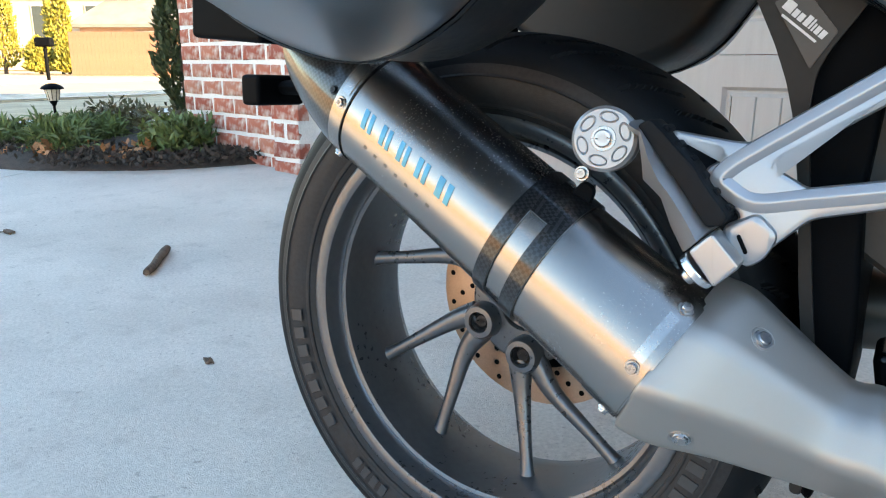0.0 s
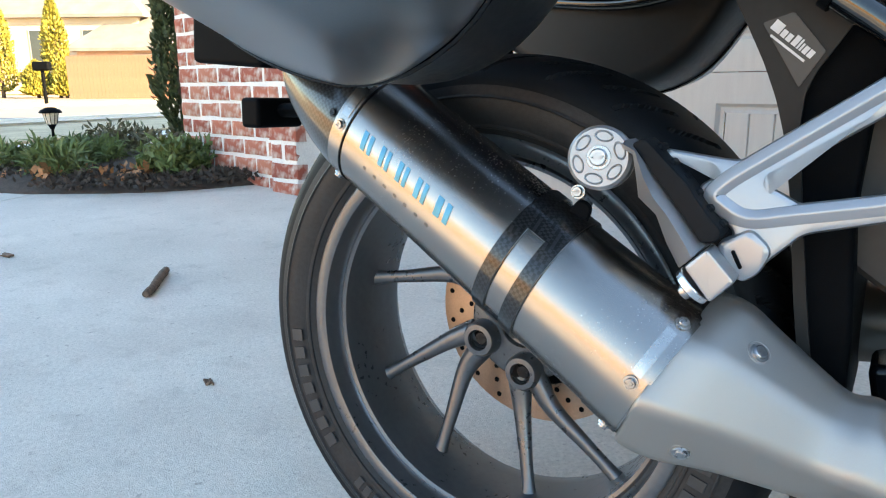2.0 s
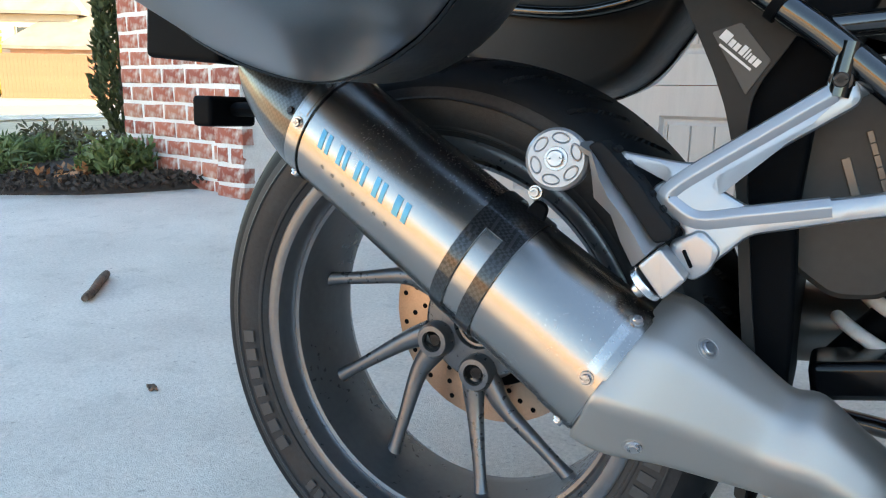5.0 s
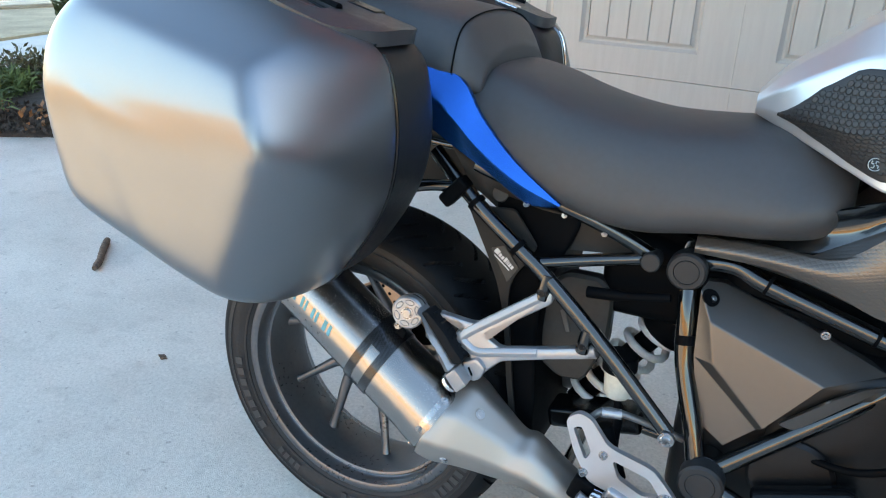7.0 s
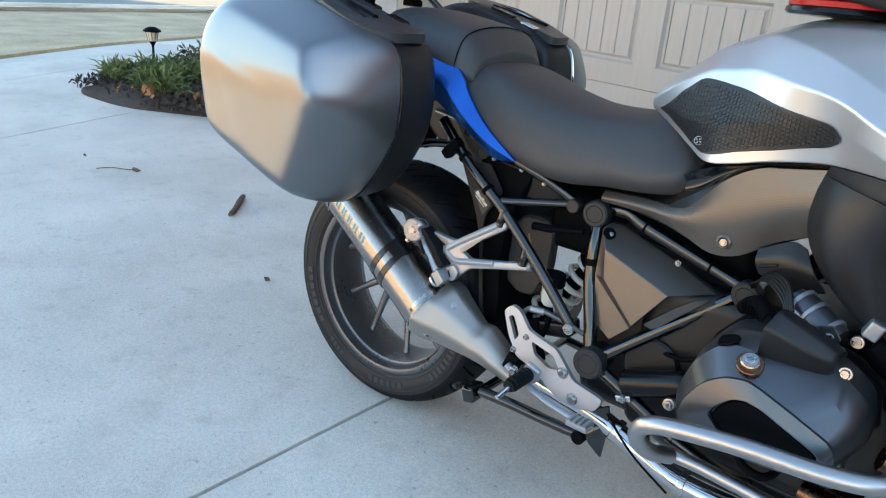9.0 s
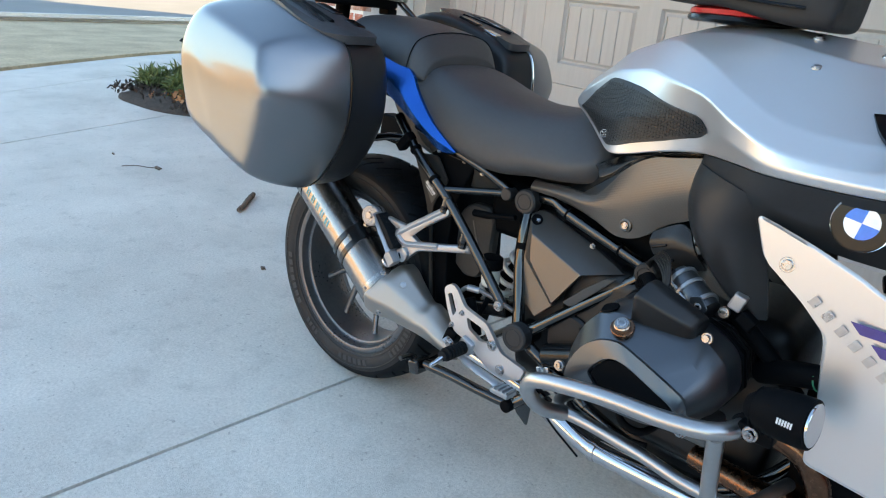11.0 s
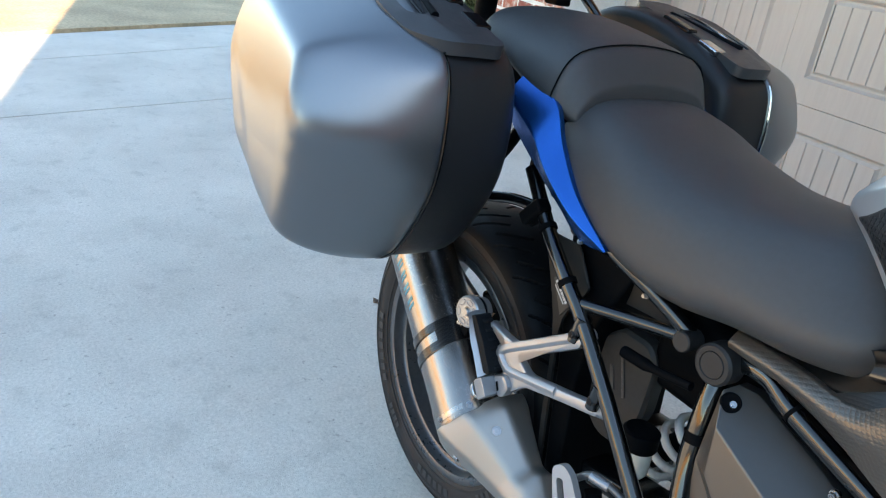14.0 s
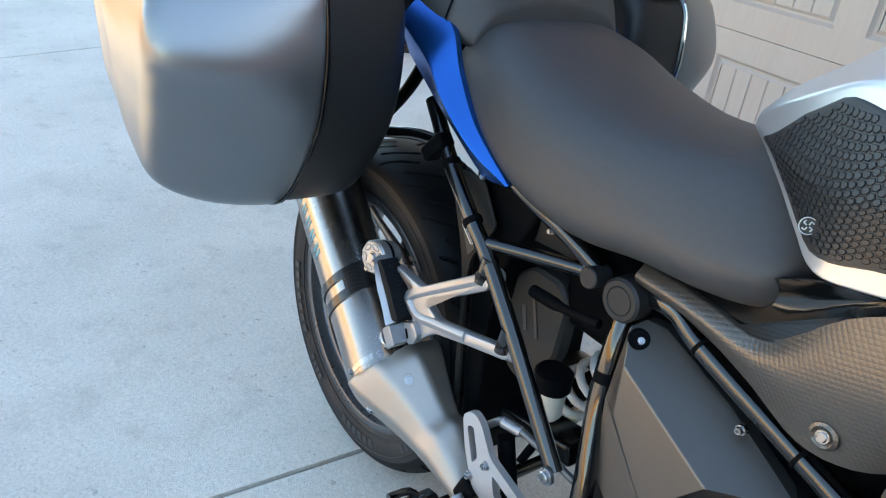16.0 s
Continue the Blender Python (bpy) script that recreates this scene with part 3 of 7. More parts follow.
def house(x, y, w, d, eave, ridge, wall, label, turn, openings):
    """A house with walls, hipped roof, windows set into the front and a door."""
    h = thing("house", label, "house", m=pose(x, y, 0, 0, 0, turn))
    part("wall", rbox((0, 0, eave / 2), (w, d, eave), 0.02, (0, 0, 0), None, 1), wall, h)
    e = 0.5
    b = [Vector((sx * (w / 2 + e), sy * (d / 2 + e), eave)) for sx, sy in ((-1, -1), (1, -1), (1, 1), (-1, 1))]
    t = [Vector((-w * 0.22, 0, ridge)), Vector((w * 0.22, 0, ridge))]
    bm = bmesh.new()
    v = [bm.verts.new(p) for p in b + [p + Vector((0, 0, -0.18)) for p in b] + t]
    for f in ((0, 1, 9, 8), (1, 2, 9), (2, 3, 8, 9), (3, 0, 8), (4, 5, 1, 0), (5, 6, 2, 1), (6, 7, 3, 2), (7, 4, 0, 3), (7, 6, 5, 4)):
        bm.faces.new([v[i] for i in f])
    bmesh.ops.recalc_face_normals(bm, faces=bm.faces[:])
    part("roof", bm, ROOF, h, "", 20)
    for ox, oz, ow, oh in openings:
        win = part("window", rbox((ox, -d / 2 - 0.02, oz), (ow + 0.16, 0.08, oh + 0.16), 0.01, (0, 0, 0), None, 1), TRIM, h)
        part("pane", rbox((ox, -d / 2 - 0.045, oz), (ow, 0.06, oh), 0.0), mat("dark_glass", (0.03, 0.035, 0.04), 0.08) if "dark_glass" not in bpy.data.materials else bpy.data.materials["dark_glass"], win)
    return h


house(-46.5, 27.5, 12, 8, 4.6, 8.0, STUCCO, "cream house with a dark arched doorway", 33, [(-3.6, 2.3, 1.1, 2.6), (0.2, 2.6, 1.4, 2.2), (3.4, 2.6, 1.4, 2.2)])
house(-38.5, 31.5, 12, 9, 2.6, 6.2, HBRICK, "low brick house with a grey hipped roof", 33, [(-2, 1.5, 1.4, 1.3), (2.4, 1.5, 1.4, 1.3)])
house(-66, -6, 14, 10, 3.2, 7.0, HBRICK, "brick house with a grey hipped roof", 90, [(-3, 1.7, 1.5, 1.4), (3, 1.7, 1.5, 1.4)])
# unseen house behind the camera, added to fill the reflections
house(16, -8.5, 11, 8, 3.2, 6.5, HBRICK, "unseen brick house with a grey roof, added for reflections", -82, [(-3, 1.6, 1.4, 1.3), (3, 1.6, 1.4, 1.3)])
# long unseen board fence in low sun, added for a warm band in reflections
REFLECTOR_TAN = mat("warm_reflector_boards", (0.50, 0.30, 0.15), 0.8, var=0.12, scale=2)
reflector_fence = thing("wooden_fence", "unseen pale board fence added for warm reflections", "fence")
fm2 = None
for i in range(150):
    if fm2 is None:
        ob = flat("fence_board", rbox((0, 0, 0), (0.215, 0.02, 1.85), 0.003, (0, 0, -32), None, 1), REFLECTOR_TAN, 30, reflector_fence)
        fm2 = ob.data
    else:
        ob = new("fence_board", fm2)
        ob.parent = reflector_fence
    ob.location = Vector((-15.0, -5.0, 0.80)) + Vector((0.848, -0.530, 0)) * (0.22 * i)
post = thing("mailbox", "dark mailbox on a slim post by the street", "mailbox", m=Matrix.Translation((-20.9, 11.1, 0.0)))
part("post", rod((0, 0, 0), (0, 0, 1.05), 0.05), BLACK_PLASTIC, post)
part("box", rbox((0, 0, 1.10), (0.5, 0.22, 0.26), 0.06, (0, 0, 30), None, 3), BLACK_PLASTIC, post)

# a twig and a few crumbs on the concrete
TWIG = mat("twig_bark", (0.13, 0.085, 0.06), 0.9, var=0.4, scale=60, bump=0.8, bscale=300)
twig = tagged(flat("twig", sweep(curve([(-1.52, 0.645, 0.042), (-1.46, 0.575, 0.039), (-1.40, 0.51, 0.036), (-1.365, 0.46, 0.034)], 4), [0.011, 0.0125, 0.013, 0.0125, 0.013, 0.012, 0.0125, 0.012, 0.0115, 0.0125, 0.012, 0.011, 0.009], 10), TWIG, 60), "short brown broken twig lying on the concrete", "twig")
for nm, x, y, s in (("dry_leaf", -2.21, 0.52, 0.030), ("wood_chip", -0.77, 0.18, 0.013), ("wood_chip", -2.62, 0.47, 0.012), ("wood_chip", -0.62, 0.33, 0.008)):
    c = Vector((x, y, rise(x, y)))
    pts = [c + Vector((s * math.cos(a) * (1 + 0.3 * math.sin(3 * a + x * 9)), s * 0.45 * math.sin(a), 0.004 + 0.008 * abs(math.sin(a * 1.5 + x)))) for a in [2 * math.pi * k / 12 for k in range(12)]]
    ob = flat(nm, loft([[p + Vector((0, 0, -0.006)) for p in pts], pts]), TWIG, 60)
    tagged(ob, "curled dry brown leaf on the concrete" if nm == "dry_leaf" else "small dark wood chip on the concrete", "leaf" if nm == "dry_leaf" else "chip")
part_stem = tagged(flat("leaf_stalk", sweep(curve([(-2.21, 0.52, 0.030), (-2.26, 0.485, 0.028), (-2.33, 0.455, 0.026), (-2.37, 0.40, 0.021)], 5), 0.0022, 6), TWIG), "thin dry stalk on the concrete", "stalk")

# ---- the motorcycle: x ahead, y to its left, z up, rear contact at the origin ----
bike = thing("motorcycle", "silver and blue roadster motorcycle with grey side cases", "motorcycle", m=pose(0, 0, 0, -1.87, 0, 0))


def tyre_mesh(cx, cz, R, hw, k=52, sweep_dir=1, m=64, n=1256):
    """A road tyre with sipes sunk into its tread."""
    prof = [(R - 0.089, -hw * 0.80), (R - 0.078, -hw * 0.90), (R - 0.062, -hw * 0.985), (R - 0.046, -hw), (R - 0.034, -hw * 0.955)]
    for i in range(1, m):
        v = -1 + 2 * i / m
        prof.append((R - 0.034 * abs(v) ** 2.3, hw * 0.955 * math.sin(v * math.pi / 2 * 0.93) / math.sin(math.pi / 2 * 0.93)))
    prof += [(r, -o) for r, o in reversed(prof[:5])]
    verts, faces = [], []
    for i in range(n):
        a = 2 * math.pi * i / n
        for r, o in prof:
            v = abs(o) / hw
            d = 0.0
            if 0.10 < v < 0.90 and r > R - 0.036:
                side = 0 if o < 0 else 0.5
                ph = (a / (2 * math.pi) * k / 2 + side - sweep_dir * 0.85 * v ** 1.6) % 1.0
                for c, lo, hi in ((0.25, 0.12, 0.72), (0.75, 0.34, 0.88)):
                    if lo < v < hi and abs(ph - c) < 0.036:
                        d = 0.0065
            verts.append((cx + (r - d) * math.cos(a), o, cz + (r - d) * math.sin(a)))
    p = len(prof)
    for i in range(n):
        j = (i + 1) % n
        for q in range(p - 1):
            faces.append((i * p + q, j * p + q, j * p + q + 1, i * p + q + 1))
    bm = bmesh.new()
    me = bpy.data.meshes.new("tmp")
    me.from_pydata(verts, [], faces)
    bm.from_mesh(me)
    bpy.data.meshes.remove(me)
    bmesh.ops.recalc_face_normals(bm, faces=bm.faces[:])
    return bm


AX = Vector((0, 0, 0.315))
rear_wheel = part("rear_wheel", lathe([(0.2315, -0.072), (0.2325, -0.077), (0.229, -0.080), (0.221, -0.0795), (0.2165, -0.077), (0.2155, -0.070), (0.2145, -0.058), (0.2105, -0.054), (0.2075, -0.056), (0.2035, -0.054),
                                       (0.2025, -0.046), (0.2010, -0.020), (0.2000, 0.0), (0.1995, 0.030), (0.201, 0.050), (0.207, 0.056), (0.2155, 0.070), (0.221, 0.0795), (0.229, 0.080), (0.2315, 0.072)], AX, 128), RIM, bike, "dark grey cast alloy wheel with ten spokes", angle=50)
# paler than the tread: wear, plus the light it faces put into the colour
SIDEWALL = mat("worn_lit_sidewall", (0.020, 0.021, 0.023), 0.55, var=0.3, scale=18, fine=220, spec=0.3, bump=0.15, bscale=600)
tyre = part("tyre", tyre_mesh(0, 0.315, 0.315, 0.090), RUBBER, rear_wheel, "black road tyre with curved sipes", angle=25)
tyre.data.materials.append(SIDEWALL)
for p in tyre.data.polygons:
    p.material_index = int(math.hypot(p.center.x, p.center.z - 0.315) < 0.282)
# raised bands and worn marks of the sidewall
bm = lathe([(0.2375, -0.0795), (0.2385, -0.0835), (0.2405, -0.0845), (0.2425, -0.0845)], AX, 96)
lathe([(0.268, -0.0905), (0.2695, -0.0918), (0.2715, -0.0905)], AX, 96, bm)
part("sidewall_band", bm, SIDEWALL, rear_wheel)
bm = bmesh.new()
for a0, cnt, w in ((186, 7, 3.4), (232, 4, 2.2), (268, 6, 3.0), (318, 8, 2.6)):
    for i in range(cnt):
        a = radians(a0 + i * w * 1.55)
        d, t = Vector((math.cos(a), 0, math.sin(a))), Vector((-math.sin(a), 0, math.cos(a)))
        c = AX + d * 0.255 + Vector((0, -0.0893, 0))
        h, b = 0.0085, 0.255 * radians(w) * 0.5
        q = [c - d * h - t * b, c + d * h - t * b, c + d * h + t * b, c - d * h + t * b]
        loft([q, [p + Vector((0, -0.0009, 0)) + (c - p) * 0.06 for p in q]], bm)
tagged(part("sidewall_lettering", bm, mat("raised_rubber", (0.030, 0.031, 0.033), 0.5, var=0.15), rear_wheel), kind="stuff")
SPOKE = RIM
for k in range(5):
    ba = radians(206.0 + 72 * k)
    for sgn in (-1, 1):
        ea = ba + radians(18.4 + sgn * 17.4)
        p0 = AX + Vector((0.066 * math.cos(ba + sgn * 0.16), 0.034, 0.066 * math.sin(ba + sgn * 0.16)))
        p1 = AX + Vector((0.105 * math.cos(ba + 0.12 + sgn * 0.20), 0.028, 0.105 * math.sin(ba + 0.10 + sgn * 0.20)))
        p2 = AX + Vector((0.206 * math.cos(ea), 0.002, 0.207 * math.sin(ea)))
        part("spoke", sweep(curve([p0, p1, p1.lerp(p2, 0.55), p2], 4), [0.0120, 0.0116, 0.0110, 0.0102, 0.0092, 0.0084, 0.0077, 0.0071, 0.0066, 0.0064, 0.0064, 0.0068, 0.0085], 12, None, 1.30), SPOKE, rear_wheel, "", 70)
    c = AX + Vector((0.057 * math.cos(ba), 0.022, 0.057 * math.sin(ba)))
    bm = lathe([(0.0125, -0.005), (0.0135, -0.0075), (0.0195, -0.007), (0.0225, -0.002), (0.024, 0.022), (0.0115, 0.022), (0.0115, -0.004)], c, 24)
    part("bolt_boss", bm, SPOKE, rear_wheel)
    part("wheel_bolt", bolt(c + Vector((0, 0.008, 0)), (0, -1, 0), 0.0085, 0.007), mat("black_bolt", (0.03, 0.03, 0.032), 0.35, 0.8) if k == 0 else bpy.data.materials["black_bolt"], rear_wheel)
part("hub_flange", lathe([(0.028, 0.036), (0.030, 0.033), (0.066, 0.034), (0.071, 0.038), (0.071, 0.050), (0.028, 0.050), (0.028, 0.036)], AX, 64), SPOKE, rear_wheel)
part("hub", lathe([(0.025, 0.040), (0.045, 0.036), (0.060, 0.040), (0.064, 0.05), (0.055, 0.07), (0.025, 0.07), (0.025, 0.040)], AX, 48), SPOKE, rear_wheel)
# perforated brake disc on the far side
DISC = mat("worn_brake_disc", (0.44, 0.31, 0.23), 0.33, 1.0, var=0.15, stretch=(3, 3, 3), fine=200)
bm = lathe([(0.088, 0.077), (0.1385, 0.077), (0.1385, 0.082), (0.088, 0.082), (0.088, 0.077)], AX, 72)
disc_ob = part("brake_disc", bm, DISC, rear_wheel, "perforated brake disc with a bronze sheen", angle=30)
# solid black dots: the dark inside the drilled holes, put on as colour
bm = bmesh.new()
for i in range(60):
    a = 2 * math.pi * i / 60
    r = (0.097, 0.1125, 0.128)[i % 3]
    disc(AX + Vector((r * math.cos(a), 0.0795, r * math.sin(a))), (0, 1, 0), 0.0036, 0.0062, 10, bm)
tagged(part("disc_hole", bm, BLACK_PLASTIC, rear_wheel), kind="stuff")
part("disc_carrier", lathe([(0.03, 0.07), (0.088, 0.075), (0.092, 0.08), (0.03, 0.082), (0.03, 0.07)], AX, 48), BLACK_PLASTIC, rear_wheel)
# final drive and swing arm on the left
bm = sweep(curve([(0.02, 0.11, 0.315), (0.20, 0.115, 0.34), (0.44, 0.10, 0.375)], 5), 0.042, 18)
disc((0, 0.11, 0.315), (0, 1, 0), 0.085, 0.06, 32, bm, 0.4)
part("swing_arm", bm, DARK_GREY, bike, "dark grey single-sided swing arm")
part("brake_caliper", rbox((-0.07, 0.085, 0.40), (0.075, 0.05, 0.05), 0.01, (0, -30, 0)), BLACK_GLOSS, bike)

CAN_N, CAN_RN, CAN_RY = 0.4325, 0.0610, 0.0580


def along(s, n, y):
    """A point by the silencer's own axes: s along it (forward, down), n across it."""
    return Vector((0.866 * s + 0.5 * n, y, -0.5 * s + 0.866 * n))


def can_y(s):
    return -0.129 - 0.044 * (s + 0.359) / 0.361


def can_ring(s, f=1.0, k=56, grow=0.0):
    return [along(s, CAN_N + (CAN_RN * f + grow) * math.sin(2 * math.pi * i / k), can_y(s) + (CAN_RY * f + grow) * math.cos(2 * math.pi * i / k)) for i in range(k)]


def on_can(s, n, lift=0.0006):
    """A point on the can's outer face."""
    w = (n - CAN_N) / CAN_RN
    return along(s, n + lift * w, can_y(s) - CAN_RY * math.sqrt(max(0, 1 - w * w)) - lift * math.sqrt(max(0, 1 - w * w)))


CARBON = bpy.data.materials.new("carbon_weave")
CARBON.use_nodes = True
nt = CARBON.node_tree
pb = nt.nodes["Principled BSDF"]
tcn = nt.nodes.new("ShaderNodeTexCoord")
mpn = nt.nodes.new("ShaderNodeMapping")
mpn.inputs["Rotation"].default_value = (0, radians(-15), 0)
nt.links.new(tcn.outputs["Object"], mpn.inputs["Vector"])
ch = nt.nodes.new("ShaderNodeTexChecker")
ch.inputs["Scale"].default_value = 340.0
ch.inputs["Color1"].default_value, ch.inputs["Color2"].default_value = (0.003, 0.003, 0.0035, 1), (0.022, 0.023, 0.026, 1)
nt.links.new(mpn.outputs[0], ch.inputs["Vector"])
nt.links.new(ch.outputs["Color"], pb.inputs["Base Color"])
pb.inputs["Roughness"].default_value, pb.inputs["Metallic"].default_value = 0.35, 0.5
pb.inputs["Coat Weight"].default_value, pb.inputs["Coat Roughness"].default_value = 0.7, 0.1

S0C, S1C = -0.366, 0.014
can = part("silencer", loft([can_ring(S0C + (S1C - S0C) * i / 12) for i in range(13)]), TITAN, bike, "brushed titanium silencer with carbon end cap", angle=60)
# end cap: tapered carbon with a slanted mouth
rings = []
for s, f, sl in ((-0.366, 1.012, 0.0), (-0.374, 1.010, 0.0), (-0.392, 0.995, 0.05), (-0.420, 0.955, 0.12), (-0.448, 0.895, 0.22), (-0.470, 0.83, 0.30), (-0.466, 0.77, 0.30), (-0.425, 0.70, 0.2)):
    r = []
    for i in range(56):
        a = 2 * math.pi * i / 56
        r.append(along(s - sl * 0.12 * math.sin(a), CAN_N + 0.004 * sl + CAN_RN * f * math.sin(a), can_y(s) + CAN_RY * f * math.cos(a)))
    rings.append(r)
part("end_cap", loft(rings), CARBON, can, "glossy carbon fibre end cap", angle=60)


def band(name, s0, s1, grow, material, parent, label=""):
    return part(name, loft([can_ring(s0, 1, 56, 0.0002), can_ring(s0, 1, 56, grow), can_ring(s1, 1, 56, grow), can_ring(s1, 1, 56, 0.0002)]), material, parent, label)


band("rear_band", -0.366, -0.348, 0.0010, TITAN, can)
band("edge_band", -0.3485, -0.3472, 0.0014, BLACK_GLOSS, can)
band("front_band", -0.022, 0.012, 0.0010, TITAN, can)
part("heat_seal", loft([can_ring(0.0130, 0.8), can_ring(0.0130, 0.93), can_ring(0.0165, 0.93), can_ring(0.0165, 0.8)]), BLACK_PLASTIC, can)
# carbon strap: two bands joined at their ends
band("strap", -0.151, -0.137, 0.0022, CARBON, can, "carbon fibre mounting strap")
band("strap", -0.118, -0.103, 0.0022, CARBON, can)


def patch(bm, s0, s1, n0, n1, lift, k=6, slant=0.0):
    """A thin raised patch on the can's outer face."""
    rows = []
    for i in range(k + 1):
        n = n0 + (n1 - n0) * i / k
        e = slant * (i / k - 0.5)
        rows.append([on_can(s0 + e, n, 0.0), on_can(s0 + e, n, lift), on_can(s1 + e, n, lift), on_can(s1 + e, n, 0.0)])
    loft(rows, bm)


bm = bmesh.new()
patch(bm, -0.138, -0.117, CAN_N + 0.040, CAN_N + CAN_RN * 0.999, 0.0021, 8)
part("strap_bridge", bm, CARBON, can)
bm = bmesh.new()
patch(bm, -0.138, -0.117, CAN_N - CAN_RN * 0.999, CAN_N - 0.043, 0.0021, 8)
part("strap_bridge", bm, CARBON, can)

part("strap_lug", plate([along(-0.128, 0.482, -0.165), along(-0.104, 0.482, -0.165), along(-0.110, 0.508, -0.160), along(-0.124, 0.508, -0.160)], 0.004, (0, -1, 0)), BLACK_PLASTIC, can)
# slots at both ends of the can
SLOT = mat("polished_titanium", (0.45, 0.43, 0.41), 0.26, 1.0, var=0.05)
bm = bmesh.new()
patch(bm, -0.362, -0.352, CAN_N + 0.014, CAN_N + 0.050, 0.0018, 8)
part("slot_plate", bm, SLOT, can)
bm = bmesh.new()
patch(bm, -0.003, 0.006, CAN_N + 0.012, CAN_N + 0.048, 0.0018, 8)
part("slot_plate", bm, SLOT, can)
# sticker: blue bars and a dark line under them
BLUE_FOIL = mat("blue_foil", (0.06, 0.24, 0.36), 0.34, 0.6, var=0.15, fine=60, scale=30)
s = -0.329
for w in (0.027, 0.0255, 0.0255, 0.027, 0.033):
    for a, b in ((0.12, 0.34), (0.48, 0.66)):
        bm = bmesh.new()
        patch(bm, s + w * a, s + w * b, 0.4310, 0.4485, 0.0005, 4, -0.003)
        part("sticker_bar", bm, BLUE_FOIL, can, "pale blue foil bar of a sticker")
    s += w
bm = bmesh.new()
for i in range(7):
    patch(bm, -0.312 + i * 0.0150, -0.312 + i * 0.0150 + 0.004, 0.4160, 0.4192, 0.0003, 2)
part("sticker_line", bm, mat("grey_foil", (0.16, 0.15, 0.14), 0.4, 0.6), can)


def can_screw(s, n, r=0.0042):
    p = on_can(s, n, 0.001)
    w = (n - CAN_N) / CAN_RN
    d = along(0, w / CAN_RN, 0) - along(0, 0, math.sqrt(max(0, 1 - w * w)) / CAN_RY)
    part("screw", bolt(p, d, r, 0.004), SCREW, can)


for s, n in ((-0.357, 0.4365), (-0.357, 0.4900), (-0.357, 0.378), (0.002, 0.4375), (0.004, 0.4860), (0.002, 0.377)):
    can_screw(s, n)
part("rivet", bolt(on_can(-0.372, 0.441, 0.0), (0, -1, 0.2), 0.0035, 0.003), bpy.data.materials["black_bolt"], can)

# heat shield over the link pipe: a folded shell with an upper and a lower outer face
def shield_ring(top, bottom, out, back):
    """One section between its upper and lower edge; out and back are how far it reaches to the right and inwards."""
    a, b = Vector((top[0], 0, top[1])), Vector((bottom[0], 0, bottom[1]))
    w = out - back
    return [b.lerp(a, f) + Vector((0, -(back + w * d), 0)) for f, d in ((0.0, 0.52), (0.10, 0.80), (0.46, 1.0), (0.80, 0.80), (1.0, 0.40), (0.92, 0.0), (0.08, 0.0))]


shield = facets([shield_ring((0.2590, 0.4335), (0.1965, 0.3085), 0.236, 0.104), shield_ring((0.2625, 0.4345), (0.2000, 0.3045), 0.240, 0.103), shield_ring((0.2840, 0.4290), (0.2250, 0.2965), 0.234, 0.108), shield_ring((0.3100, 0.4085), (0.2700, 0.2955), 0.219, 0.115),
                 shield_ring((0.3460, 0.3800), (0.3250, 0.2890), 0.200, 0.122), shield_ring((0.3600, 0.3722), (0.3500, 0.2870), 0.196, 0.124), shield_ring((0.3800, 0.3705), (0.3780, 0.2820), 0.193, 0.122),
                 shield_ring((0.4110, 0.3460), (0.4220, 0.2710), 0.186, 0.122), shield_ring((0.4480, 0.3200), (0.4560, 0.2600), 0.176, 0.122)], 0.009, 5, 4)
SPOTS = []
shield.normal_update()
for c in ((0.2960, -0.180, 0.3995), (0.2535, -0.206, 0.3280)):
    c = Vector(c)
    spot, normal, _, _ = BVHTree.FromBMesh(shield).find_nearest(c)
    SPOTS.append((spot, normal.copy()))
cover = part("heat_shield", shield, COVER, bike, "matt titanium-grey heat shield", angle=45)
for c, nrm in SPOTS:
    nrm = nrm if nrm.y < 0 else -nrm
    part("screw", bolt(c + nrm * 0.0002, nrm, 0.0050, 0.003), SCREW, cover)
    bm = lathe([(0.0070, 0.004), (0.0078, 0.0), (0.0092, -0.0006), (0.0110, 0.0012), (0.0112, 0.006)], (0, 0, 0), 24)
    bmesh.ops.transform(bm, matrix=Matrix.Translation(c - nrm * 0.0004) @ nrm.to_track_quat("-Y", "Z").to_matrix().to_4x4(), verts=bm.verts[:])
    part("screw_dimple", bm, COVER, cover)
# headers: pipe below the frame and the tube that rises to the cylinder
pipe = part("exhaust_pipe", sweep(curve([(0.47, -0.145, 0.30), (0.56, -0.14, 0.285), (0.65, -0.14, 0.272), (0.74, -0.145, 0.243), (0.83, -0.15, 0.222), (0.95, -0.155, 0.225), (1.10, -0.16, 0.235)], 6), 0.021, 20), CHROME, bike, "chrome exhaust header pipe")
for p, d in (((0.69, -0.142, 0.262), (1, 0, -0.35)), ((0.835, -0.15, 0.2215), (1, 0, 0)), ((1.06, -0.16, 0.233), (1, 0, 0.1))):
    part("pipe_clamp", disc(p, d, 0.0245, 0.014, 24), CHROME, pipe)
COPPER = mat("heat_tinted_pipe", (0.16, 0.085, 0.055), 0.26, 1.0, var=0.2, scale=6)
part("header_bend", sweep(curve([(1.09, -0.16, 0.2345), (1.19, -0.17, 0.27), (1.235, -0.18, 0.35), (1.20, -0.20, 0.43), (1.11, -0.22, 0.46)], 6), 0.0205, 20), COPPER, bike, "heat-darkened header pipe")
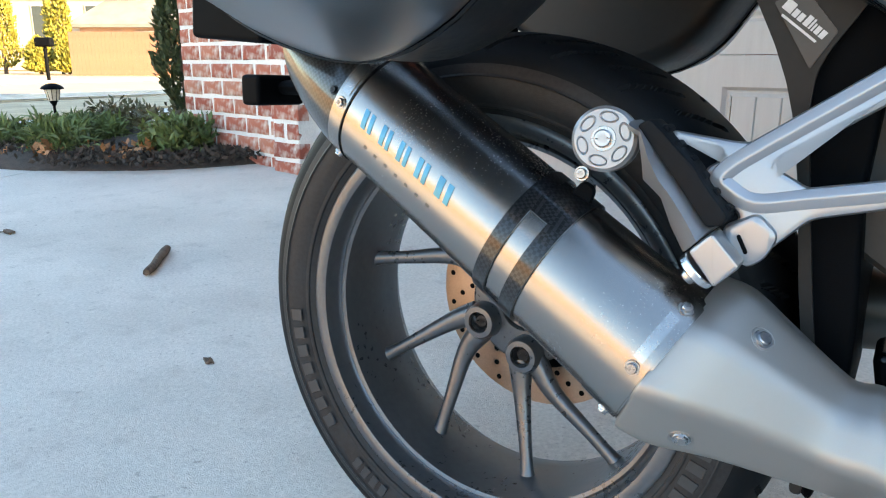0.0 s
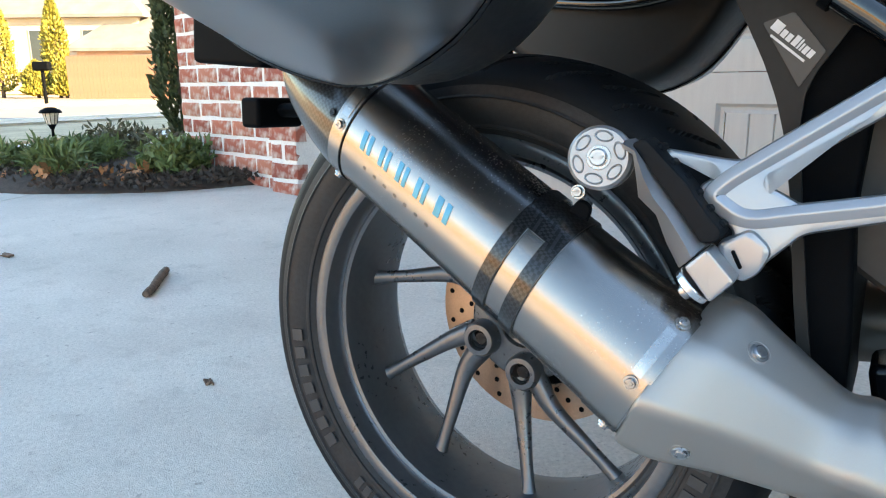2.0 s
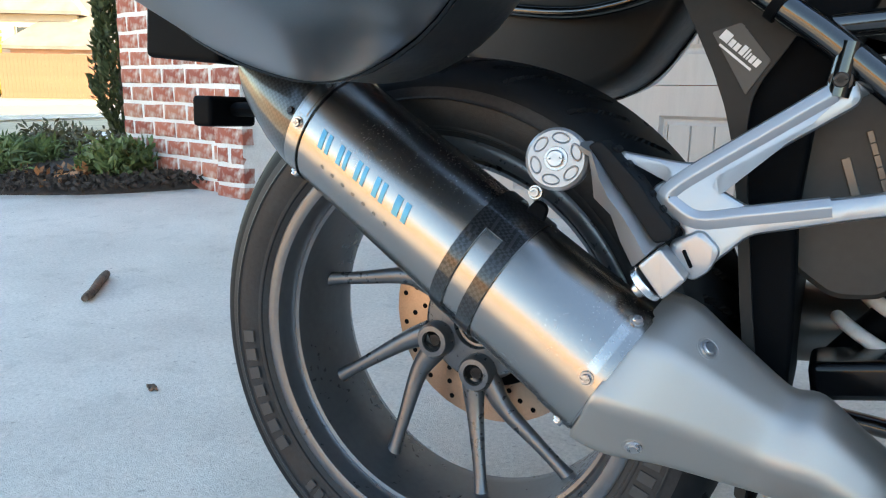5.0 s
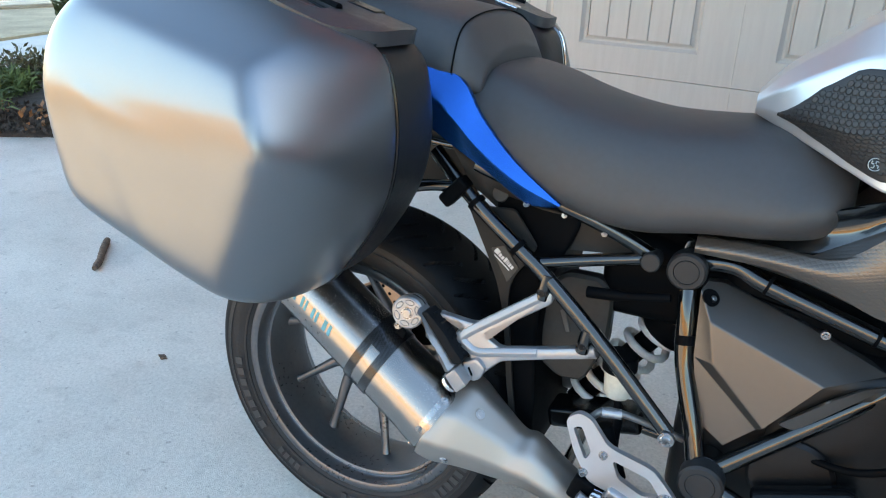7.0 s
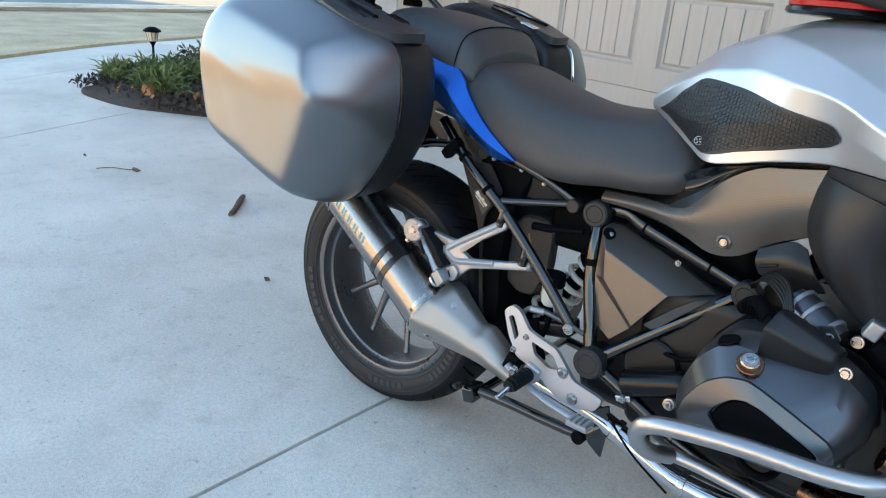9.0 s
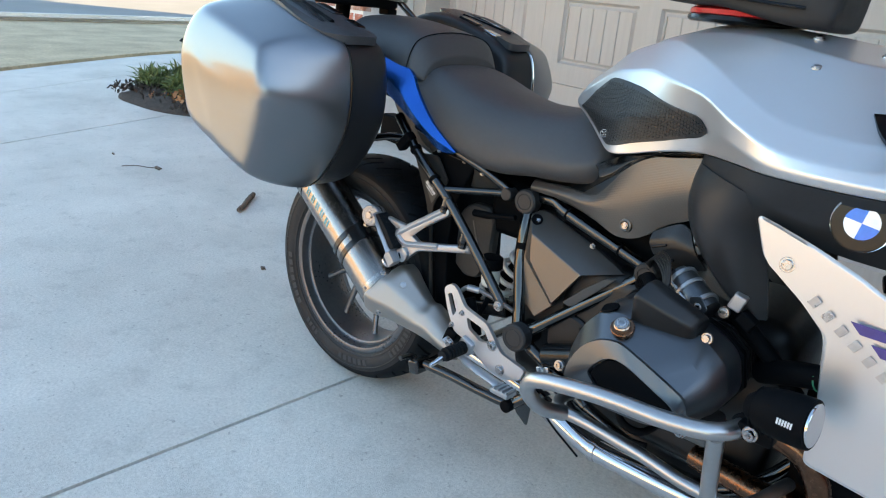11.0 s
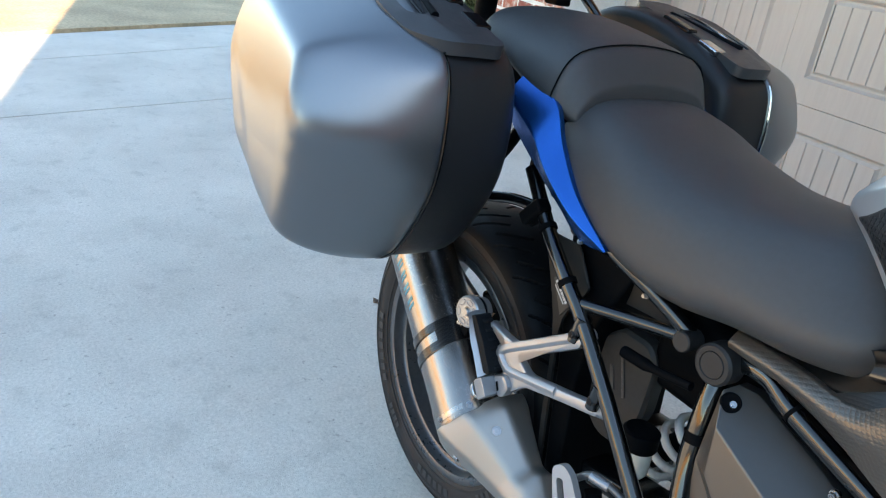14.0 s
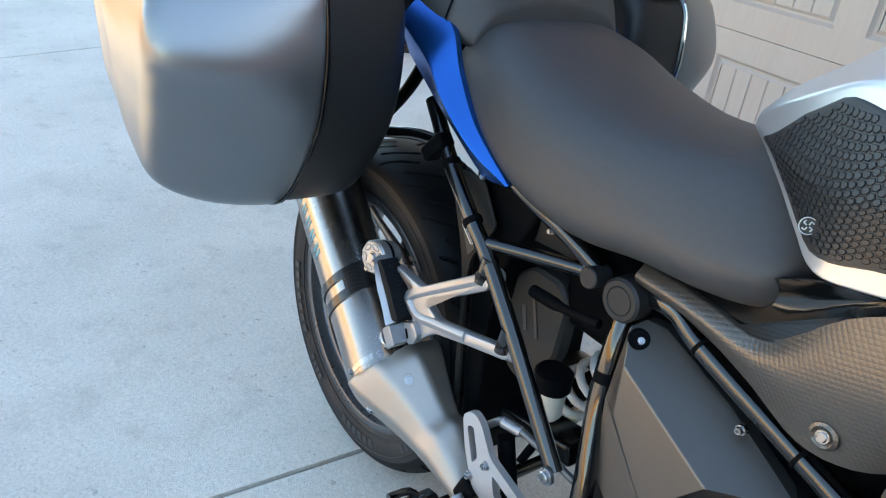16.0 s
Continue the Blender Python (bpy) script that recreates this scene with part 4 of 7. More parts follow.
part("tinted_pipe", sweep(curve([(1.02, -0.13, 0.30), (1.10, -0.15, 0.305), (1.17, -0.17, 0.315), (1.205, -0.185, 0.35)], 5), 0.0225, 18), COPPER, bike, "heat-tinted bronze exhaust tube")

# ---- frame, footrests, controls ----
CT, CL, CR, CS = (0.5436, -0.069, 0.6567), (0.6154, -0.144, 0.3873), (0.8514, -0.0955, 0.5979), (0.4957, -0.072, 0.6608)
TUBES = (([(0.17, -0.113, 0.775), (0.2455, -0.1245, 0.7095), (0.3166, -0.131, 0.6570), (0.365, -0.1335, 0.621), (0.46, -0.143, 0.540), (0.562, -0.150, 0.440)], 0.0112),
         ([(0.350, -0.128, 0.640), (0.42, -0.100, 0.650), (0.4957, -0.076, 0.661)], 0.0092),
         ([(0.24, -0.12, 0.765), (0.376, -0.110, 0.722), (0.445, -0.092, 0.692), (0.4957, -0.076, 0.663)], 0.0105),
         ([(0.5436, -0.070, 0.655), (0.553, -0.092, 0.60), (0.563, -0.106, 0.53), (0.590, -0.128, 0.45), (0.606, -0.142, 0.39)], 0.0135),
         ([(0.5436, -0.062, 0.662), (0.60, -0.070, 0.671), (0.647, -0.078, 0.655), (0.779, -0.088, 0.620), (0.8514, -0.092, 0.598)], 0.0125),
         ([(0.6154, -0.138, 0.3873), (0.8514, -0.090, 0.598)], 0.0128), ([(0.62, -0.137, 0.375), (0.70, -0.145, 0.345), (0.80, -0.155, 0.305)], 0.0125),
         ([(0.80, -0.155, 0.305), (0.95, -0.14, 0.255), (1.10, -0.12, 0.27), (1.22, -0.07, 0.45), (1.26, -0.04, 0.75)], 0.0125))
for side in (1, -1):
    def Y(p):
        return Vector((p[0], p[1] * side, p[2]))
    for pts, r in TUBES:
        part("frame_tube", sweep([Y(p) for p in curve(pts, 5)], r, 18), BLACK_PAINT, bike, "glossy black frame tube")
    for c, r in ((CT, 0.0265), (CL, 0.0305), (CR, 0.0235), (CS, 0.0135)):
        c = Y(c)
        cap = part("frame_cap", disc(c + Vector((0, -0.012 * side, 0)), (0, 1, 0), r, 0.030, 36), CAPS, bike, "round black plastic frame plug")
        if r > 0.02:
            bm = lathe([(r * 0.60, 0.0), (r * 0.63, -0.0012), (r * 0.66, 0.0)], c + Vector((0, -0.0272 * side, 0)), 36)
            part("cap_ring", bm, CAPS, cap)
    part("frame_node", disc(Y((0.5436, -0.045, 0.6567)), (0, 1, 0), 0.023, 0.05, 28), BLACK_PAINT, bike)
    part("frame_node", disc(Y((0.6154, -0.121, 0.3873)), (0, 1, 0), 0.027, 0.04, 28), BLACK_PAINT, bike)
    part("frame_node", disc(Y((0.8514, -0.070, 0.5979)), (0, 1, 0), 0.021, 0.05, 28), BLACK_PAINT, bike)
for c, r in (((0.562, -0.165, 0.440), 0.008), ((0.722, -0.098, 0.612), 0.0042), ((0.43, -0.104, 0.692), 0.003)):
    part("frame_bolt", bolt(c, (0, -1, 0), r, 0.006), SCREW, bike)
for a, b in (((0.5575, -0.099, 0.570), (0.5593, -0.1015, 0.557)), ((0.644, -0.0775, 0.656), (0.648, -0.078, 0.6547)), ((0.777, -0.0878, 0.6205), (0.781, -0.0882, 0.6195)), ((0.3135, -0.1308, 0.6593), (0.3195, -0.1312, 0.6547)), ((0.2425, -0.1240, 0.7118), (0.2480, -0.1248, 0.7075))):
    part("cable_tie", rod(a, b, 0.0141), BLACK_PLASTIC, bike)
# lugs that carry the pillion footrest
for a, b in (((0.366, -0.133, 0.628), (0.3605, -0.135, 0.590)), ((0.434, -0.141, 0.563), (0.428, -0.141, 0.527))):
    part("frame_lug", sweep([a, b], 0.0125, 14, None, 0.8), BLACK_PAINT, bike)
    part("frame_bolt", bolt(Vector(b) + Vector((0.002, -0.008, 0.012)), (0, -1, 0), 0.0055, 0.005), bpy.data.materials["black_bolt"], bike)

# pillion footrest hanger: a forked casting with a folded peg
HN = Vector((0.17, -1, 0.10)).normalized()
HANG = [(0.371, 0.603), (0.319, 0.568), (0.285, 0.542), (0.268, 0.539), (0.218, 0.546), (0.222, 0.538), (0.250, 0.533), (0.256, 0.527), (0.244, 0.519), (0.254, 0.503), (0.274, 0.488), (0.262, 0.474), (0.287, 0.460), (0.316, 0.490), (0.378, 0.505), (0.435, 0.517), (0.432, 0.534), (0.383, 0.523), (0.314, 0.510), (0.289, 0.524), (0.355, 0.570), (0.376, 0.585)]


def hang_y(x, z):
    return -0.189 + 0.1486 * (x - 0.17) + 0.166 * (z - 0.538) + 0.004


hanger = part("footrest_hanger", casting([Vector((x, hang_y(x, z), z)) for x, z in HANG], 0.017, HN, 0.0050, 0.007), ALU, bike, "cast satin aluminium pillion footrest hanger", angle=40)

# raised ridge round the fork: a low roof with its crest outwards
RIDGE = [(0.3596, -0.1652, 0.5925), (0.3187, -0.1761, 0.5631), (0.2763, -0.1875, 0.5326), (0.2635, -0.1912, 0.5219), (0.259, -0.193, 0.5148), (0.2646, -0.1931, 0.509), (0.283, -0.1919, 0.5), (0.314, -0.1865, 0.505), (0.367, -0.1769, 0.5149)]
RC = curve(RIDGE, 4)
rings = []
for i, p in enumerate(RC):
    d = (RC[min(i + 1, len(RC) - 1)] - RC[max(i - 1, 0)]).normalized()
    n = d.cross(HN).normalized()
    rings.append([p + n * w + HN * h for w, h in ((-0.0078, -0.003), (-0.0066, 0.0004), (-0.0020, 0.0036), (0.0006, 0.0036), (0.0064, 0.0010), (0.0074, -0.003))])
part("ridge", loft(rings), ALU, hanger, "", 35)
part("hanger_boss", disc((0.373, -0.149, 0.601), (0.8, 0, 0.5), 0.0115, 0.016, 18), ALU, hanger)
part("hanger_boss", disc((0.436, -0.153, 0.5275), (0.95, 0, 0.3), 0.0115, 0.016, 18), ALU, hanger)
# folded peg: a ridged arm, its rubber pad, and the hinge block
PEG = [((0.202, 0.542), (0.209, 0.546), (0.208, 0.549)), ((0.206, 0.523), (0.216, 0.528), (0.222, 0.531)), ((0.208, 0.511), (0.224, 0.514), (0.233, 0.517)),
       ((0.222, 0.499), (0.234, 0.503), (0.242, 0.506)), ((0.231, 0.479), (0.245, 0.488), (0.253, 0.491)), ((0.241, 0.462), (0.254, 0.474), (0.261, 0.481))]
rows = []
for l, m, r in PEG:
    rows.append([Vector((l[0], -0.190, l[1])), Vector((l[0], -0.203, l[1])), Vector((l[0] + 0.003, -0.209, l[1] + 0.002)), Vector((m[0], -0.221, m[1])), Vector((r[0] - 0.002, -0.210, r[1] - 0.001)), Vector((r[0], -0.204, r[1])), Vector((r[0], -0.190, r[1]))])
peg = part("pillion_footrest", loft([[p + Vector((-0.010, 0.004, 0.004)) for p in rows[0]]] + rows), ALU, bike, "folded aluminium pillion footrest with a rubber pad", angle=22)
part("peg_pivot", casting([Vector((x, -0.196, z)) for x, z in ((0.248, 0.467), (0.263, 0.482), (0.283, 0.461), (0.267, 0.444))], 0.028, (0.05, -1, 0), 0.0025, 0.003), ALU, peg, "", 35)
part("peg_washer", disc((0.2545, -0.212, 0.4525), (-0.70, 0, -0.72), 0.0145, 0.006, 24), ALU_RAW, peg)
part("screw", bolt((0.2515, -0.212, 0.4495), (-0.70, 0, -0.72), 0.006, 0.006), SCREW, peg)
foot = part("peg_clevis", casting([Vector((x, -0.182, z)) for x, z in ((0.262, 0.481), (0.285, 0.494), (0.300, 0.480), (0.293, 0.463), (0.281, 0.454), (0.268, 0.466))], 0.020, (0.15, -1, 0.05), 0.004, 0.006), ALU, peg, "", 40)
# black sliver on the uncut clevis, its colour gives the slot's inner shade
part("clevis_slot", rbox((0.2800, -0.2025, 0.4725), (0.0025, 0.003, 0.014), 0.0008, (0, -28, 0), None, 1), BLACK_PLASTIC, peg)
PADP = [(0.204, 0.550), (0.213, 0.555), (0.223, 0.546), (0.233, 0.536), (0.246, 0.524), (0.251, 0.516), (0.261, 0.504), (0.271, 0.493), (0.269, 0.486), (0.258, 0.483), (0.232, 0.516)]
pad = part("rubber_pad", casting([Vector((x, -0.186, z)) for x, z in PADP], 0.029, (0, -1, 0), 0.002, 0.003), RUBBER, peg, "ribbed black rubber pad", 40)
for i in range(6):
    c = Vector((0.2215, -0.196, 0.548)).lerp(Vector((0.268, -0.196, 0.496)), i / 5)
    part("rib", rbox(c, (0.006, 0.017, 0.005), 0.0015, (0, 48, 0), None, 1), RUBBER, peg)
PC = Vector((0.1755, -0.199, 0.538))
PD = Vector((0.16, -1, 0.12)).normalized()
cap = part("peg_cap", sweep([PC - PD * 0.012, PC - PD * 0.010, PC + PD * 0.002, PC + PD * 0.005, PC + PD * 0.005], [0.0235, 0.0245, 0.0245, 0.022, 0.012], 36), ALU, bike, "round aluminium weight with six oval recesses")
part("cap_groove", sweep([PC - PD * 0.018, PC - PD * 0.012], 0.0225, 36), BLACK_PLASTIC, cap)
part("cap_back", sweep([PC - PD * 0.032, PC - PD * 0.018], [0.020, 0.0238], 36), ALU, cap)
e1 = PD.cross(Vector((0, 0, 1))).normalized()
e2 = PD.cross(e1)
for k in range(6):
    a = math.pi / 3 * k + 0.35
    rad, tan = math.cos(a) * e1 + math.sin(a) * e2, -math.sin(a) * e1 + math.cos(a) * e2
    o = []
    for q in range(20):
        b = 2 * math.pi * q / 20
        o.append((0.0035 * math.cos(b), 0.0062 * math.sin(b)))
    c = PC + PD * 0.0051 + rad * 0.0163
    bm = loft([[c + rad * u * 1.25 + tan * v * 1.2 for u, v in o], [c + PD * 0.0012 + rad * u * 1.1 + tan * v * 1.08 for u, v in o], [c + PD * 0.0002 + rad * u * 0.85 + tan * v * 0.88 for u, v in o], [c - PD * 0.001 + rad * u * 0.8 + tan * v * 0.85 for u, v in o]])
    part("oval_recess", bm, ALU, cap)
part("screw", bolt(PC + PD * 0.0045, PD, 0.0068, 0.005), SCREW, cap)
lug_screw = part("screw", bolt((0.158, -0.196, 0.5105), PD, 0.0042, 0.006), SCREW, bike)
# seat the whole assembly on the lugs, a little larger and further in
FAR = Vector((0.3726, -0.7227, 0.5774))
for ob in (hanger, peg, cap, lug_screw):
    ob.matrix_local = Matrix.Translation(FAR) @ Matrix.Scale(1.041, 4) @ Matrix.Translation(-FAR)

# rider's rearset: plate with openings, peg, brake pedal, switch
plate_out = xz(-0.178, (0.428, 0.442), (0.446, 0.458), (0.464, 0.452), (0.492, 0.417), (0.556, 0.402), (0.582, 0.374), (0.600, 0.352), (0.668, 0.338), (0.655, 0.308), (0.615, 0.296), (0.575, 0.300), (0.540, 0.322), (0.510, 0.342), (0.470, 0.352), (0.444, 0.396))
rearset = part("rearset_plate", holed(plate_out, [xz(-0.178, (0.440, 0.432), (0.452, 0.438), (0.470, 0.400), (0.462, 0.385)), xz(-0.178, (0.500, 0.398), (0.552, 0.386), (0.570, 0.362), (0.545, 0.356), (0.510, 0.372))], 0.010, (0, -1, 0), 0.010, 0.006), REARSET, bike, "machined silver rearset plate")
for x, z, r in ((0.5775, 0.3595, 0.0085), (0.606, 0.314, 0.0085), (0.487, 0.402, 0.0048), (0.462, 0.365, 0.0048)):
    part("screw", bolt((x, -0.1885, z), (0, -1, 0), r, 0.006), SCREW, rearset)
peg2 = part("rider_footrest", sweep(curve([(0.508, -0.188, 0.330), (0.507, -0.235, 0.328), (0.505, -0.262, 0.327)], 4), 0.0135, 16, None, 0.85), RUBBER, bike, "black rubber rider footrest")
for i in range(7):
    part("rib", disc((0.5075, -0.196 - 0.0095 * i, 0.3295), (0, 1, 0), 0.0152, 0.005, 16), RUBBER, peg2)
part("feeler", sweep([(0.504, -0.258, 0.322), (0.500, -0.292, 0.312)], [0.007, 0.0045], 12), ALU_RAW, peg2)
part("peg_mount", rbox((0.512, -0.183, 0.334), (0.036, 0.03, 0.036), 0.006, (0, 20, 0)), ALU, peg2)
pedal = part("brake_pedal", sweep(curve([(0.462, -0.205, 0.336), (0.50, -0.205, 0.316), (0.56, -0.208, 0.300), (0.625, -0.213, 0.293)], 5), 0.0098, 12, None, 0.7), ALU, bike, "aluminium rear brake pedal")
part("pedal_tread", rbox((0.645, -0.222, 0.293), (0.045, 0.034, 0.012), 0.003, (0, 0, 0)), ALU, pedal)
for i in range(4):
    part("rib", rbox((0.631 + 0.0105 * i, -0.222, 0.300), (0.004, 0.034, 0.006), 0.001, (0, 0, 0), None, 1), ALU, pedal)
part("screw", bolt((0.485, -0.219, 0.337), (0, -1, 0), 0.0075, 0.005), SCREW, pedal)
sw = part("brake_switch", rbox((0.462, -0.180, 0.335), (0.030, 0.03, 0.04), 0.005, (0, 20, 0)), BLACK_PLASTIC, bike)
part("brake_cylinder", rod((0.505, -0.150, 0.345), (0.475, -0.150, 0.425), 0.012), BLACK_PLASTIC, bike)
# centre stand folded up behind
stand = part("centre_stand", sweep(curve([(0.395, -0.185, 0.236), (0.47, -0.178, 0.236), (0.56, -0.170, 0.232), (0.625, -0.160, 0.232), (0.66, -0.150, 0.26)], 4), 0.0115, 14), BLACK_PAINT, bike, "folded black centre stand")
part("stand_foot", rbox((0.378, -0.186, 0.228), (0.030, 0.05, 0.036), 0.007, (0, -15, 0)), BLACK_PAINT, stand)
part("stand_tab", sweep(curve([(0.375, -0.185, 0.235), (0.362, -0.20, 0.25), (0.360, -0.235, 0.252)], 3), 0.006), BLACK_PAINT, stand)
part("stand_knob", disc((0.627, -0.168, 0.231), (0, 1, 0), 0.014, 0.026, 20), BLACK_PLASTIC, stand)
part("stand_plate", plate(xz(-0.150, (0.615, 0.275), (0.670, 0.315), (0.676, 0.27), (0.672, 0.195), (0.640, 0.215)), 0.006), BLACK_PAINT, stand)
part("stand_cross", rod((0.395, -0.185, 0.236), (0.395, 0.185, 0.236), 0.0105), BLACK_PAINT, stand)
part("stand_leg", sweep(curve([(0.395, 0.185, 0.236), (0.56, 0.170, 0.232), (0.66, 0.150, 0.26)], 4), 0.0115, 14), BLACK_PAINT, stand)
side_stand = part("side_stand", sweep(curve([(0.70, 0.16, 0.30), (0.66, 0.24, 0.15), (0.64, 0.295, 0.012)], 5), [0.014] * 10 + [0.013], 14), BLACK_PAINT, bike, "extended black side stand")
part("stand_foot", disc((0.64, 0.298, 0.012), (0, 0, 1), 0.028, 0.010, 20), BLACK_PAINT, side_stand)

# infill panel between the tubes: folded facets
bm = bmesh.new()
PV = {k: bm.verts.new(v) for k, v in dict(a=(0.566, -0.094, 0.636), b=(0.5714, -0.074, 0.6431), c=(0.5935, -0.064, 0.6414), d=(0.6946, -0.074, 0.6118), e=(0.8, -0.1, 0.578), f=(0.730, -0.143, 0.562),
                                         g=(0.586, -0.115, 0.602), h=(0.577, -0.112, 0.545), i=(0.600, -0.128, 0.548), j=(0.674, -0.140, 0.481), k=(0.668, -0.126, 0.471), l=(0.632, -0.128, 0.434), m=(0.592, -0.120, 0.457)).items()}
for q in ("abcdefg", "gfji", "agih", "hijk", "hklm"):
    bm.faces.new([PV[c] for c in q])
bmesh.ops.recalc_face_normals(bm, faces=bm.faces[:])
if sum(f.normal.y for f in bm.faces) > 0:
    bmesh.ops.reverse_faces(bm, faces=bm.faces[:])
inner = [e for e in bm.edges if len(e.link_faces) == 2]
bmesh.ops.bevel(bm, geom=inner, offset=0.0022, segments=3, profile=0.5, affect="EDGES")
ext = bmesh.ops.extrude_edge_only(bm, edges=[e for e in bm.edges if len(e.link_faces) == 1])
for v in ext["geom"]:
    if isinstance(v, bmesh.types.BMVert):
        v.co += Vector((0, 0.016, 0))
PA, PB, PC_ = Vector((0.566, -0.094, 0.636)), Vector((0.5935, -0.064, 0.6414)), Vector((0.586, -0.115, 0.602))
panel = part("frame_infill", bm, DARK_GREY, bike, "satin dark grey frame infill panel", angle=30)
PU = ((PB - PA).cross(PC_ - PA)).normalized()
PU = PU if PU.y < 0 else -PU
WC = PA.lerp(PB, 0.42).lerp(PC_, 0.30)
# black disc on the facet, the shade of a sunken well put into its colour
bm = bmesh.new()
u1 = PU.cross(Vector((0, 0, 1))).normalized()
u2 = PU.cross(u1)
loft([[WC + PU * h + (math.cos(math.pi * q / 14) * u1 + math.sin(math.pi * q / 14) * u2) * r for q in range(28)] for r, h in ((0.0128, -0.001), (0.0120, 0.0012), (0.0108, 0.0012), (0.0100, 0.0004), (0.0060, 0.0003))], bm)
part("screw_well", bm, BLACK_PLASTIC, panel)
part("panel_screw", bolt(WC + PU * 0.0015 + Vector((0.003, 0, -0.001)), PU, 0.0030, 0.0022), SCREW, panel)
part("lower_fold", plate([(0.690, -0.122, 0.486), (0.740, -0.124, 0.538), (0.777, -0.122, 0.566), (0.800, -0.118, 0.574), (0.712, -0.120, 0.482)], 0.006), DARK_GREY, panel)
part("back_cover", plate(xz(-0.055, (0.57, 0.64), (0.84, 0.60), (0.65, 0.40), (0.59, 0.42)), 0.01), BLACK_PLASTIC, panel)

# ---- tank, seats, body panels ----
YC = 0.025  # the body's middle plane


def halves(sections):
    """Rings from half sections: x, then (reach to the right, height) from the bottom edge up to the ridge."""
    rings = []
    for x, half in sections:
        r = [Vector((x, -w if w > 0 else YC, z)) for w, z in half]
        l = [Vector((x, 2 * YC + w, z)) for w, z in reversed(half) if w > 0]
        rings.append(r + l)
    return rings


TANK = [(0.585, [(0.006, 0.864), (0.014, 0.870), (0.016, 0.879), (0.008, 0.888), (0, 0.892)]),
        (0.615, [(0.030, 0.853), (0.042, 0.870), (0.040, 0.902), (0.015, 0.922), (0, 0.928)]),
        (0.655, [(0.066, 0.840), (0.078, 0.870), (0.062, 0.927), (0.022, 0.953), (0, 0.961)]),
        (0.700, [(0.108, 0.824), (0.109, 0.867), (0.084, 0.950), (0.035, 0.987), (0, 0.996)]),
        (0.745, [(0.147, 0.811), (0.136, 0.872), (0.105, 0.958), (0.045, 1.006), (0, 1.017)]),
        (0.790, [(0.156, 0.818), (0.152, 0.884), (0.128, 0.964), (0.058, 1.024), (0, 1.036)]),
        (0.85, [(0.167, 0.835), (0.175, 0.892), (0.172, 0.956), (0.072, 1.036), (0, 1.053)]),
        (0.93, [(0.187, 0.851), (0.208, 0.900), (0.228, 0.944), (0.090, 1.040), (0, 1.058)]),
        (1.00, [(0.240, 0.856), (0.260, 0.885), (0.268, 0.916), (0.110, 1.034), (0, 1.055)]),
        (1.08, [(0.297, 0.858), (0.305, 0.873), (0.300, 0.894), (0.125, 1.022), (0, 1.048)]),
        (1.20, [(0.318, 0.862), (0.324, 0.875), (0.314, 0.893), (0.130, 1.008), (0, 1.032)]),
        (1.32, [(0.295, 0.868), (0.300, 0.880), (0.280, 0.902), (0.120, 0.985), (0, 1.010)])]


def with_floor(sections):
    """Half sections with the underside turned in, so that the lower edge stays crisp."""
    return [(x, [(max(h[0][0] - 0.05, 0.002), h[0][1] + 0.004), (max(h[0][0] - 0.008, 0.004), h[0][1] - 0.001)] + h) for x, h in sections]


def with_crease(sections):
    """Adds the slanting crease that runs from the tank's rear top down towards the front."""
    out = []
    for x, h in sections:
        f = lerp_at(x, [(0.70, 0.92), (0.79, 0.88), (0.85, 0.62), (0.93, 0.36), (1.0, 0.27), (1.08, 0.22), (1.3, 0.2)])
        (w0, z0), (w1, z1) = h[2], h[3]
        lift = lerp_at(x, [(0.70, 0.001), (0.79, 0.002), (0.85, 0.005), (1.0, 0.007), (1.3, 0.006)])
        out.append((x, h[:3] + [(w0 + (w1 - w0) * f + lift * 0.7, z0 + (z1 - z0) * f + lift * 0.7)] + h[3:]))
    return out


def lerp_at(x, pts):
    for (a, u), (b, v) in zip(pts, pts[1:]):
        if a <= x <= b:
            return u + (v - u) * (x - a) / (b - a)
    return pts[0][1] if x < pts[0][0] else pts[-1][1]


tank = part("fuel_tank", facets(halves(with_floor(with_crease(TANK))), 0.005, 5), SILVER, bike, "metallic silver painted fuel tank with black grip pads", angle=28)


def tank_at(x, f, lift):
    """A point on the tank's right flank: f from its lower edge (0) to the crease (1)."""
    cols = []
    for j in range(3):
        c = curve([Vector((s[0], -s[1][j][0], s[1][j][1])) for s in TANK], 8)
        for a, b in zip(c, c[1:]):
            if a.x <= x <= b.x:
                cols.append(a.lerp(b, (x - a.x) / max(1e-6, b.x - a.x)))
                break
    c = [cols[0].lerp(cols[1], k / 8) for k in range(8)] + [cols[1].lerp(cols[2], k / 8) for k in range(9)]
    g = f * (len(c) - 1)
    i = min(int(g), len(c) - 2)
    p = c[i].lerp(c[i + 1], g - i)
    return p + Vector((0.15, -0.93, 0.1)) * lift


PAD = bpy.data.materials.new("honeycomb_grip_rubber")
PAD.use_nodes = True
nt = PAD.node_tree
pb = nt.nodes["Principled BSDF"]
pb.inputs["Base Color"].default_value, pb.inputs["Roughness"].default_value = (0.014, 0.014, 0.015, 1), 0.42
tcn, nz, bpn = (nt.nodes.new(k) for k in ("ShaderNodeTexCoord", "ShaderNodeTexNoise", "ShaderNodeBump"))
nz.inputs["Scale"].default_value = 900.0
bpn.inputs["Strength"].default_value, bpn.inputs["Distance"].default_value = 0.25, 0.001
nt.links.new(tcn.outputs["Object"], nz.inputs["Vector"])
nt.links.new(nz.outputs["Fac"], bpn.inputs["Height"])
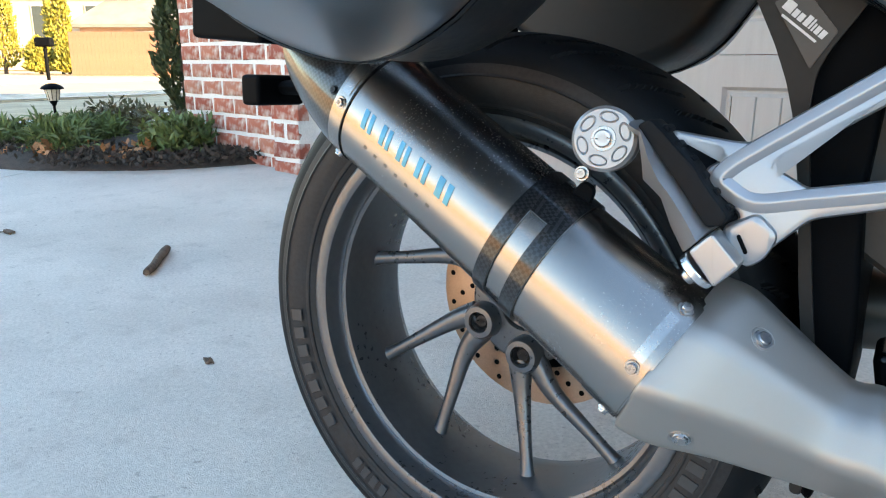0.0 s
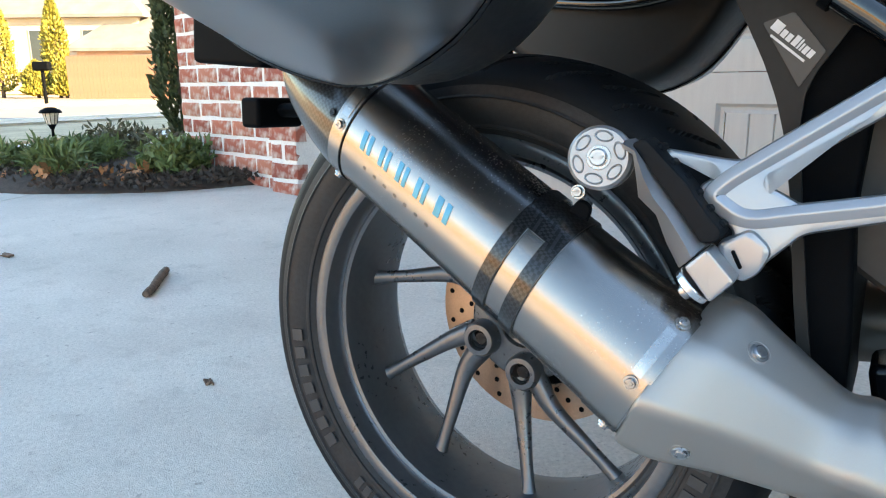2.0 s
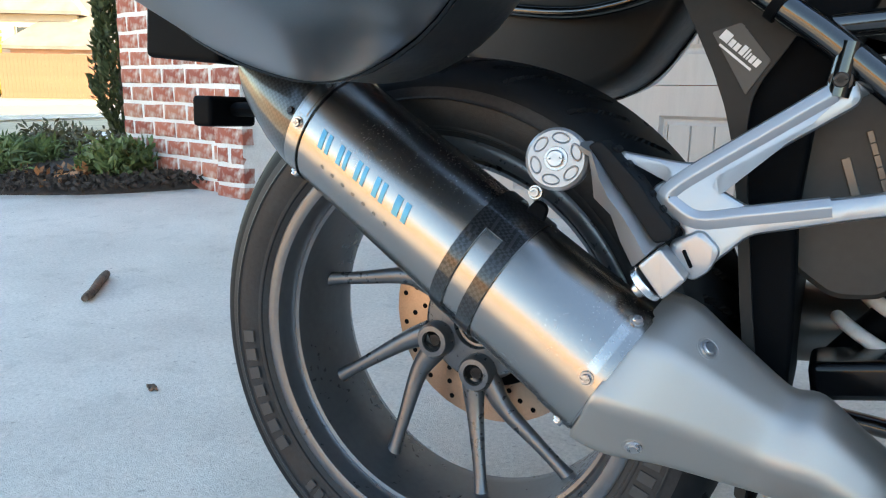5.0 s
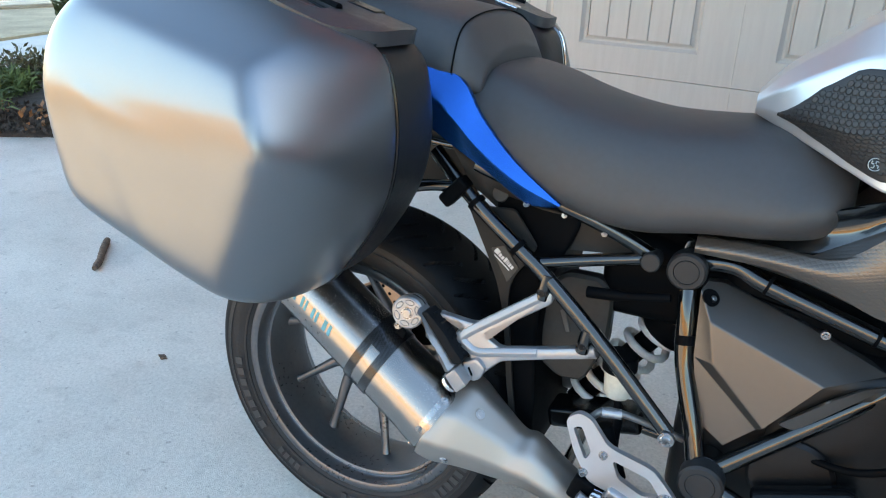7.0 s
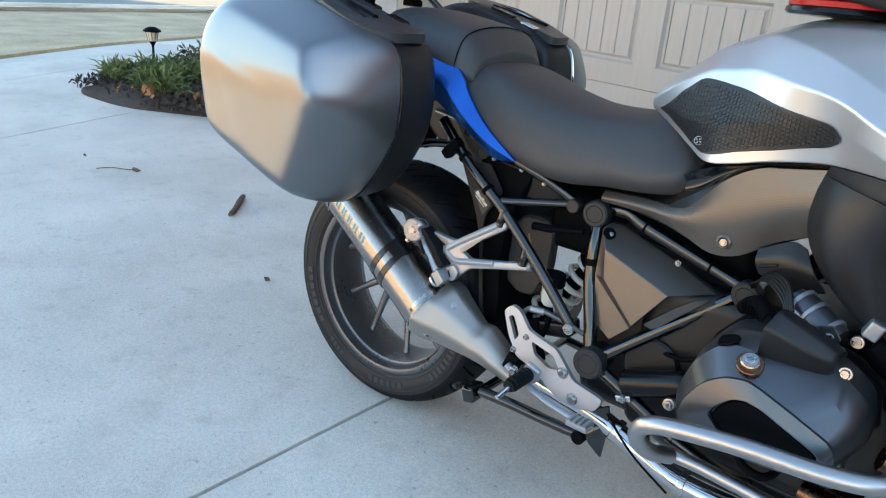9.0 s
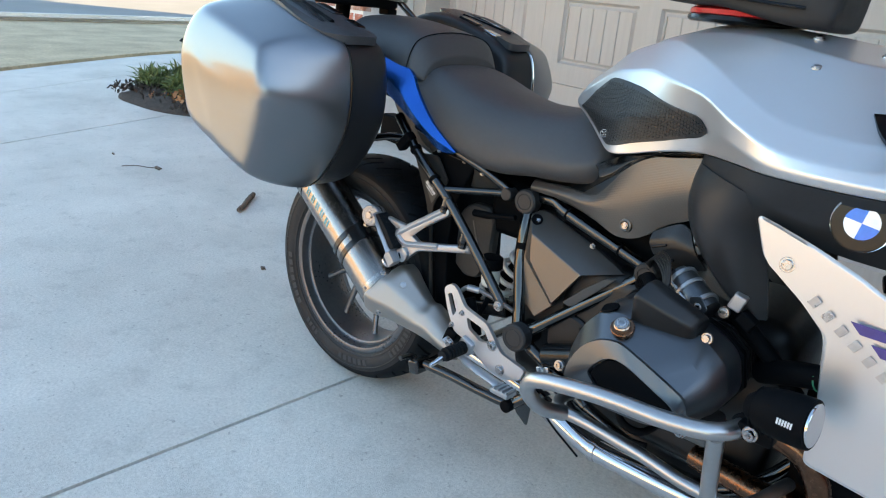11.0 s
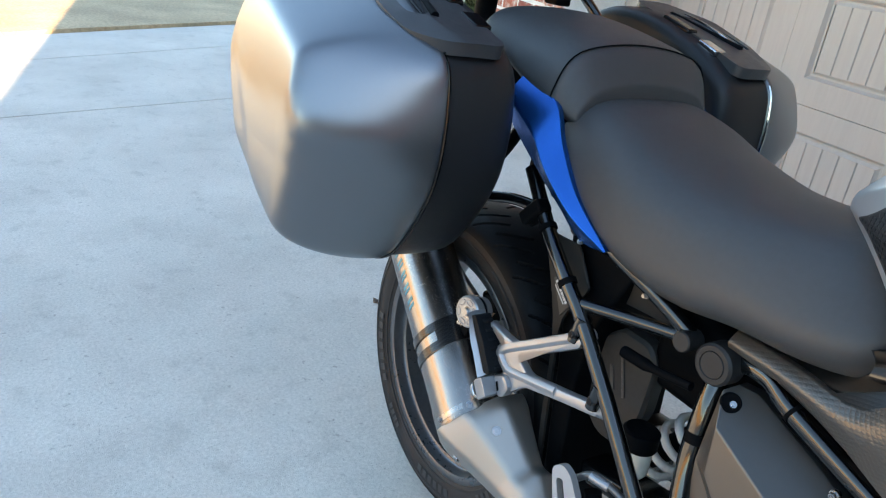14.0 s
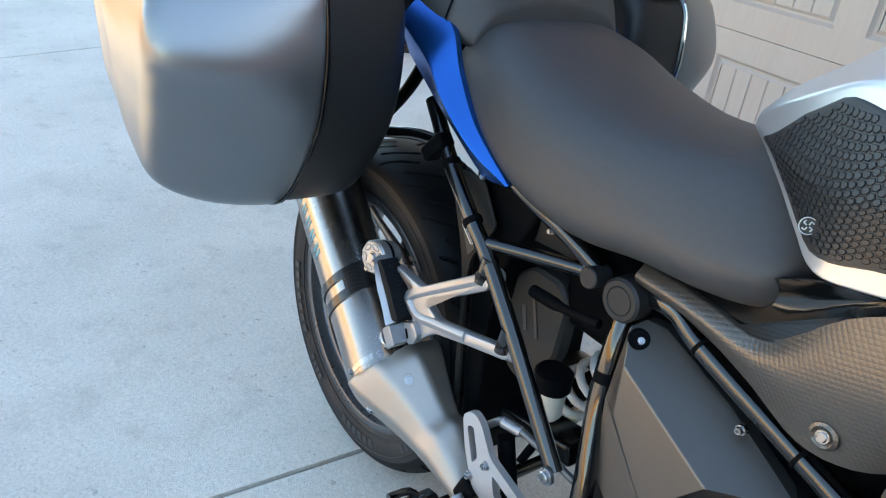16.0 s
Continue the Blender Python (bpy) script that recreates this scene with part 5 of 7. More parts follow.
nt.links.new(bpn.outputs[0], pb.inputs["Normal"])


TOPF = [(0.612, 0.52), (0.655, 0.84), (0.688, 0.93), (0.70, 0.93), (0.745, 0.88), (0.79, 0.80), (0.85, 0.71), (0.92, 0.61), (0.934, 0.55), (0.941, 0.45)]
LOWF = [(0.612, 0.44), (0.655, 0.20), (0.700, 0.10), (0.728, 0.075), (0.745, 0.10), (0.79, 0.145), (0.85, 0.16), (0.92, 0.24), (0.934, 0.29), (0.941, 0.36)]
xs = [0.612 + 0.329 * i / 30 for i in range(31)]
rows = []
for x in xs:
    lo, hi = lerp_at(x, LOWF), lerp_at(x, TOPF)
    rows.append([tank_at(x, lo, 0.0)] + [tank_at(x, lo + (hi - lo) * (0.02 + 0.96 * k / 8), 0.0045) for k in range(9)] + [tank_at(x, hi, 0.0)])
part("grip_pad", loft(rows, cap=False, closed=False), PAD, tank, "black honeycomb rubber grip pad", angle=60)
BADGE = mat("badge_silver", (0.42, 0.42, 0.42), 0.35, 0.8)
badge_c, badge_n = (tank_at(0.722, 0.22, 0.0075), Vector((0.25, -1, 0.25)).normalized())
pad_badge = part("pad_badge", disc(badge_c, badge_n, 0.0080, 0.004, 28), BLACK_GLOSS, tank, "small round black and silver badge")
b1 = badge_n.cross(Vector((0, 0, 1))).normalized()
b2 = b1.cross(badge_n)
part("badge_ring", sweep([badge_c + badge_n * 0.0022 + 0.0070 * (math.cos(math.pi / 16 * k) * b1 + math.sin(math.pi / 16 * k) * b2) for k in range(33)], 0.0006, 6), BADGE, pad_badge)
for k in range(4):
    a = math.pi / 2 * k + 0.4
    u, v = math.cos(a) * b1 + math.sin(a) * b2, -math.sin(a) * b1 + math.cos(a) * b2
    part("badge_hook", sweep(curve([badge_c + badge_n * 0.0022 + u * 0.0012, badge_c + badge_n * 0.0022 + u * 0.0040, badge_c + badge_n * 0.0022 + u * 0.0042 + v * 0.0026], 3), 0.0007, 6), BADGE, pad_badge)
# scales of the pad, set in staggered rows
FLANKS = [curve([Vector((q[0], -q[1][j][0], q[1][j][1])) for q in TANK], 8) for j in range(3)]


def flank_at(x, f, lift):
    """As tank_at, from the stored lines."""
    cols = []
    for c in FLANKS:
        i = next(k for k in range(len(c) - 1) if c[k].x <= x <= c[k + 1].x)
        cols.append(c[i].lerp(c[i + 1], (x - c[i].x) / max(1e-6, c[i + 1].x - c[i].x)))
    p = cols[0].lerp(cols[1], f * 2) if f < 0.5 else cols[1].lerp(cols[2], f * 2 - 1)
    return p + Vector((0.15, -0.93, 0.1)) * lift


def grip_scales(side):
    bm = bmesh.new()
    px, pz = 0.0074, 0.0064
    for i in range(52):
        x = 0.618 + px * 0.88 * i
        if x > 0.936:
            break
        span = (flank_at(x, 1, 0) - flank_at(x, 0, 0)).length
        lo, hi = lerp_at(x, LOWF) + 0.045, lerp_at(x, TOPF) - 0.045
        df = pz / span
        for k in range(int(1 / df) + 1):
            f = (k + 0.5 * (i % 2)) * df
            if not lo < f < hi or (flank_at(x, f, 0) - flank_at(0.722, 0.22, 0)).length < 0.010:
                continue
            low, top = [], []
            for a in range(6):
                c, d = math.cos(math.pi / 3 * a), math.sin(math.pi / 3 * a)
                low.append(flank_at(x + c * px * 0.56, f + d * df * 0.54, 0.0040))
                top.append(flank_at(x + c * px * 0.40, f + d * df * 0.38 + df * 0.06, 0.0058))
            if side == -1:
                low, top = [[Vector((p.x, 2 * YC - p.y, p.z)) for p in q] for q in (low, top)]
            vs = [[bm.verts.new(p) for p in q] for q in (low, top)]
            for a in range(6):
                b = (a + 1) % 6
                bm.faces.new((vs[0][a], vs[0][b], vs[1][b], vs[1][a]))
            bm.faces.new(vs[1])
    bmesh.ops.recalc_face_normals(bm, faces=bm.faces[:])
    if side * sum(f.normal.y for f in bm.faces) > 0:
        bmesh.ops.reverse_faces(bm, faces=bm.faces[:])
    return tagged(part("grip_texture", bm, PAD, tank, "", 20), kind="stuff")


grip_scales(1)
part("grip_pad", loft([[Vector((p.x, 2 * YC - p.y, p.z)) for p in r] for r in rows], cap=False, closed=False), PAD, tank, "", angle=60)
grip_scales(-1)
for x, y, z in ((1.02, -0.035, 1.046), (1.13, -0.06, 1.030), (1.06, -0.15, 1.004)):
    part("screw", bolt((x, y, z), (0.1, -0.25, 1), 0.006, 0.004), SCREW, tank)
# blue inlay and dark side flap of the tank's front
part("blue_inlay", sheet([[(1.100, -0.166, 0.992), (1.18, -0.150, 0.996), (1.28, -0.135, 0.992)], [(1.150, -0.212, 0.962), (1.20, -0.195, 0.970), (1.29, -0.170, 0.972)]], 0.004, 4, 4, (0, 0.1, -1)), BLUE, tank, "bright blue inlay")
part("side_flap", sheet([[(1.165, -0.225, 0.958), (1.24, -0.21, 0.962), (1.35, -0.18, 0.958)], [(1.19, -0.268, 0.935), (1.26, -0.262, 0.936), (1.36, -0.235, 0.93)], [(1.24, -0.318, 0.905), (1.29, -0.315, 0.905), (1.38, -0.28, 0.900)]], 0.005, 4, 4, (0, 0.3, -1)), BLACK_GLOSS, tank, "glossy black winglet")

# seats
SEATS = [(0.216, [(0.050, 0.800), (0.112, 0.812), (0.118, 0.845), (0.070, 0.888), (0, 0.897)]),
         (0.245, [(0.055, 0.780), (0.117, 0.792), (0.125, 0.832), (0.082, 0.890), (0, 0.900)]),
         (0.30, [(0.060, 0.748), (0.125, 0.760), (0.135, 0.806), (0.098, 0.874), (0, 0.889)]),
         (0.38, [(0.060, 0.718), (0.122, 0.724), (0.138, 0.768), (0.104, 0.844), (0, 0.868)]),
         (0.47, [(0.060, 0.704), (0.116, 0.709), (0.130, 0.750), (0.094, 0.828), (0, 0.853)]),
         (0.56, [(0.060, 0.713), (0.110, 0.722), (0.123, 0.762), (0.078, 0.833), (0, 0.854)]),
         (0.63, [(0.060, 0.718), (0.108, 0.728), (0.119, 0.766), (0.066, 0.840), (0, 0.860)]),
         (0.68, [(0.060, 0.726), (0.100, 0.737), (0.110, 0.775), (0.052, 0.836), (0, 0.856)]),
         (0.705, [(0.056, 0.738), (0.088, 0.748), (0.095, 0.782), (0.044, 0.828), (0, 0.846)]),
         (0.720, [(0.045, 0.756), (0.068, 0.766), (0.072, 0.786), (0.034, 0.815), (0, 0.828)])]
seat = part("rider_seat", skin(halves(SEATS), 5, 5), SEAT, bike, "smooth black vinyl rider seat", angle=70)
PIL = [(-0.035, [(0.040, 0.930), (0.090, 0.940), (0.096, 0.955), (0.060, 0.974), (0, 0.980)]),
       (-0.015, [(0.050, 0.925), (0.108, 0.936), (0.114, 0.956), (0.075, 0.984), (0, 0.992)]),
       (0.04, [(0.050, 0.905), (0.116, 0.922), (0.124, 0.946), (0.082, 0.982), (0, 0.993)]),
       (0.12, [(0.050, 0.880), (0.122, 0.895), (0.131, 0.922), (0.090, 0.970), (0, 0.984)]),
       (0.19, [(0.050, 0.862), (0.122, 0.872), (0.130, 0.903), (0.094, 0.955), (0, 0.972)]),
       (0.213, [(0.050, 0.856), (0.116, 0.864), (0.122, 0.894), (0.086, 0.938), (0, 0.954)]),
       (0.236, [(0.050, 0.852), (0.098, 0.858), (0.102, 0.878), (0.066, 0.906), (0, 0.918)])]
pil = part("pillion_seat", skin(halves(PIL), 5, 5), SEAT, bike, "stepped black vinyl pillion seat", angle=70)
rr = closed_curve(halves([(0.1985, [(0.050, 0.860), (0.1225, 0.8695), (0.1305, 0.9005), (0.0945, 0.9520), (0, 0.9690)])])[0], 6)
part("seam", sweep([p + Vector((0, 0, 0.0015)) for p in rr[10:40]], 0.0013, 6), BLACK_PLASTIC, pil)
part("seat_pan", skin(halves([(0.20, [(0.04, 0.80), (0.085, 0.805), (0.08, 0.83), (0.05, 0.84), (0, 0.84)]), (0.40, [(0.04, 0.715), (0.066, 0.718), (0.085, 0.745), (0.05, 0.75), (0, 0.75)]), (0.62, [(0.04, 0.705), (0.055, 0.708), (0.07, 0.74), (0.05, 0.75), (0, 0.75)])]), 3, 4), BLACK_PLASTIC, bike)

# blue tail panels, with a fold that catches the light
for side in (1, -1):
    def Q(x, y, z):
        return Vector((x, y if side == 1 else 2 * YC - y, z))
    rows = [[Q(0.13, -0.126, 0.912), Q(0.210, -0.131, 0.8855), Q(0.250, -0.138, 0.836), Q(0.305, -0.144, 0.783), Q(0.372, -0.134, 0.730)],
            [Q(0.13, -0.158, 0.876), Q(0.200, -0.161, 0.846), Q(0.254, -0.163, 0.800), Q(0.314, -0.155, 0.758), Q(0.371, -0.136, 0.7285)],
            [Q(0.140, -0.142, 0.832), Q(0.212, -0.144, 0.792), Q(0.270, -0.144, 0.7605), Q(0.3228, -0.1354, 0.7257), Q(0.366, -0.132, 0.7255)]]
    # flat facets that meet in a crease
    cols = [curve([r[i] for i in range(5)], 4) for r in rows]
    faces = [[c[j] for c in cols] for j in range(len(cols[0]))]
    faces = [[a, a.lerp(b, 0.47), a.lerp(b, 0.90), b.lerp(a, 0.02).lerp(c, 0.02), b.lerp(c, 0.10), b.lerp(c, 0.55), c] for a, b, c in faces]
    tail = part("tail_panel", loft([r + [p + Vector((0, 0.008 * side, 0)) for p in reversed(r)] for r in faces]), BLUE, bike, "metallic blue tail side panel", angle=40)
    part("screw", bolt(Q(0.3235, -0.1335, 0.7235), (0, -side, -0.3), 0.0032, 0.004), SCREW, tail)
    part("tail_lining", sheet([[p + Vector((0, 0.010 * side, -0.004)) for p in rows[2]], [Q(0.14, -0.10, 0.81), Q(0.20, -0.10, 0.785), Q(0.27, -0.10, 0.752), Q(0.33, -0.10, 0.724), Q(0.40, -0.095, 0.70)]], 0.006, 4, 2, (0, side, 0)), BLACK_PLASTIC, bike)
    # frame side cover under the seat, black
    cover = part("side_cover", sheet([[Q(0.18, -0.104, 0.800), Q(0.26, -0.104, 0.756), Q(0.335, -0.100, 0.722), Q(0.42, -0.088, 0.694), Q(0.485, -0.072, 0.664)],
                                      [Q(0.20, -0.094, 0.760), Q(0.27, -0.089, 0.717), Q(0.335, -0.086, 0.690), Q(0.42, -0.078, 0.676), Q(0.485, -0.066, 0.656)],
                                      [Q(0.215, -0.078, 0.722), Q(0.28, -0.074, 0.678), Q(0.345, -0.072, 0.648), Q(0.42, -0.066, 0.650), Q(0.485, -0.060, 0.648)]], 0.006, 5, 4, (0, side, 0)), SIDE_SATIN, bike, "satin black cover under the seat rail", angle=50)
    part("cover_plug", disc(Q(0.2687, -0.0895, 0.7186), (0, -side, 0.3), 0.0125, 0.006, 28), SIDE_SATIN, cover)
    part("screw", bolt(Q(0.368, -0.094, 0.7045), (0, -side, 0.2), 0.0028, 0.006), SCREW, cover)

# grey flank below the tank
FLANK = bpy.data.materials.new("grey_embossed_flank")
FLANK.use_nodes = True
nt = FLANK.node_tree
pb = nt.nodes["Principled BSDF"]
pb.inputs["Base Color"].default_value, pb.inputs["Roughness"].default_value, pb.inputs["Metallic"].default_value = (0.136, 0.121, 0.108, 1), 0.32, 0.68
tcn, mpn, vor, bpn = (nt.nodes.new(k) for k in ("ShaderNodeTexCoord", "ShaderNodeMapping", "ShaderNodeTexVoronoi", "ShaderNodeBump"))
mpn.inputs["Scale"].default_value = (0.8, 0.0, 1.25)
mpn.inputs["Rotation"].default_value = (0, radians(32), 0)
vor.inputs["Scale"].default_value, vor.inputs["Randomness"].default_value = 205.0, 0.0
bpn.inputs["Strength"].default_value, bpn.inputs["Distance"].default_value = 0.20, 0.0012
mr = nt.nodes.new("ShaderNodeMapRange")
mr.inputs["From Min"].default_value, mr.inputs["From Max"].default_value, mr.inputs["To Min"].default_value, mr.inputs["To Max"].default_value = 0.26, 0.52, 1.0, 0.0
nt.links.new(tcn.outputs["Object"], mpn.inputs["Vector"])
nt.links.new(mpn.outputs[0], vor.inputs["Vector"])
nt.links.new(vor.outputs["Distance"], mr.inputs["Value"])
nt.links.new(mr.outputs[0], bpn.inputs["Height"])
nt.links.new(bpn.outputs[0], pb.inputs["Normal"])
GX = [0.548, 0.60, 0.65, 0.72, 0.78, 0.83, 0.88, 0.935]
GU = [(-0.075, 0.704), (-0.085, 0.710), (-0.095, 0.713), (-0.115, 0.722), (-0.136, 0.785), (-0.150, 0.818), (-0.161, 0.830), (-0.175, 0.842)]
GM = [(-0.086, 0.692), (-0.097, 0.697), (-0.108, 0.699), (-0.126, 0.702), (-0.142, 0.724), (-0.154, 0.744), (-0.165, 0.767), (-0.180, 0.788)]
GL = [(-0.084, 0.683), (-0.093, 0.685), (-0.102, 0.686), (-0.116, 0.673), (-0.126, 0.656), (-0.132, 0.668), (-0.140, 0.707), (-0.156, 0.735)]
TB = [(-0.055, 0.726), (-0.070, 0.733), (-0.082, 0.742), (-0.112, 0.785), (-0.142, 0.812), (-0.156, 0.828), (-0.166, 0.838), (-0.180, 0.851)]
for side in (1, -1):
    def Q(x, p):
        return Vector((x, p[0] if side == 1 else 2 * YC - p[0], p[1]))
    flank = part("flank_panel", sheet([[Q(x, p) for x, p in zip(GX, g)] for g in (GU, GM, GL)], 0.006, 4, 5, (0, side, 0)), FLANK, bike, "embossed dark grey flank panel under the tank", angle=50)
    part("knee_trim", sheet([[Q(x, p) for x, p in zip(GX, TB)], [Q(x, ((a[0] + b[0]) / 2 + 0.016, (a[1] + b[1]) / 2)) for x, a, b in zip(GX, TB, GU)], [Q(x, (p[0] + 0.002, p[1] - 0.002)) for x, p in zip(GX, GU)]], 0.006, 4, 4, (0, side, 0)), BLACK_PAINT, bike, "glossy black trim under the seat nose", angle=50)
    # cheek: a bulging lobe in front of the flank and the band that runs on under the tank
    part("cheek", sheet([[Q(x, (y, z)) for x, y, z in r] for r in (
        ((0.930, -0.176, 0.835), (0.962, -0.212, 0.832), (1.01, -0.248, 0.826), (1.05, -0.262, 0.818)),
        ((0.922, -0.176, 0.795), (0.955, -0.216, 0.790), (1.01, -0.240, 0.784), (1.056, -0.238, 0.778)),
        ((0.926, -0.174, 0.748), (0.962, -0.216, 0.742), (1.015, -0.228, 0.738), (1.068, -0.205, 0.732)),
        ((0.950, -0.174, 0.702), (0.984, -0.210, 0.694), (1.032, -0.215, 0.690), (1.078, -0.190, 0.688)),
        ((0.995, -0.175, 0.656), (1.018, -0.200, 0.650), (1.052, -0.200, 0.646), (1.086, -0.180, 0.645)),
        ((1.050, -0.178, 0.618), (1.058, -0.188, 0.614), (1.074, -0.188, 0.612), (1.090, -0.175, 0.612)))], 0.007, 5, 4, (0, side, 0)), CHEEK, bike, "satin black fairing cheek", angle=50)
    part("side_band", sheet([[Q(x, (y, z)) for x, y, z in r] for r in (
        ((0.935, -0.182, 0.850), (1.00, -0.236, 0.854), (1.08, -0.291, 0.856), (1.20, -0.312, 0.860), (1.33, -0.288, 0.866)),
        ((0.935, -0.178, 0.828), (1.00, -0.236, 0.822), (1.08, -0.272, 0.816), (1.20, -0.285, 0.815), (1.34, -0.262, 0.815)),
        ((1.00, -0.222, 0.790), (1.03, -0.232, 0.785), (1.10, -0.252, 0.775), (1.20, -0.258, 0.765), (1.34, -0.24, 0.760)))], 0.007, 4, 4, (0, side, 0)), CHEEK, bike, "satin black band under the tank", angle=50)
    # silver radiator shroud
    S = [(1.063, 0.797), (1.090, 0.792), (1.150, 0.778), (1.220, 0.757), (1.31, 0.715), (1.37, 0.64), (1.37, 0.50), (1.335, 0.462), (1.216, 0.470), (1.214, 0.555), (1.196, 0.662), (1.150, 0.700), (1.088, 0.738)]
    shroud = part("radiator_shroud", plate([Q(x, (-0.262 - 0.04 * min(1, max(0, (x - 1.06) / 0.2)), z)) for x, z in S], 0.012, (0.1, -side, 0.15), 0.012, 0.007), SILVER, bike, "metallic silver radiator shroud", angle=60)
    if side == 1:
        part("screw", bolt((1.126, -0.2875, 0.742), (0.1, -1, 0.15), 0.0078, 0.005), SCREW, shroud)
        for i in range(6):
            c = Vector((1.175 + 0.021 * i, -0.3005 - 0.0028 * i, 0.706 - 0.013 * i))
            part("badge_block", rbox(c, (0.012, 0.0012, 0.014), 0.0004, (0, 35, 8), None, 1), mat("grey_badge", (0.46, 0.45, 0.45), 0.32, 0.7) if i == 0 else bpy.data.materials["grey_badge"], shroud)
        VIOLET = mat("violet_stripe", (0.05, 0.04, 0.20), 0.35, 0.2)
        for i in range(3):
            part("stripe", plate([Vector((1.225 + 0.03 * i, -0.3115, 0.700 - 0.022 * i)), Vector((1.30 + 0.018 * i, -0.313, 0.700 - 0.022 * i)), Vector((1.29 + 0.018 * i, -0.313, 0.686 - 0.022 * i)), Vector((1.24 + 0.03 * i, -0.312, 0.686 - 0.022 * i))], 0.002, (0.1, -1, 0.15), 0.001, 0), VIOLET, shroud)
    E0 = Q(1.203, (-0.298, 0.826))
    dd = Vector((0.05, -side, 0.12)).normalized()
    badge = part("round_badge", disc(E0, dd, 0.037, 0.010, 40), BLACK_GLOSS, bike, "round black, blue and white enamel badge")
    a1 = dd.cross(Vector((0, 0, 1))).normalized()
    a2 = a1.cross(dd)
    for k in range(4):
        pts = [E0 + dd * 0.0052] + [E0 + dd * 0.0052 + 0.0215 * (math.cos(radians(90 * k + 10 + 9 * j)) * a1 + math.sin(radians(90 * k + 10 + 9 * j)) * a2) for j in range(11)]
        bm = loft([pts, [p + dd * 0.001 for p in pts]])
        part("enamel_quarter", bm, mat("enamel_blue", (0.01, 0.16, 0.62), 0.15) if k == 0 and side == 1 else (bpy.data.materials["enamel_blue"] if k % 2 == 0 else (mat("enamel_white", (0.8, 0.8, 0.82), 0.15) if k == 1 and side == 1 else bpy.data.materials["enamel_white"])), badge)
    bm = lathe([(0.0215, -0.0058), (0.0225, -0.0068), (0.0238, -0.0058)], (0, 0, 0), 40)
    part("badge_bezel", lathe([(0.0355, -0.0052), (0.0375, -0.0062), (0.0385, 0.0), (0.0375, 0.004)], E0, 40) if side == 1 else bm, CHROME, badge)
part("screw_well", lathe([(0.006, -0.001), (0.0095, -0.0035), (0.0125, -0.002), (0.0135, 0.004)], (0.802, -0.1390, 0.6845), 28), FLANK, flank)
part("screw", bolt((0.802, -0.1410, 0.6845), (0, -1, 0.1), 0.0045, 0.003), SCREW, flank)

# ---- engine, intake, crash bar, what shows between the tubes ----
ENGINE = mat("engine_black", (0.005, 0.005, 0.006), 0.45, 0.1, var=0.2, bump=0.2, bscale=500)
HEAD = mat("head_cover_grey", (0.105, 0.114, 0.126), 0.30, 0.85, var=0.03, fine=900, rvar=0.02)
bm = rbox((0.90, 0.02, 0.42), (0.46, 0.27, 0.33), 0.04)
rbox((0.66, 0.02, 0.40), (0.20, 0.24, 0.26), 0.04, (0, 0, 0), bm)
part("crankcase", bm, ENGINE, bike, "black engine crankcase")
part("sump", rbox((0.92, 0.02, 0.24), (0.40, 0.24, 0.07), 0.02), ENGINE, bike)
part("airbox", rbox((0.72, 0.02, 0.60), (0.26, 0.16, 0.16), 0.03), BLACK_PLASTIC, bike)
part("gearbox_cover", disc((0.72, -0.105, 0.41), (0, 1, 0), 0.055, 0.04, 32), ENGINE, bike)
HO = [(0.834, 0.452), (0.828, 0.497), (0.846, 0.556), (0.880, 0.600), (0.93, 0.612), (0.985, 0.604), (1.04, 0.588), (1.080, 0.560), (1.093, 0.505), (1.07, 0.462), (1.00, 0.446), (0.90, 0.444)]
TO = [(0.838, 0.452), (0.833, 0.497), (0.850, 0.552), (0.880, 0.588), (0.915, 0.598), (0.955, 0.588), (1.0406, 0.563), (1.070, 0.535), (1.080, 0.498), (1.06, 0.462), (1.00, 0.447), (0.905, 0.445)]
HC = Vector((0.965, 0, 0.530))


def head_ring(y, f, dz=0.0, dx=0.0):
    return [Vector((HC.x + (x - HC.x) * f + dx, y, HC.z + (z - HC.z) * f + dz)) for x, z in HO]


FO = [(0.850, 0.455), (0.852, 0.495), (0.875, 0.538), (0.905, 0.560), (0.935, 0.566), (0.953, 0.561), (1.005, 0.541), (1.057, 0.519), (1.068, 0.495), (1.05, 0.465), (1.00, 0.450), (0.91, 0.446)]
FI = [(0.8945, 0.498), (0.902, 0.513), (0.920, 0.533), (0.938, 0.540), (0.962, 0.536), (1.00, 0.520), (1.040, 0.504), (1.052, 0.492), (1.035, 0.474), (1.00, 0.462), (0.965, 0.458), (0.925, 0.470)]


def face_ring(outline, y, f):
    return [Vector((0.965 + (x - 0.965) * f, y, 0.505 + (z - 0.505) * f)) for x, z in outline]


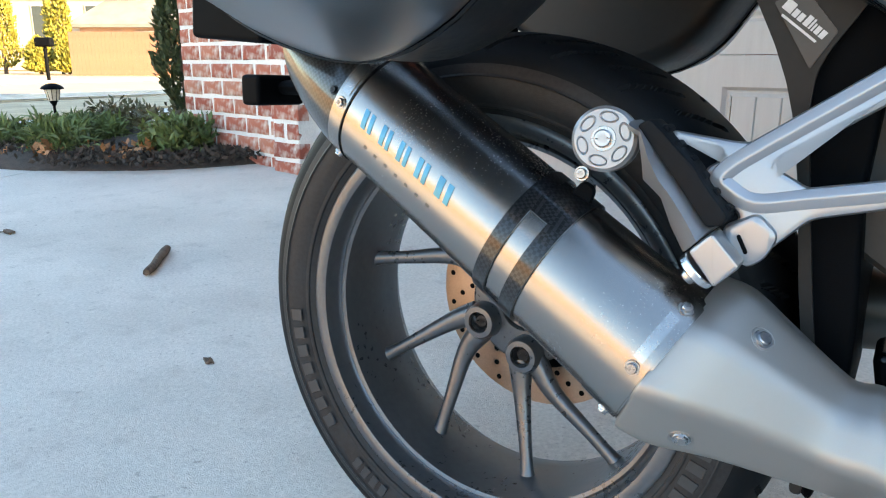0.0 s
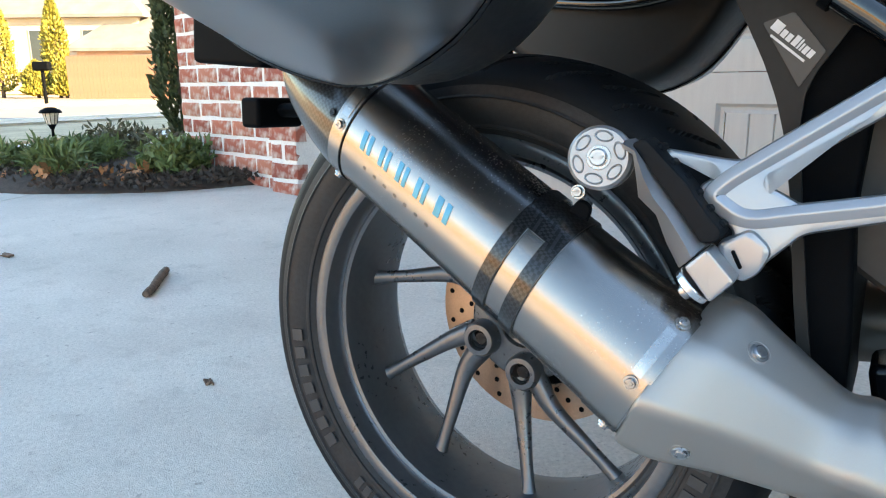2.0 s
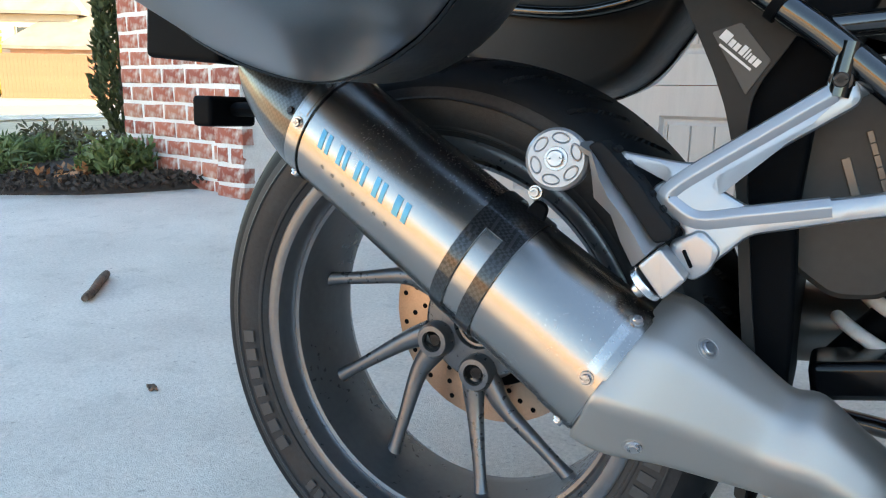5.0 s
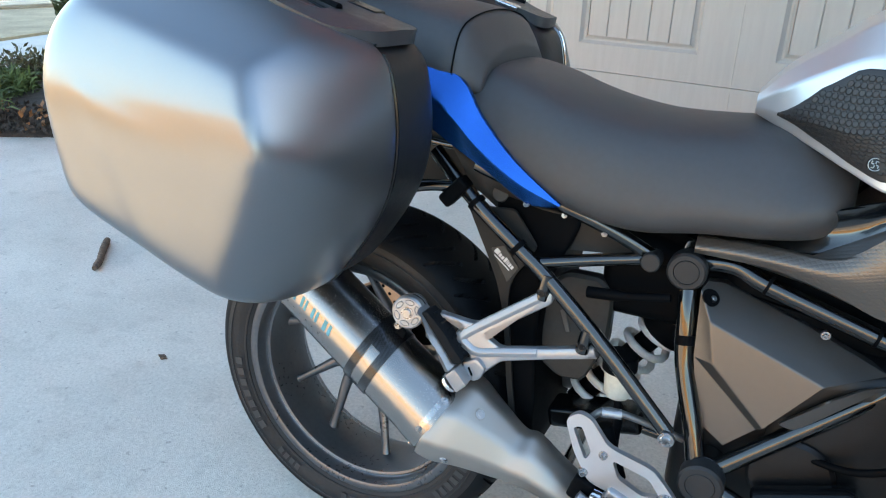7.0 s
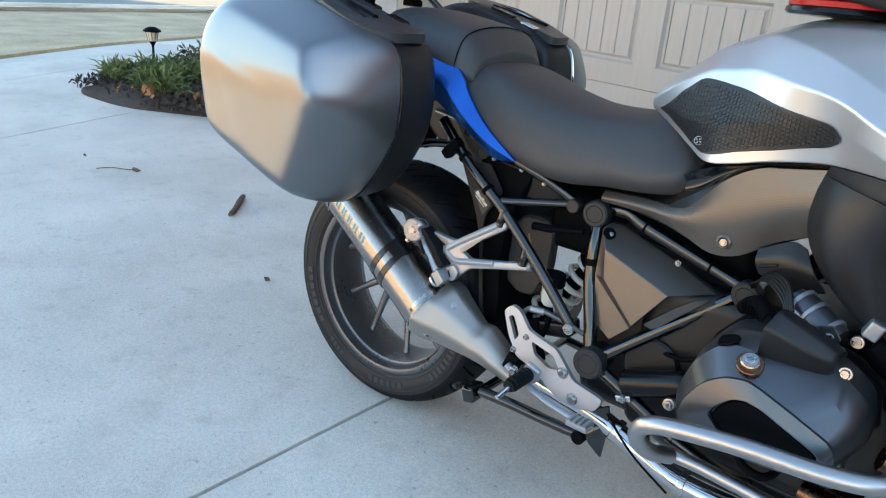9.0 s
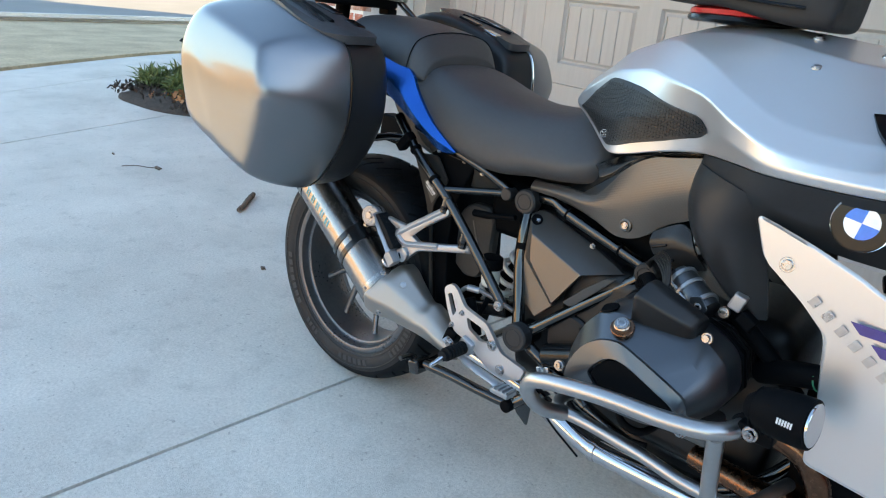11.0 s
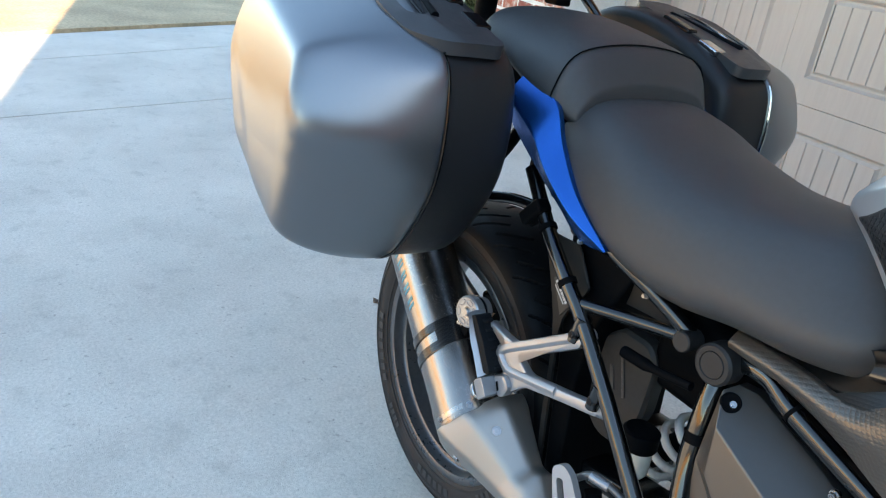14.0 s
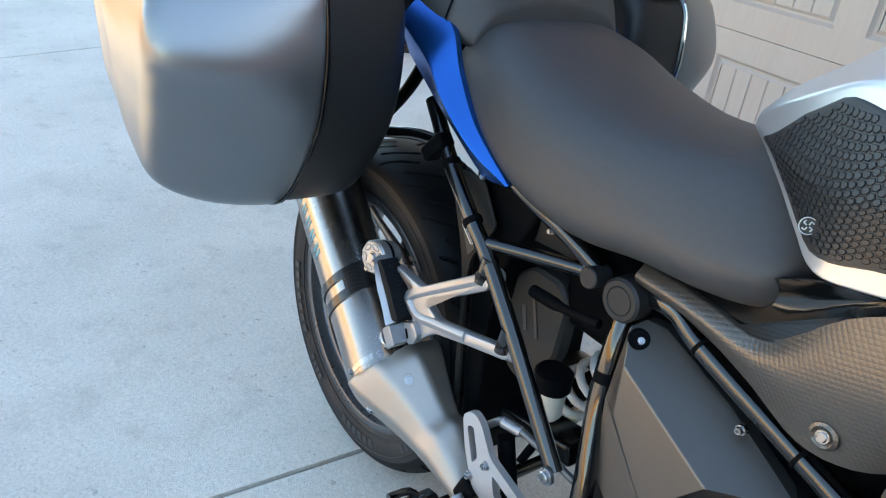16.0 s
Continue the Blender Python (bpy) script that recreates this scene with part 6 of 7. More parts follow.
for side in (1, -1):
    def mir(bm):
        if side == -1:
            for v in bm.verts:
                v.co.y = 2 * YC - v.co.y
            bmesh.ops.reverse_faces(bm, faces=bm.faces[:])
        return bm
    # top facet, rib that runs round the face, sunk insert
    hr = [head_ring(-0.215, 0.97), head_ring(-0.222, 1.0), head_ring(-0.275, 1.0), head_ring(-0.281, 0.99)]
    hr += [face_ring(TO, -0.322, 1.0)] + [face_ring(FO, y, f) for y, f in ((-0.357, 1.0), (-0.3625, 0.988))] + [face_ring(FI, y, f) for y, f in ((-0.370, 1.03), (-0.370, 0.99), (-0.360, 0.95), (-0.360, 0.6))]
    head = part("cylinder_head_cover", mir(loft([rounded(q, 0.018, 4) for q in hr])), HEAD, bike, "dark grey cylinder head cover", angle=16)
    part("cover_insert", mir(loft([rounded(face_ring(FI, y, f), 0.006, 3) for y, f in ((-0.358, 0.93), (-0.365, 0.92), (-0.367, 0.89), (-0.367, 0.3))])), BLACK_PLASTIC, head, "black insert of the head cover", angle=30)
    part("gasket", mir(loft([head_ring(-0.205, 0.985), head_ring(-0.205, 1.015), head_ring(-0.217, 1.015), head_ring(-0.217, 0.985)])), BLACK_PLASTIC, head)
    part("oil_plug", mir(disc((0.9300, -0.3455, 0.5860), (0.05, -0.55, 0.83), 0.0135, 0.016, 28)), mat("worn_plug", (0.42, 0.33, 0.27), 0.3, 1.0) if side == 1 else bpy.data.materials["worn_plug"], head, "bright hexagon oil filler plug")
    part("plug_ring", mir(disc((0.9298, -0.3430, 0.5825), (0.05, -0.55, 0.83), 0.0190, 0.008, 28)), COPPER, head)
    part("plug_socket", mir(bolt((0.9303, -0.3500, 0.5927), (0.05, -0.55, 0.83), 0.0078, 0.004)), SCREW, head)
    part("cover_scoop", mir(plate([(0.872, -0.300, 0.589), (0.895, -0.300, 0.601), (0.907, -0.312, 0.600), (0.896, -0.325, 0.592), (0.876, -0.322, 0.582)], 0.005, (-0.2, -0.4, 0.83), 0.008, 0.002)), BLACK_PLASTIC, head)
    for x, y, z in ((0.836, -0.354, 0.479), (1.039, -0.277, 0.589)):
        part("screw", mir(bolt((x, y, z), (0, -1, 0.2), 0.0066, 0.007)), SCREW, head)
    for i in range(7):
        y = -0.135 - 0.0115 * i
        q = [Vector((HC.x + 0.012 + (x - HC.x) * 0.86, y, HC.z - 0.004 + (z - HC.z) * 0.9)) for x, z in HO]
        part("cooling_fin", mir(loft([q, [p + Vector((0, -0.005, 0)) for p in q]])), ENGINE, bike)
    part("cylinder", mir(sweep([(0.965, -0.08, 0.525), (0.965, -0.21, 0.525)], 0.07, 28)), ENGINE, bike)
    # ignition cover and cable loom above the head
    part("coil_cover", mir(facets([[Vector((x, y, z)) for x, y, z in r] for r in (
        [(0.930, -0.255, 0.595), (0.930, -0.318, 0.592), (0.931, -0.326, 0.632), (0.938, -0.308, 0.650), (0.940, -0.290, 0.654)],
        [(0.936, -0.255, 0.593), (0.936, -0.324, 0.590), (0.937, -0.333, 0.638), (0.946, -0.311, 0.657), (0.950, -0.288, 0.660)],
        [(0.975, -0.255, 0.590), (0.975, -0.312, 0.586), (0.977, -0.322, 0.624), (0.984, -0.301, 0.641), (0.988, -0.280, 0.644)],
        [(1.015, -0.255, 0.586), (1.015, -0.296, 0.582), (1.018, -0.306, 0.608), (1.022, -0.288, 0.622), (1.026, -0.268, 0.624)],
        [(1.026, -0.255, 0.588), (1.026, -0.286, 0.586), (1.028, -0.294, 0.602), (1.030, -0.278, 0.614), (1.034, -0.262, 0.615)])], 0.006, 3, 3)), COIL, bike, "black ignition coil cover", angle=40)
    # crash bar: upper loop, lower rail, front post
    bar = part("crash_bar", mir(sweep(curve([(0.850, -0.335, 0.385), (0.828, -0.375, 0.402), (0.816, -0.405, 0.435), (0.826, -0.420, 0.466), (0.862, -0.425, 0.484), (0.96, -0.425, 0.502), (1.06, -0.418, 0.508), (1.12, -0.398, 0.513), (1.145, -0.35, 0.516), (1.15, -0.27, 0.515)], 6), 0.0135, 18)), STEEL, bike, "polished stainless crash bar")
    part("lower_rail", mir(sweep(curve([(0.78, -0.16, 0.33), (0.80, -0.26, 0.365), (0.835, -0.322, 0.382), (0.90, -0.330, 0.386), (1.00, -0.335, 0.382), (1.09, -0.345, 0.378), (1.16, -0.32, 0.372), (1.19, -0.18, 0.36)], 6), 0.0110, 16)), STEEL, bar)
    part("front_post", mir(sweep([(1.122, -0.396, 0.505), (1.118, -0.345, 0.372)], 0.0125, 16)), STEEL, bar)
    part("bar_clamp", mir(disc((1.146, -0.345, 0.516), (0.3, 1, 0), 0.019, 0.030, 20)), BLACK_PLASTIC, bar)
    # auxiliary lamp on the bar
    lamp = part("auxiliary_lamp", mir(sweep([(1.150, -0.372, 0.560), (1.168, -0.378, 0.565), (1.19, -0.384, 0.570), (1.225, -0.388, 0.575), (1.232, -0.389, 0.576)], [0.018, 0.030, 0.034, 0.035, 0.034], 26)), BLACK_PLASTIC, bike, "black round auxiliary lamp with cooling ribs")
    for i in range(5):
        part("lamp_rib", mir(disc((1.160 + 0.0075 * i, -0.375 - 0.0015 * i, 0.5625 + 0.0013 * i), (1, -0.1, 0.1), 0.030 + 0.0012 * i, 0.003, 26)), BLACK_PLASTIC, lamp)
    part("lamp_mount", mir(rbox((1.165, -0.365, 0.522), (0.05, 0.03, 0.022), 0.004)), BLACK_PLASTIC, lamp)
    part("mount_bolt", mir(bolt((1.160, -0.381, 0.522), (0, -1, 0), 0.008, 0.008)), SCREW, lamp)
    part("lamp_lens", mir(disc((1.233, -0.389, 0.576), (1, -0.1, 0.1), 0.030, 0.004, 26)), CHROME, lamp)
mat("white_print", (0.60, 0.60, 0.60), 0.5)
for i in range(6):
    part("label_bar", rbox((1.196 + 0.0035 * i, -0.4205 - 0.0003 * i, 0.578), (0.0022, 0.002, 0.008), 0.0, (0, 0, 5)), bpy.data.materials["white_print"], bike)

# panels and intake between flank and head
bp = part("intake_guard", sheet([[(0.8585, -0.142, 0.690), (0.905, -0.150, 0.717), (0.930, -0.154, 0.712)], [(0.860, -0.152, 0.672), (0.905, -0.164, 0.686), (0.950, -0.166, 0.682)], [(0.868, -0.146, 0.652), (0.916, -0.156, 0.640), (0.972, -0.158, 0.654)]], 0.006, 4, 4), COIL, bike, "black slotted intake guard", angle=24)
# no openings cut: darker bars carry the shade inside the slots
for x, z, w in ((0.884, 0.674, 0.028), (0.905, 0.652, 0.022)):
    part("slot", rbox((x, -0.1615, z), (w, 0.008, 0.005), 0.0015, (0, -22, 0), None, 1), BLACK_GLOSS, bp)
CASTING = mat("grey_casting", (0.10, 0.105, 0.115), 0.32, 0.8)
thr = part("throttle_body", sweep([(0.935, -0.185, 0.640), (0.950, -0.190, 0.634), (0.985, -0.205, 0.618), (1.010, -0.214, 0.606)], [0.022, 0.027, 0.028, 0.024], 28), CASTING, bike, "grey cast throttle body")
for c in ((0.947, -0.189, 0.636), (0.968, -0.198, 0.626), (0.998, -0.210, 0.612)):
    clamp = part("hose_clamp", disc(c, (0.86, -0.34, -0.38), 0.0292, 0.007, 28), ALU, thr)
    part("clamp_screw", rod(Vector(c) + Vector((-0.006, -0.030, 0.002)), Vector(c) + Vector((0.008, -0.033, -0.006)), 0.0035, 10), SCREW, clamp)
part("throttle_lever", plate([(0.985, -0.238, 0.632), (1.004, -0.242, 0.640), (1.020, -0.244, 0.622), (1.006, -0.242, 0.602), (0.990, -0.240, 0.608)], 0.005, (0.1, -1, 0.1), 0.005, 0.001), CASTING, thr)
part("screw", bolt((1.004, -0.246, 0.622), (0.1, -1, 0.1), 0.0055, 0.004), SCREW, thr)
for k in range(5):
    part("intake_cable", sweep(curve([(0.860, -0.128 - 0.004 * k, 0.618 + 0.003 * k), (0.890, -0.165 - 0.005 * k, 0.664 - 0.002 * k), (0.925, -0.205 - 0.004 * k, 0.668 - 0.005 * k), (0.948, -0.240 - 0.003 * k, 0.640 - 0.004 * k)], 6), 0.0024, 8), COIL, bike)
for z, y in ((0.600, -0.150), (0.582, -0.160), (0.560, -0.150)):
    part("intake_pipe", sweep(curve([(0.870, y + 0.03, z - 0.02), (0.925, y - 0.02, z), (0.985, y - 0.03, z - 0.01), (1.050, y, z - 0.03)], 5), 0.0075, 12), BLACK_GLOSS, bike)
inj = part("injector", rbox((1.050, -0.205, 0.638), (0.022, 0.026, 0.028), 0.004, (0, 20, 10)), ALU, bike, "bright metal fuel injector block")
part("screw", bolt((1.037, -0.221, 0.618), (0, -1, 0.1), 0.0065, 0.004), SCREW, inj)
part("injector_plug", rbox((1.07, -0.205, 0.612), (0.03, 0.022, 0.022), 0.004, (0, 30, 0)), BLACK_PLASTIC, inj)
loom = part("cable_loom", sweep(curve([(0.86, -0.15, 0.59), (0.89, -0.19, 0.62), (0.915, -0.225, 0.612), (0.935, -0.245, 0.600)], 6), 0.012, 12), BLACK_PLASTIC, bike, "ribbed black cable loom")
for i in range(8):
    part("loom_rib", disc(Vector((0.872, -0.168, 0.604)).lerp(Vector((0.920, -0.23, 0.612)), i / 7), (0.6, -0.75, 0.1), 0.0138, 0.0035, 14), BLACK_PLASTIC, loom)
for pts, r in (([(0.70, -0.10, 0.44), (0.78, -0.14, 0.455), (0.84, -0.17, 0.50)], 0.005), ([(0.86, -0.10, 0.56), (0.92, -0.13, 0.585), (1.0, -0.16, 0.57), (1.08, -0.15, 0.56)], 0.006),
               ([(0.72, -0.13, 0.33), (0.78, -0.17, 0.30), (0.86, -0.18, 0.29), (0.95, -0.19, 0.31)], 0.005), ([(1.03, -0.15, 0.60), (1.10, -0.17, 0.56), (1.16, -0.16, 0.50)], 0.014),
               ([(1.10, -0.16, 0.52), (1.16, -0.2, 0.555), (1.22, -0.22, 0.575)], 0.02), ([(0.66, -0.15, 0.30), (0.74, -0.19, 0.262), (0.82, -0.19, 0.215)], 0.0022)):
    part("hose", sweep(curve(pts, 6), r, 12), BLACK_PLASTIC, bike)
part("hose_mark", disc((1.195, -0.212, 0.566), (1, -0.35, 0.3), 0.0205, 0.003, 18), mat("green_band", (0.02, 0.25, 0.14), 0.5), bike)
st = part("starter_motor", sweep([(0.685, -0.145, 0.368), (0.69, -0.145, 0.370), (0.79, -0.150, 0.412), (0.80, -0.150, 0.416)], [0.022, 0.026, 0.026, 0.022], 24), BLACK_GLOSS, bike, "glossy black starter motor")
part("starter_bracket", rbox((0.700, -0.172, 0.352), (0.030, 0.008, 0.012), 0.002, (0, -20, 0)), CHROME, st)
part("screw", bolt((0.700, -0.178, 0.352), (0, -1, 0), 0.0055, 0.004), SCREW, st)
for x, z in ((0.86, 0.395), (0.90, 0.40), (0.935, 0.392), (0.98, 0.40), (1.02, 0.395)):
    part("engine_bolt", bolt((x, -0.235, z), (0, -1, 0), 0.0085, 0.010), SCREW, bike)
bm = rbox((0.95, -0.20, 0.405), (0.24, 0.07, 0.05), 0.012)
part("lower_head", bm, mat("engine_grey", (0.14, 0.14, 0.14), 0.45, 0.7), bike)
part("spark_lead", sweep(curve([(0.93, -0.30, 0.445), (0.95, -0.325, 0.418), (0.985, -0.32, 0.41), (1.0, -0.27, 0.42)], 5), 0.0065, 10), BLACK_PLASTIC, bike)
part("front_cover", rbox((1.235, 0.02, 0.37), (0.15, 0.27, 0.34), 0.03), BLACK_PLASTIC, bike, "black cover in front of the engine")
part("radiator", rbox((1.27, -0.13, 0.62), (0.05, 0.20, 0.26), 0.01), BLACK_PLASTIC, bike)
part("radiator", rbox((1.27, 0.17, 0.62), (0.05, 0.20, 0.26), 0.01), BLACK_PLASTIC, bike)

# behind the rear tubes: inner guard, suspension, fluid bottle
part("inner_mudguard", casting(xz(-0.093, (0.281, 0.590), (0.272, 0.640), (0.262, 0.715), (0.400, 0.735), (0.392, 0.690), (0.348, 0.580), (0.343, 0.50), (0.351, 0.40), (0.352, 0.30), (0.335, 0.235), (0.322, 0.25), (0.323, 0.34), (0.310, 0.42), (0.299, 0.50), (0.289, 0.556)), 0.215, (0, 1, 0), 0.006, 0.012), BLACK_PLASTIC, bike, "upright black inner mudguard", angle=50)
sling = part("spray_guard", plate(xz(-0.104, (0.225, 0.700), (0.245, 0.660), (0.259, 0.633), (0.270, 0.611), (0.281, 0.584), (0.289, 0.556), (0.298, 0.506), (0.309, 0.420), (0.322, 0.340), (0.321, 0.250), (0.330, 0.250), (0.331, 0.340), (0.318, 0.425), (0.307, 0.507), (0.300, 0.565), (0.3015, 0.590), (0.308, 0.606), (0.324, 0.630), (0.338, 0.655), (0.300, 0.705)), 0.005), mat("grey_guard", (0.020, 0.0195, 0.019), 0.55, 0.0, spec=0.2), bike, "dark grey spray guard with a pale label")
part("guard_label", plate(xz(-0.1095, (0.267, 0.640), (0.2885, 0.647), (0.3125, 0.618), (0.2965, 0.5915)), 0.0012, (0, -1, 0), 0.002, 0), mat("label_grey", (0.034, 0.033, 0.032), 0.45), sling)
WP = bpy.data.materials["white_print"]
for k, (u0, u1, h, v) in enumerate(((0.0, 0.008, 0.008, 0), (0.009, 0.013, 0.0058, 0), (0.014, 0.018, 0.0058, 0), (0.0195, 0.0235, 0.008, 0), (0.0245, 0.026, 0.008, 0), (0.027, 0.0285, 0.006, 0), (0.0295, 0.033, 0.006, 0), (0.034, 0.038, 0.006, 0), (0.004, 0.036, 0.0018, -0.0045))):
    d = Vector((0.78, 0, -0.62)).normalized()
    nrm = Vector((0.62, 0, 0.78))
    o = Vector((0.2725, -0.1108, 0.636)) + nrm * v
    q = [o + d * u0, o + d * u1, o + d * u1 + nrm * h, o + d * u0 + nrm * h]
    part("label_bar", loft([q, [p + Vector((0, -0.0004, 0)) for p in q]]), WP, sling)
shock = part("shock_spring", sweep([Vector((0.40, 0.02, 0.36)) + Vector((0.115, 0, 0.155)) * (i / 90) + 0.033 * (math.cos(i * 2 * math.pi * 6 / 90) * Vector((0.8, 0, -0.6)) + math.sin(i * 2 * math.pi * 6 / 90) * Vector((0, 1, 0))) for i in range(91)], 0.0065, 10), mat("white_spring", (0.72, 0.72, 0.70), 0.35), bike, "white coil spring of the rear shock")
part("shock_body", rod((0.39, 0.02, 0.35), (0.53, 0.02, 0.54), 0.018), BLACK_PLASTIC, shock)
part("shock_top", disc((0.525, 0.02, 0.53), (0.6, 0, 0.8), 0.042, 0.05, 28), BLACK_PLASTIC, shock)
part("shock_link", rbox((0.44, -0.03, 0.365), (0.15, 0.06, 0.035), 0.008, (0, -12, 0)), BLACK_GLOSS, bike)
box = part("control_box", plate(xz(-0.028, (0.340, 0.575), (0.372, 0.605), (0.425, 0.606), (0.445, 0.580), (0.445, 0.50), (0.415, 0.430), (0.375, 0.425), (0.338, 0.450)), 0.030, (0, -1, 0), 0.012, 0.005), mat("matt_grey_plastic", (0.040, 0.038, 0.036), 0.5, spec=0.3), bike, "matt grey suspension control box")
for i in range(6):
    part("raised_bar", rbox((0.388 + 0.0035 * i, -0.0595, 0.562 - 0.0095 * i), (0.010, 0.002, 0.005), 0.0005, (0, 70, 0), None, 1), DARK_GREY, box)
for i in range(3):
    part("raised_bar", rbox((0.374 + 0.004 * i, -0.0595, 0.538 - 0.011 * i), (0.013, 0.002, 0.007), 0.0005, (0, 70, 0), None, 1), DARK_GREY, box)
bottle = part("brake_fluid_bottle", sweep([(0.476, -0.085, 0.440), (0.476, -0.085, 0.446), (0.474, -0.085, 0.485)], [0.017, 0.021, 0.0215], 24), mat("milky_plastic", (0.62, 0.60, 0.52), 0.35), bike, "milky brake fluid bottle with a black cap")
part("bottle_cap", sweep([(0.474, -0.085, 0.482), (0.474, -0.085, 0.485), (0.473, -0.085, 0.507), (0.473, -0.085, 0.510)], [0.023, 0.0255, 0.0255, 0.022], 28), BLACK_PLASTIC, bottle)
part("bottle_hose", sweep(curve([(0.476, -0.085, 0.44), (0.485, -0.10, 0.41), (0.49, -0.13, 0.385)], 5), 0.006, 10), BLACK_PLASTIC, bottle)
hose = part("brake_hose", sweep(curve([(0.452, -0.165, 0.432), (0.475, -0.155, 0.452), (0.52, -0.14, 0.443), (0.58, -0.12, 0.42)], 6), 0.0052, 12), mat("braided_hose", (0.16, 0.16, 0.165), 0.4, 0.6, fine=900), bike, "grey braided brake hose")
part("hose_end", rod((0.470, -0.157, 0.449), (0.496, -0.148, 0.4485), 0.0072), ALU, hose)
part("cable_plug", sweep(curve([(0.415, -0.095, 0.598), (0.47, -0.10, 0.606), (0.53, -0.10, 0.618)], 5), [0.0085] * 5 + [0.006] * 6, 12), BLACK_PLASTIC, bike)
part("battery_tray", rbox((0.50, 0.02, 0.60), (0.16, 0.14, 0.10), 0.02), BLACK_PLASTIC, bike)
part("frame_spine", rbox((0.42, 0.02, 0.67), (0.45, 0.13, 0.06), 0.02, (0, 16, 0)), BLACK_PLASTIC, bike)

# ---- side cases, rack, bags ----
CASE_BACK = [(0.192, 0.925), (0.209, 0.880), (0.214, 0.815), (0.202, 0.752), (0.165, 0.683), (0.110, 0.618), (0.03, 0.590), (-0.074, 0.612), (-0.159, 0.665), (-0.221, 0.742), (-0.236, 0.84), (-0.207, 0.955), (-0.130, 1.005), (-0.025, 1.008), (0.07, 0.985), (0.14, 0.958)]


RIMS = closed_curve([Vector((x, 0, z)) for x, z in CASE_BACK], 13)
# facets of the lid: reach, its change along x and z, where that reach holds
FACETS = ((0.503, 0.052, -0.2568, 0.1517, 0.8279), (0.516, -1.94, -0.858, 0.1517, 0.8279), (0.503, 0.080, 0.1123, 0.1517, 0.8279), (0.516, -1.65, 0.86, 0.1517, 0.8279), (0.310, 2.018, 0, -0.276, 0.8), (0.304, 0.675, 2.181, 0, 0.5867), (0.469, -0.3575, -2.11, 0.1225, 0.9265))


def lid_depth(x, z):
    q = [d + a * (x - x0) + b * (z - z0) for d, a, b, x0, z0 in FACETS]
    front = -0.018 * math.log(math.exp(-q[1] / 0.018) + math.exp(-q[3] / 0.018))
    q = [q[0], front, q[2]] + q[4:]
    m = min(q)
    k = 0.009 + 0.010 * min(1, max(0, (0.87 - z) / 0.10))  # softer creases low down
    d = m - k * math.log(sum(math.exp((m - v) / k) for v in q))
    # soft swage that runs under the ridge and bends down at the rear
    under = 0.868 - 0.22 * (x + 0.10) - z
    swage = 1 / (1 + math.exp(-min(60, max(-60, under / 0.006)))) / (1 + math.exp(-min(60, max(-60, (x + 0.125 - 0.5 * under) / 0.012))))
    e = d + 0.003 * swage * min(1, max(0, (0.10 - x) / 0.15))
    return 0.307 + 0.006 * math.log1p(math.exp(min(40, (e - 0.307) / 0.006)))




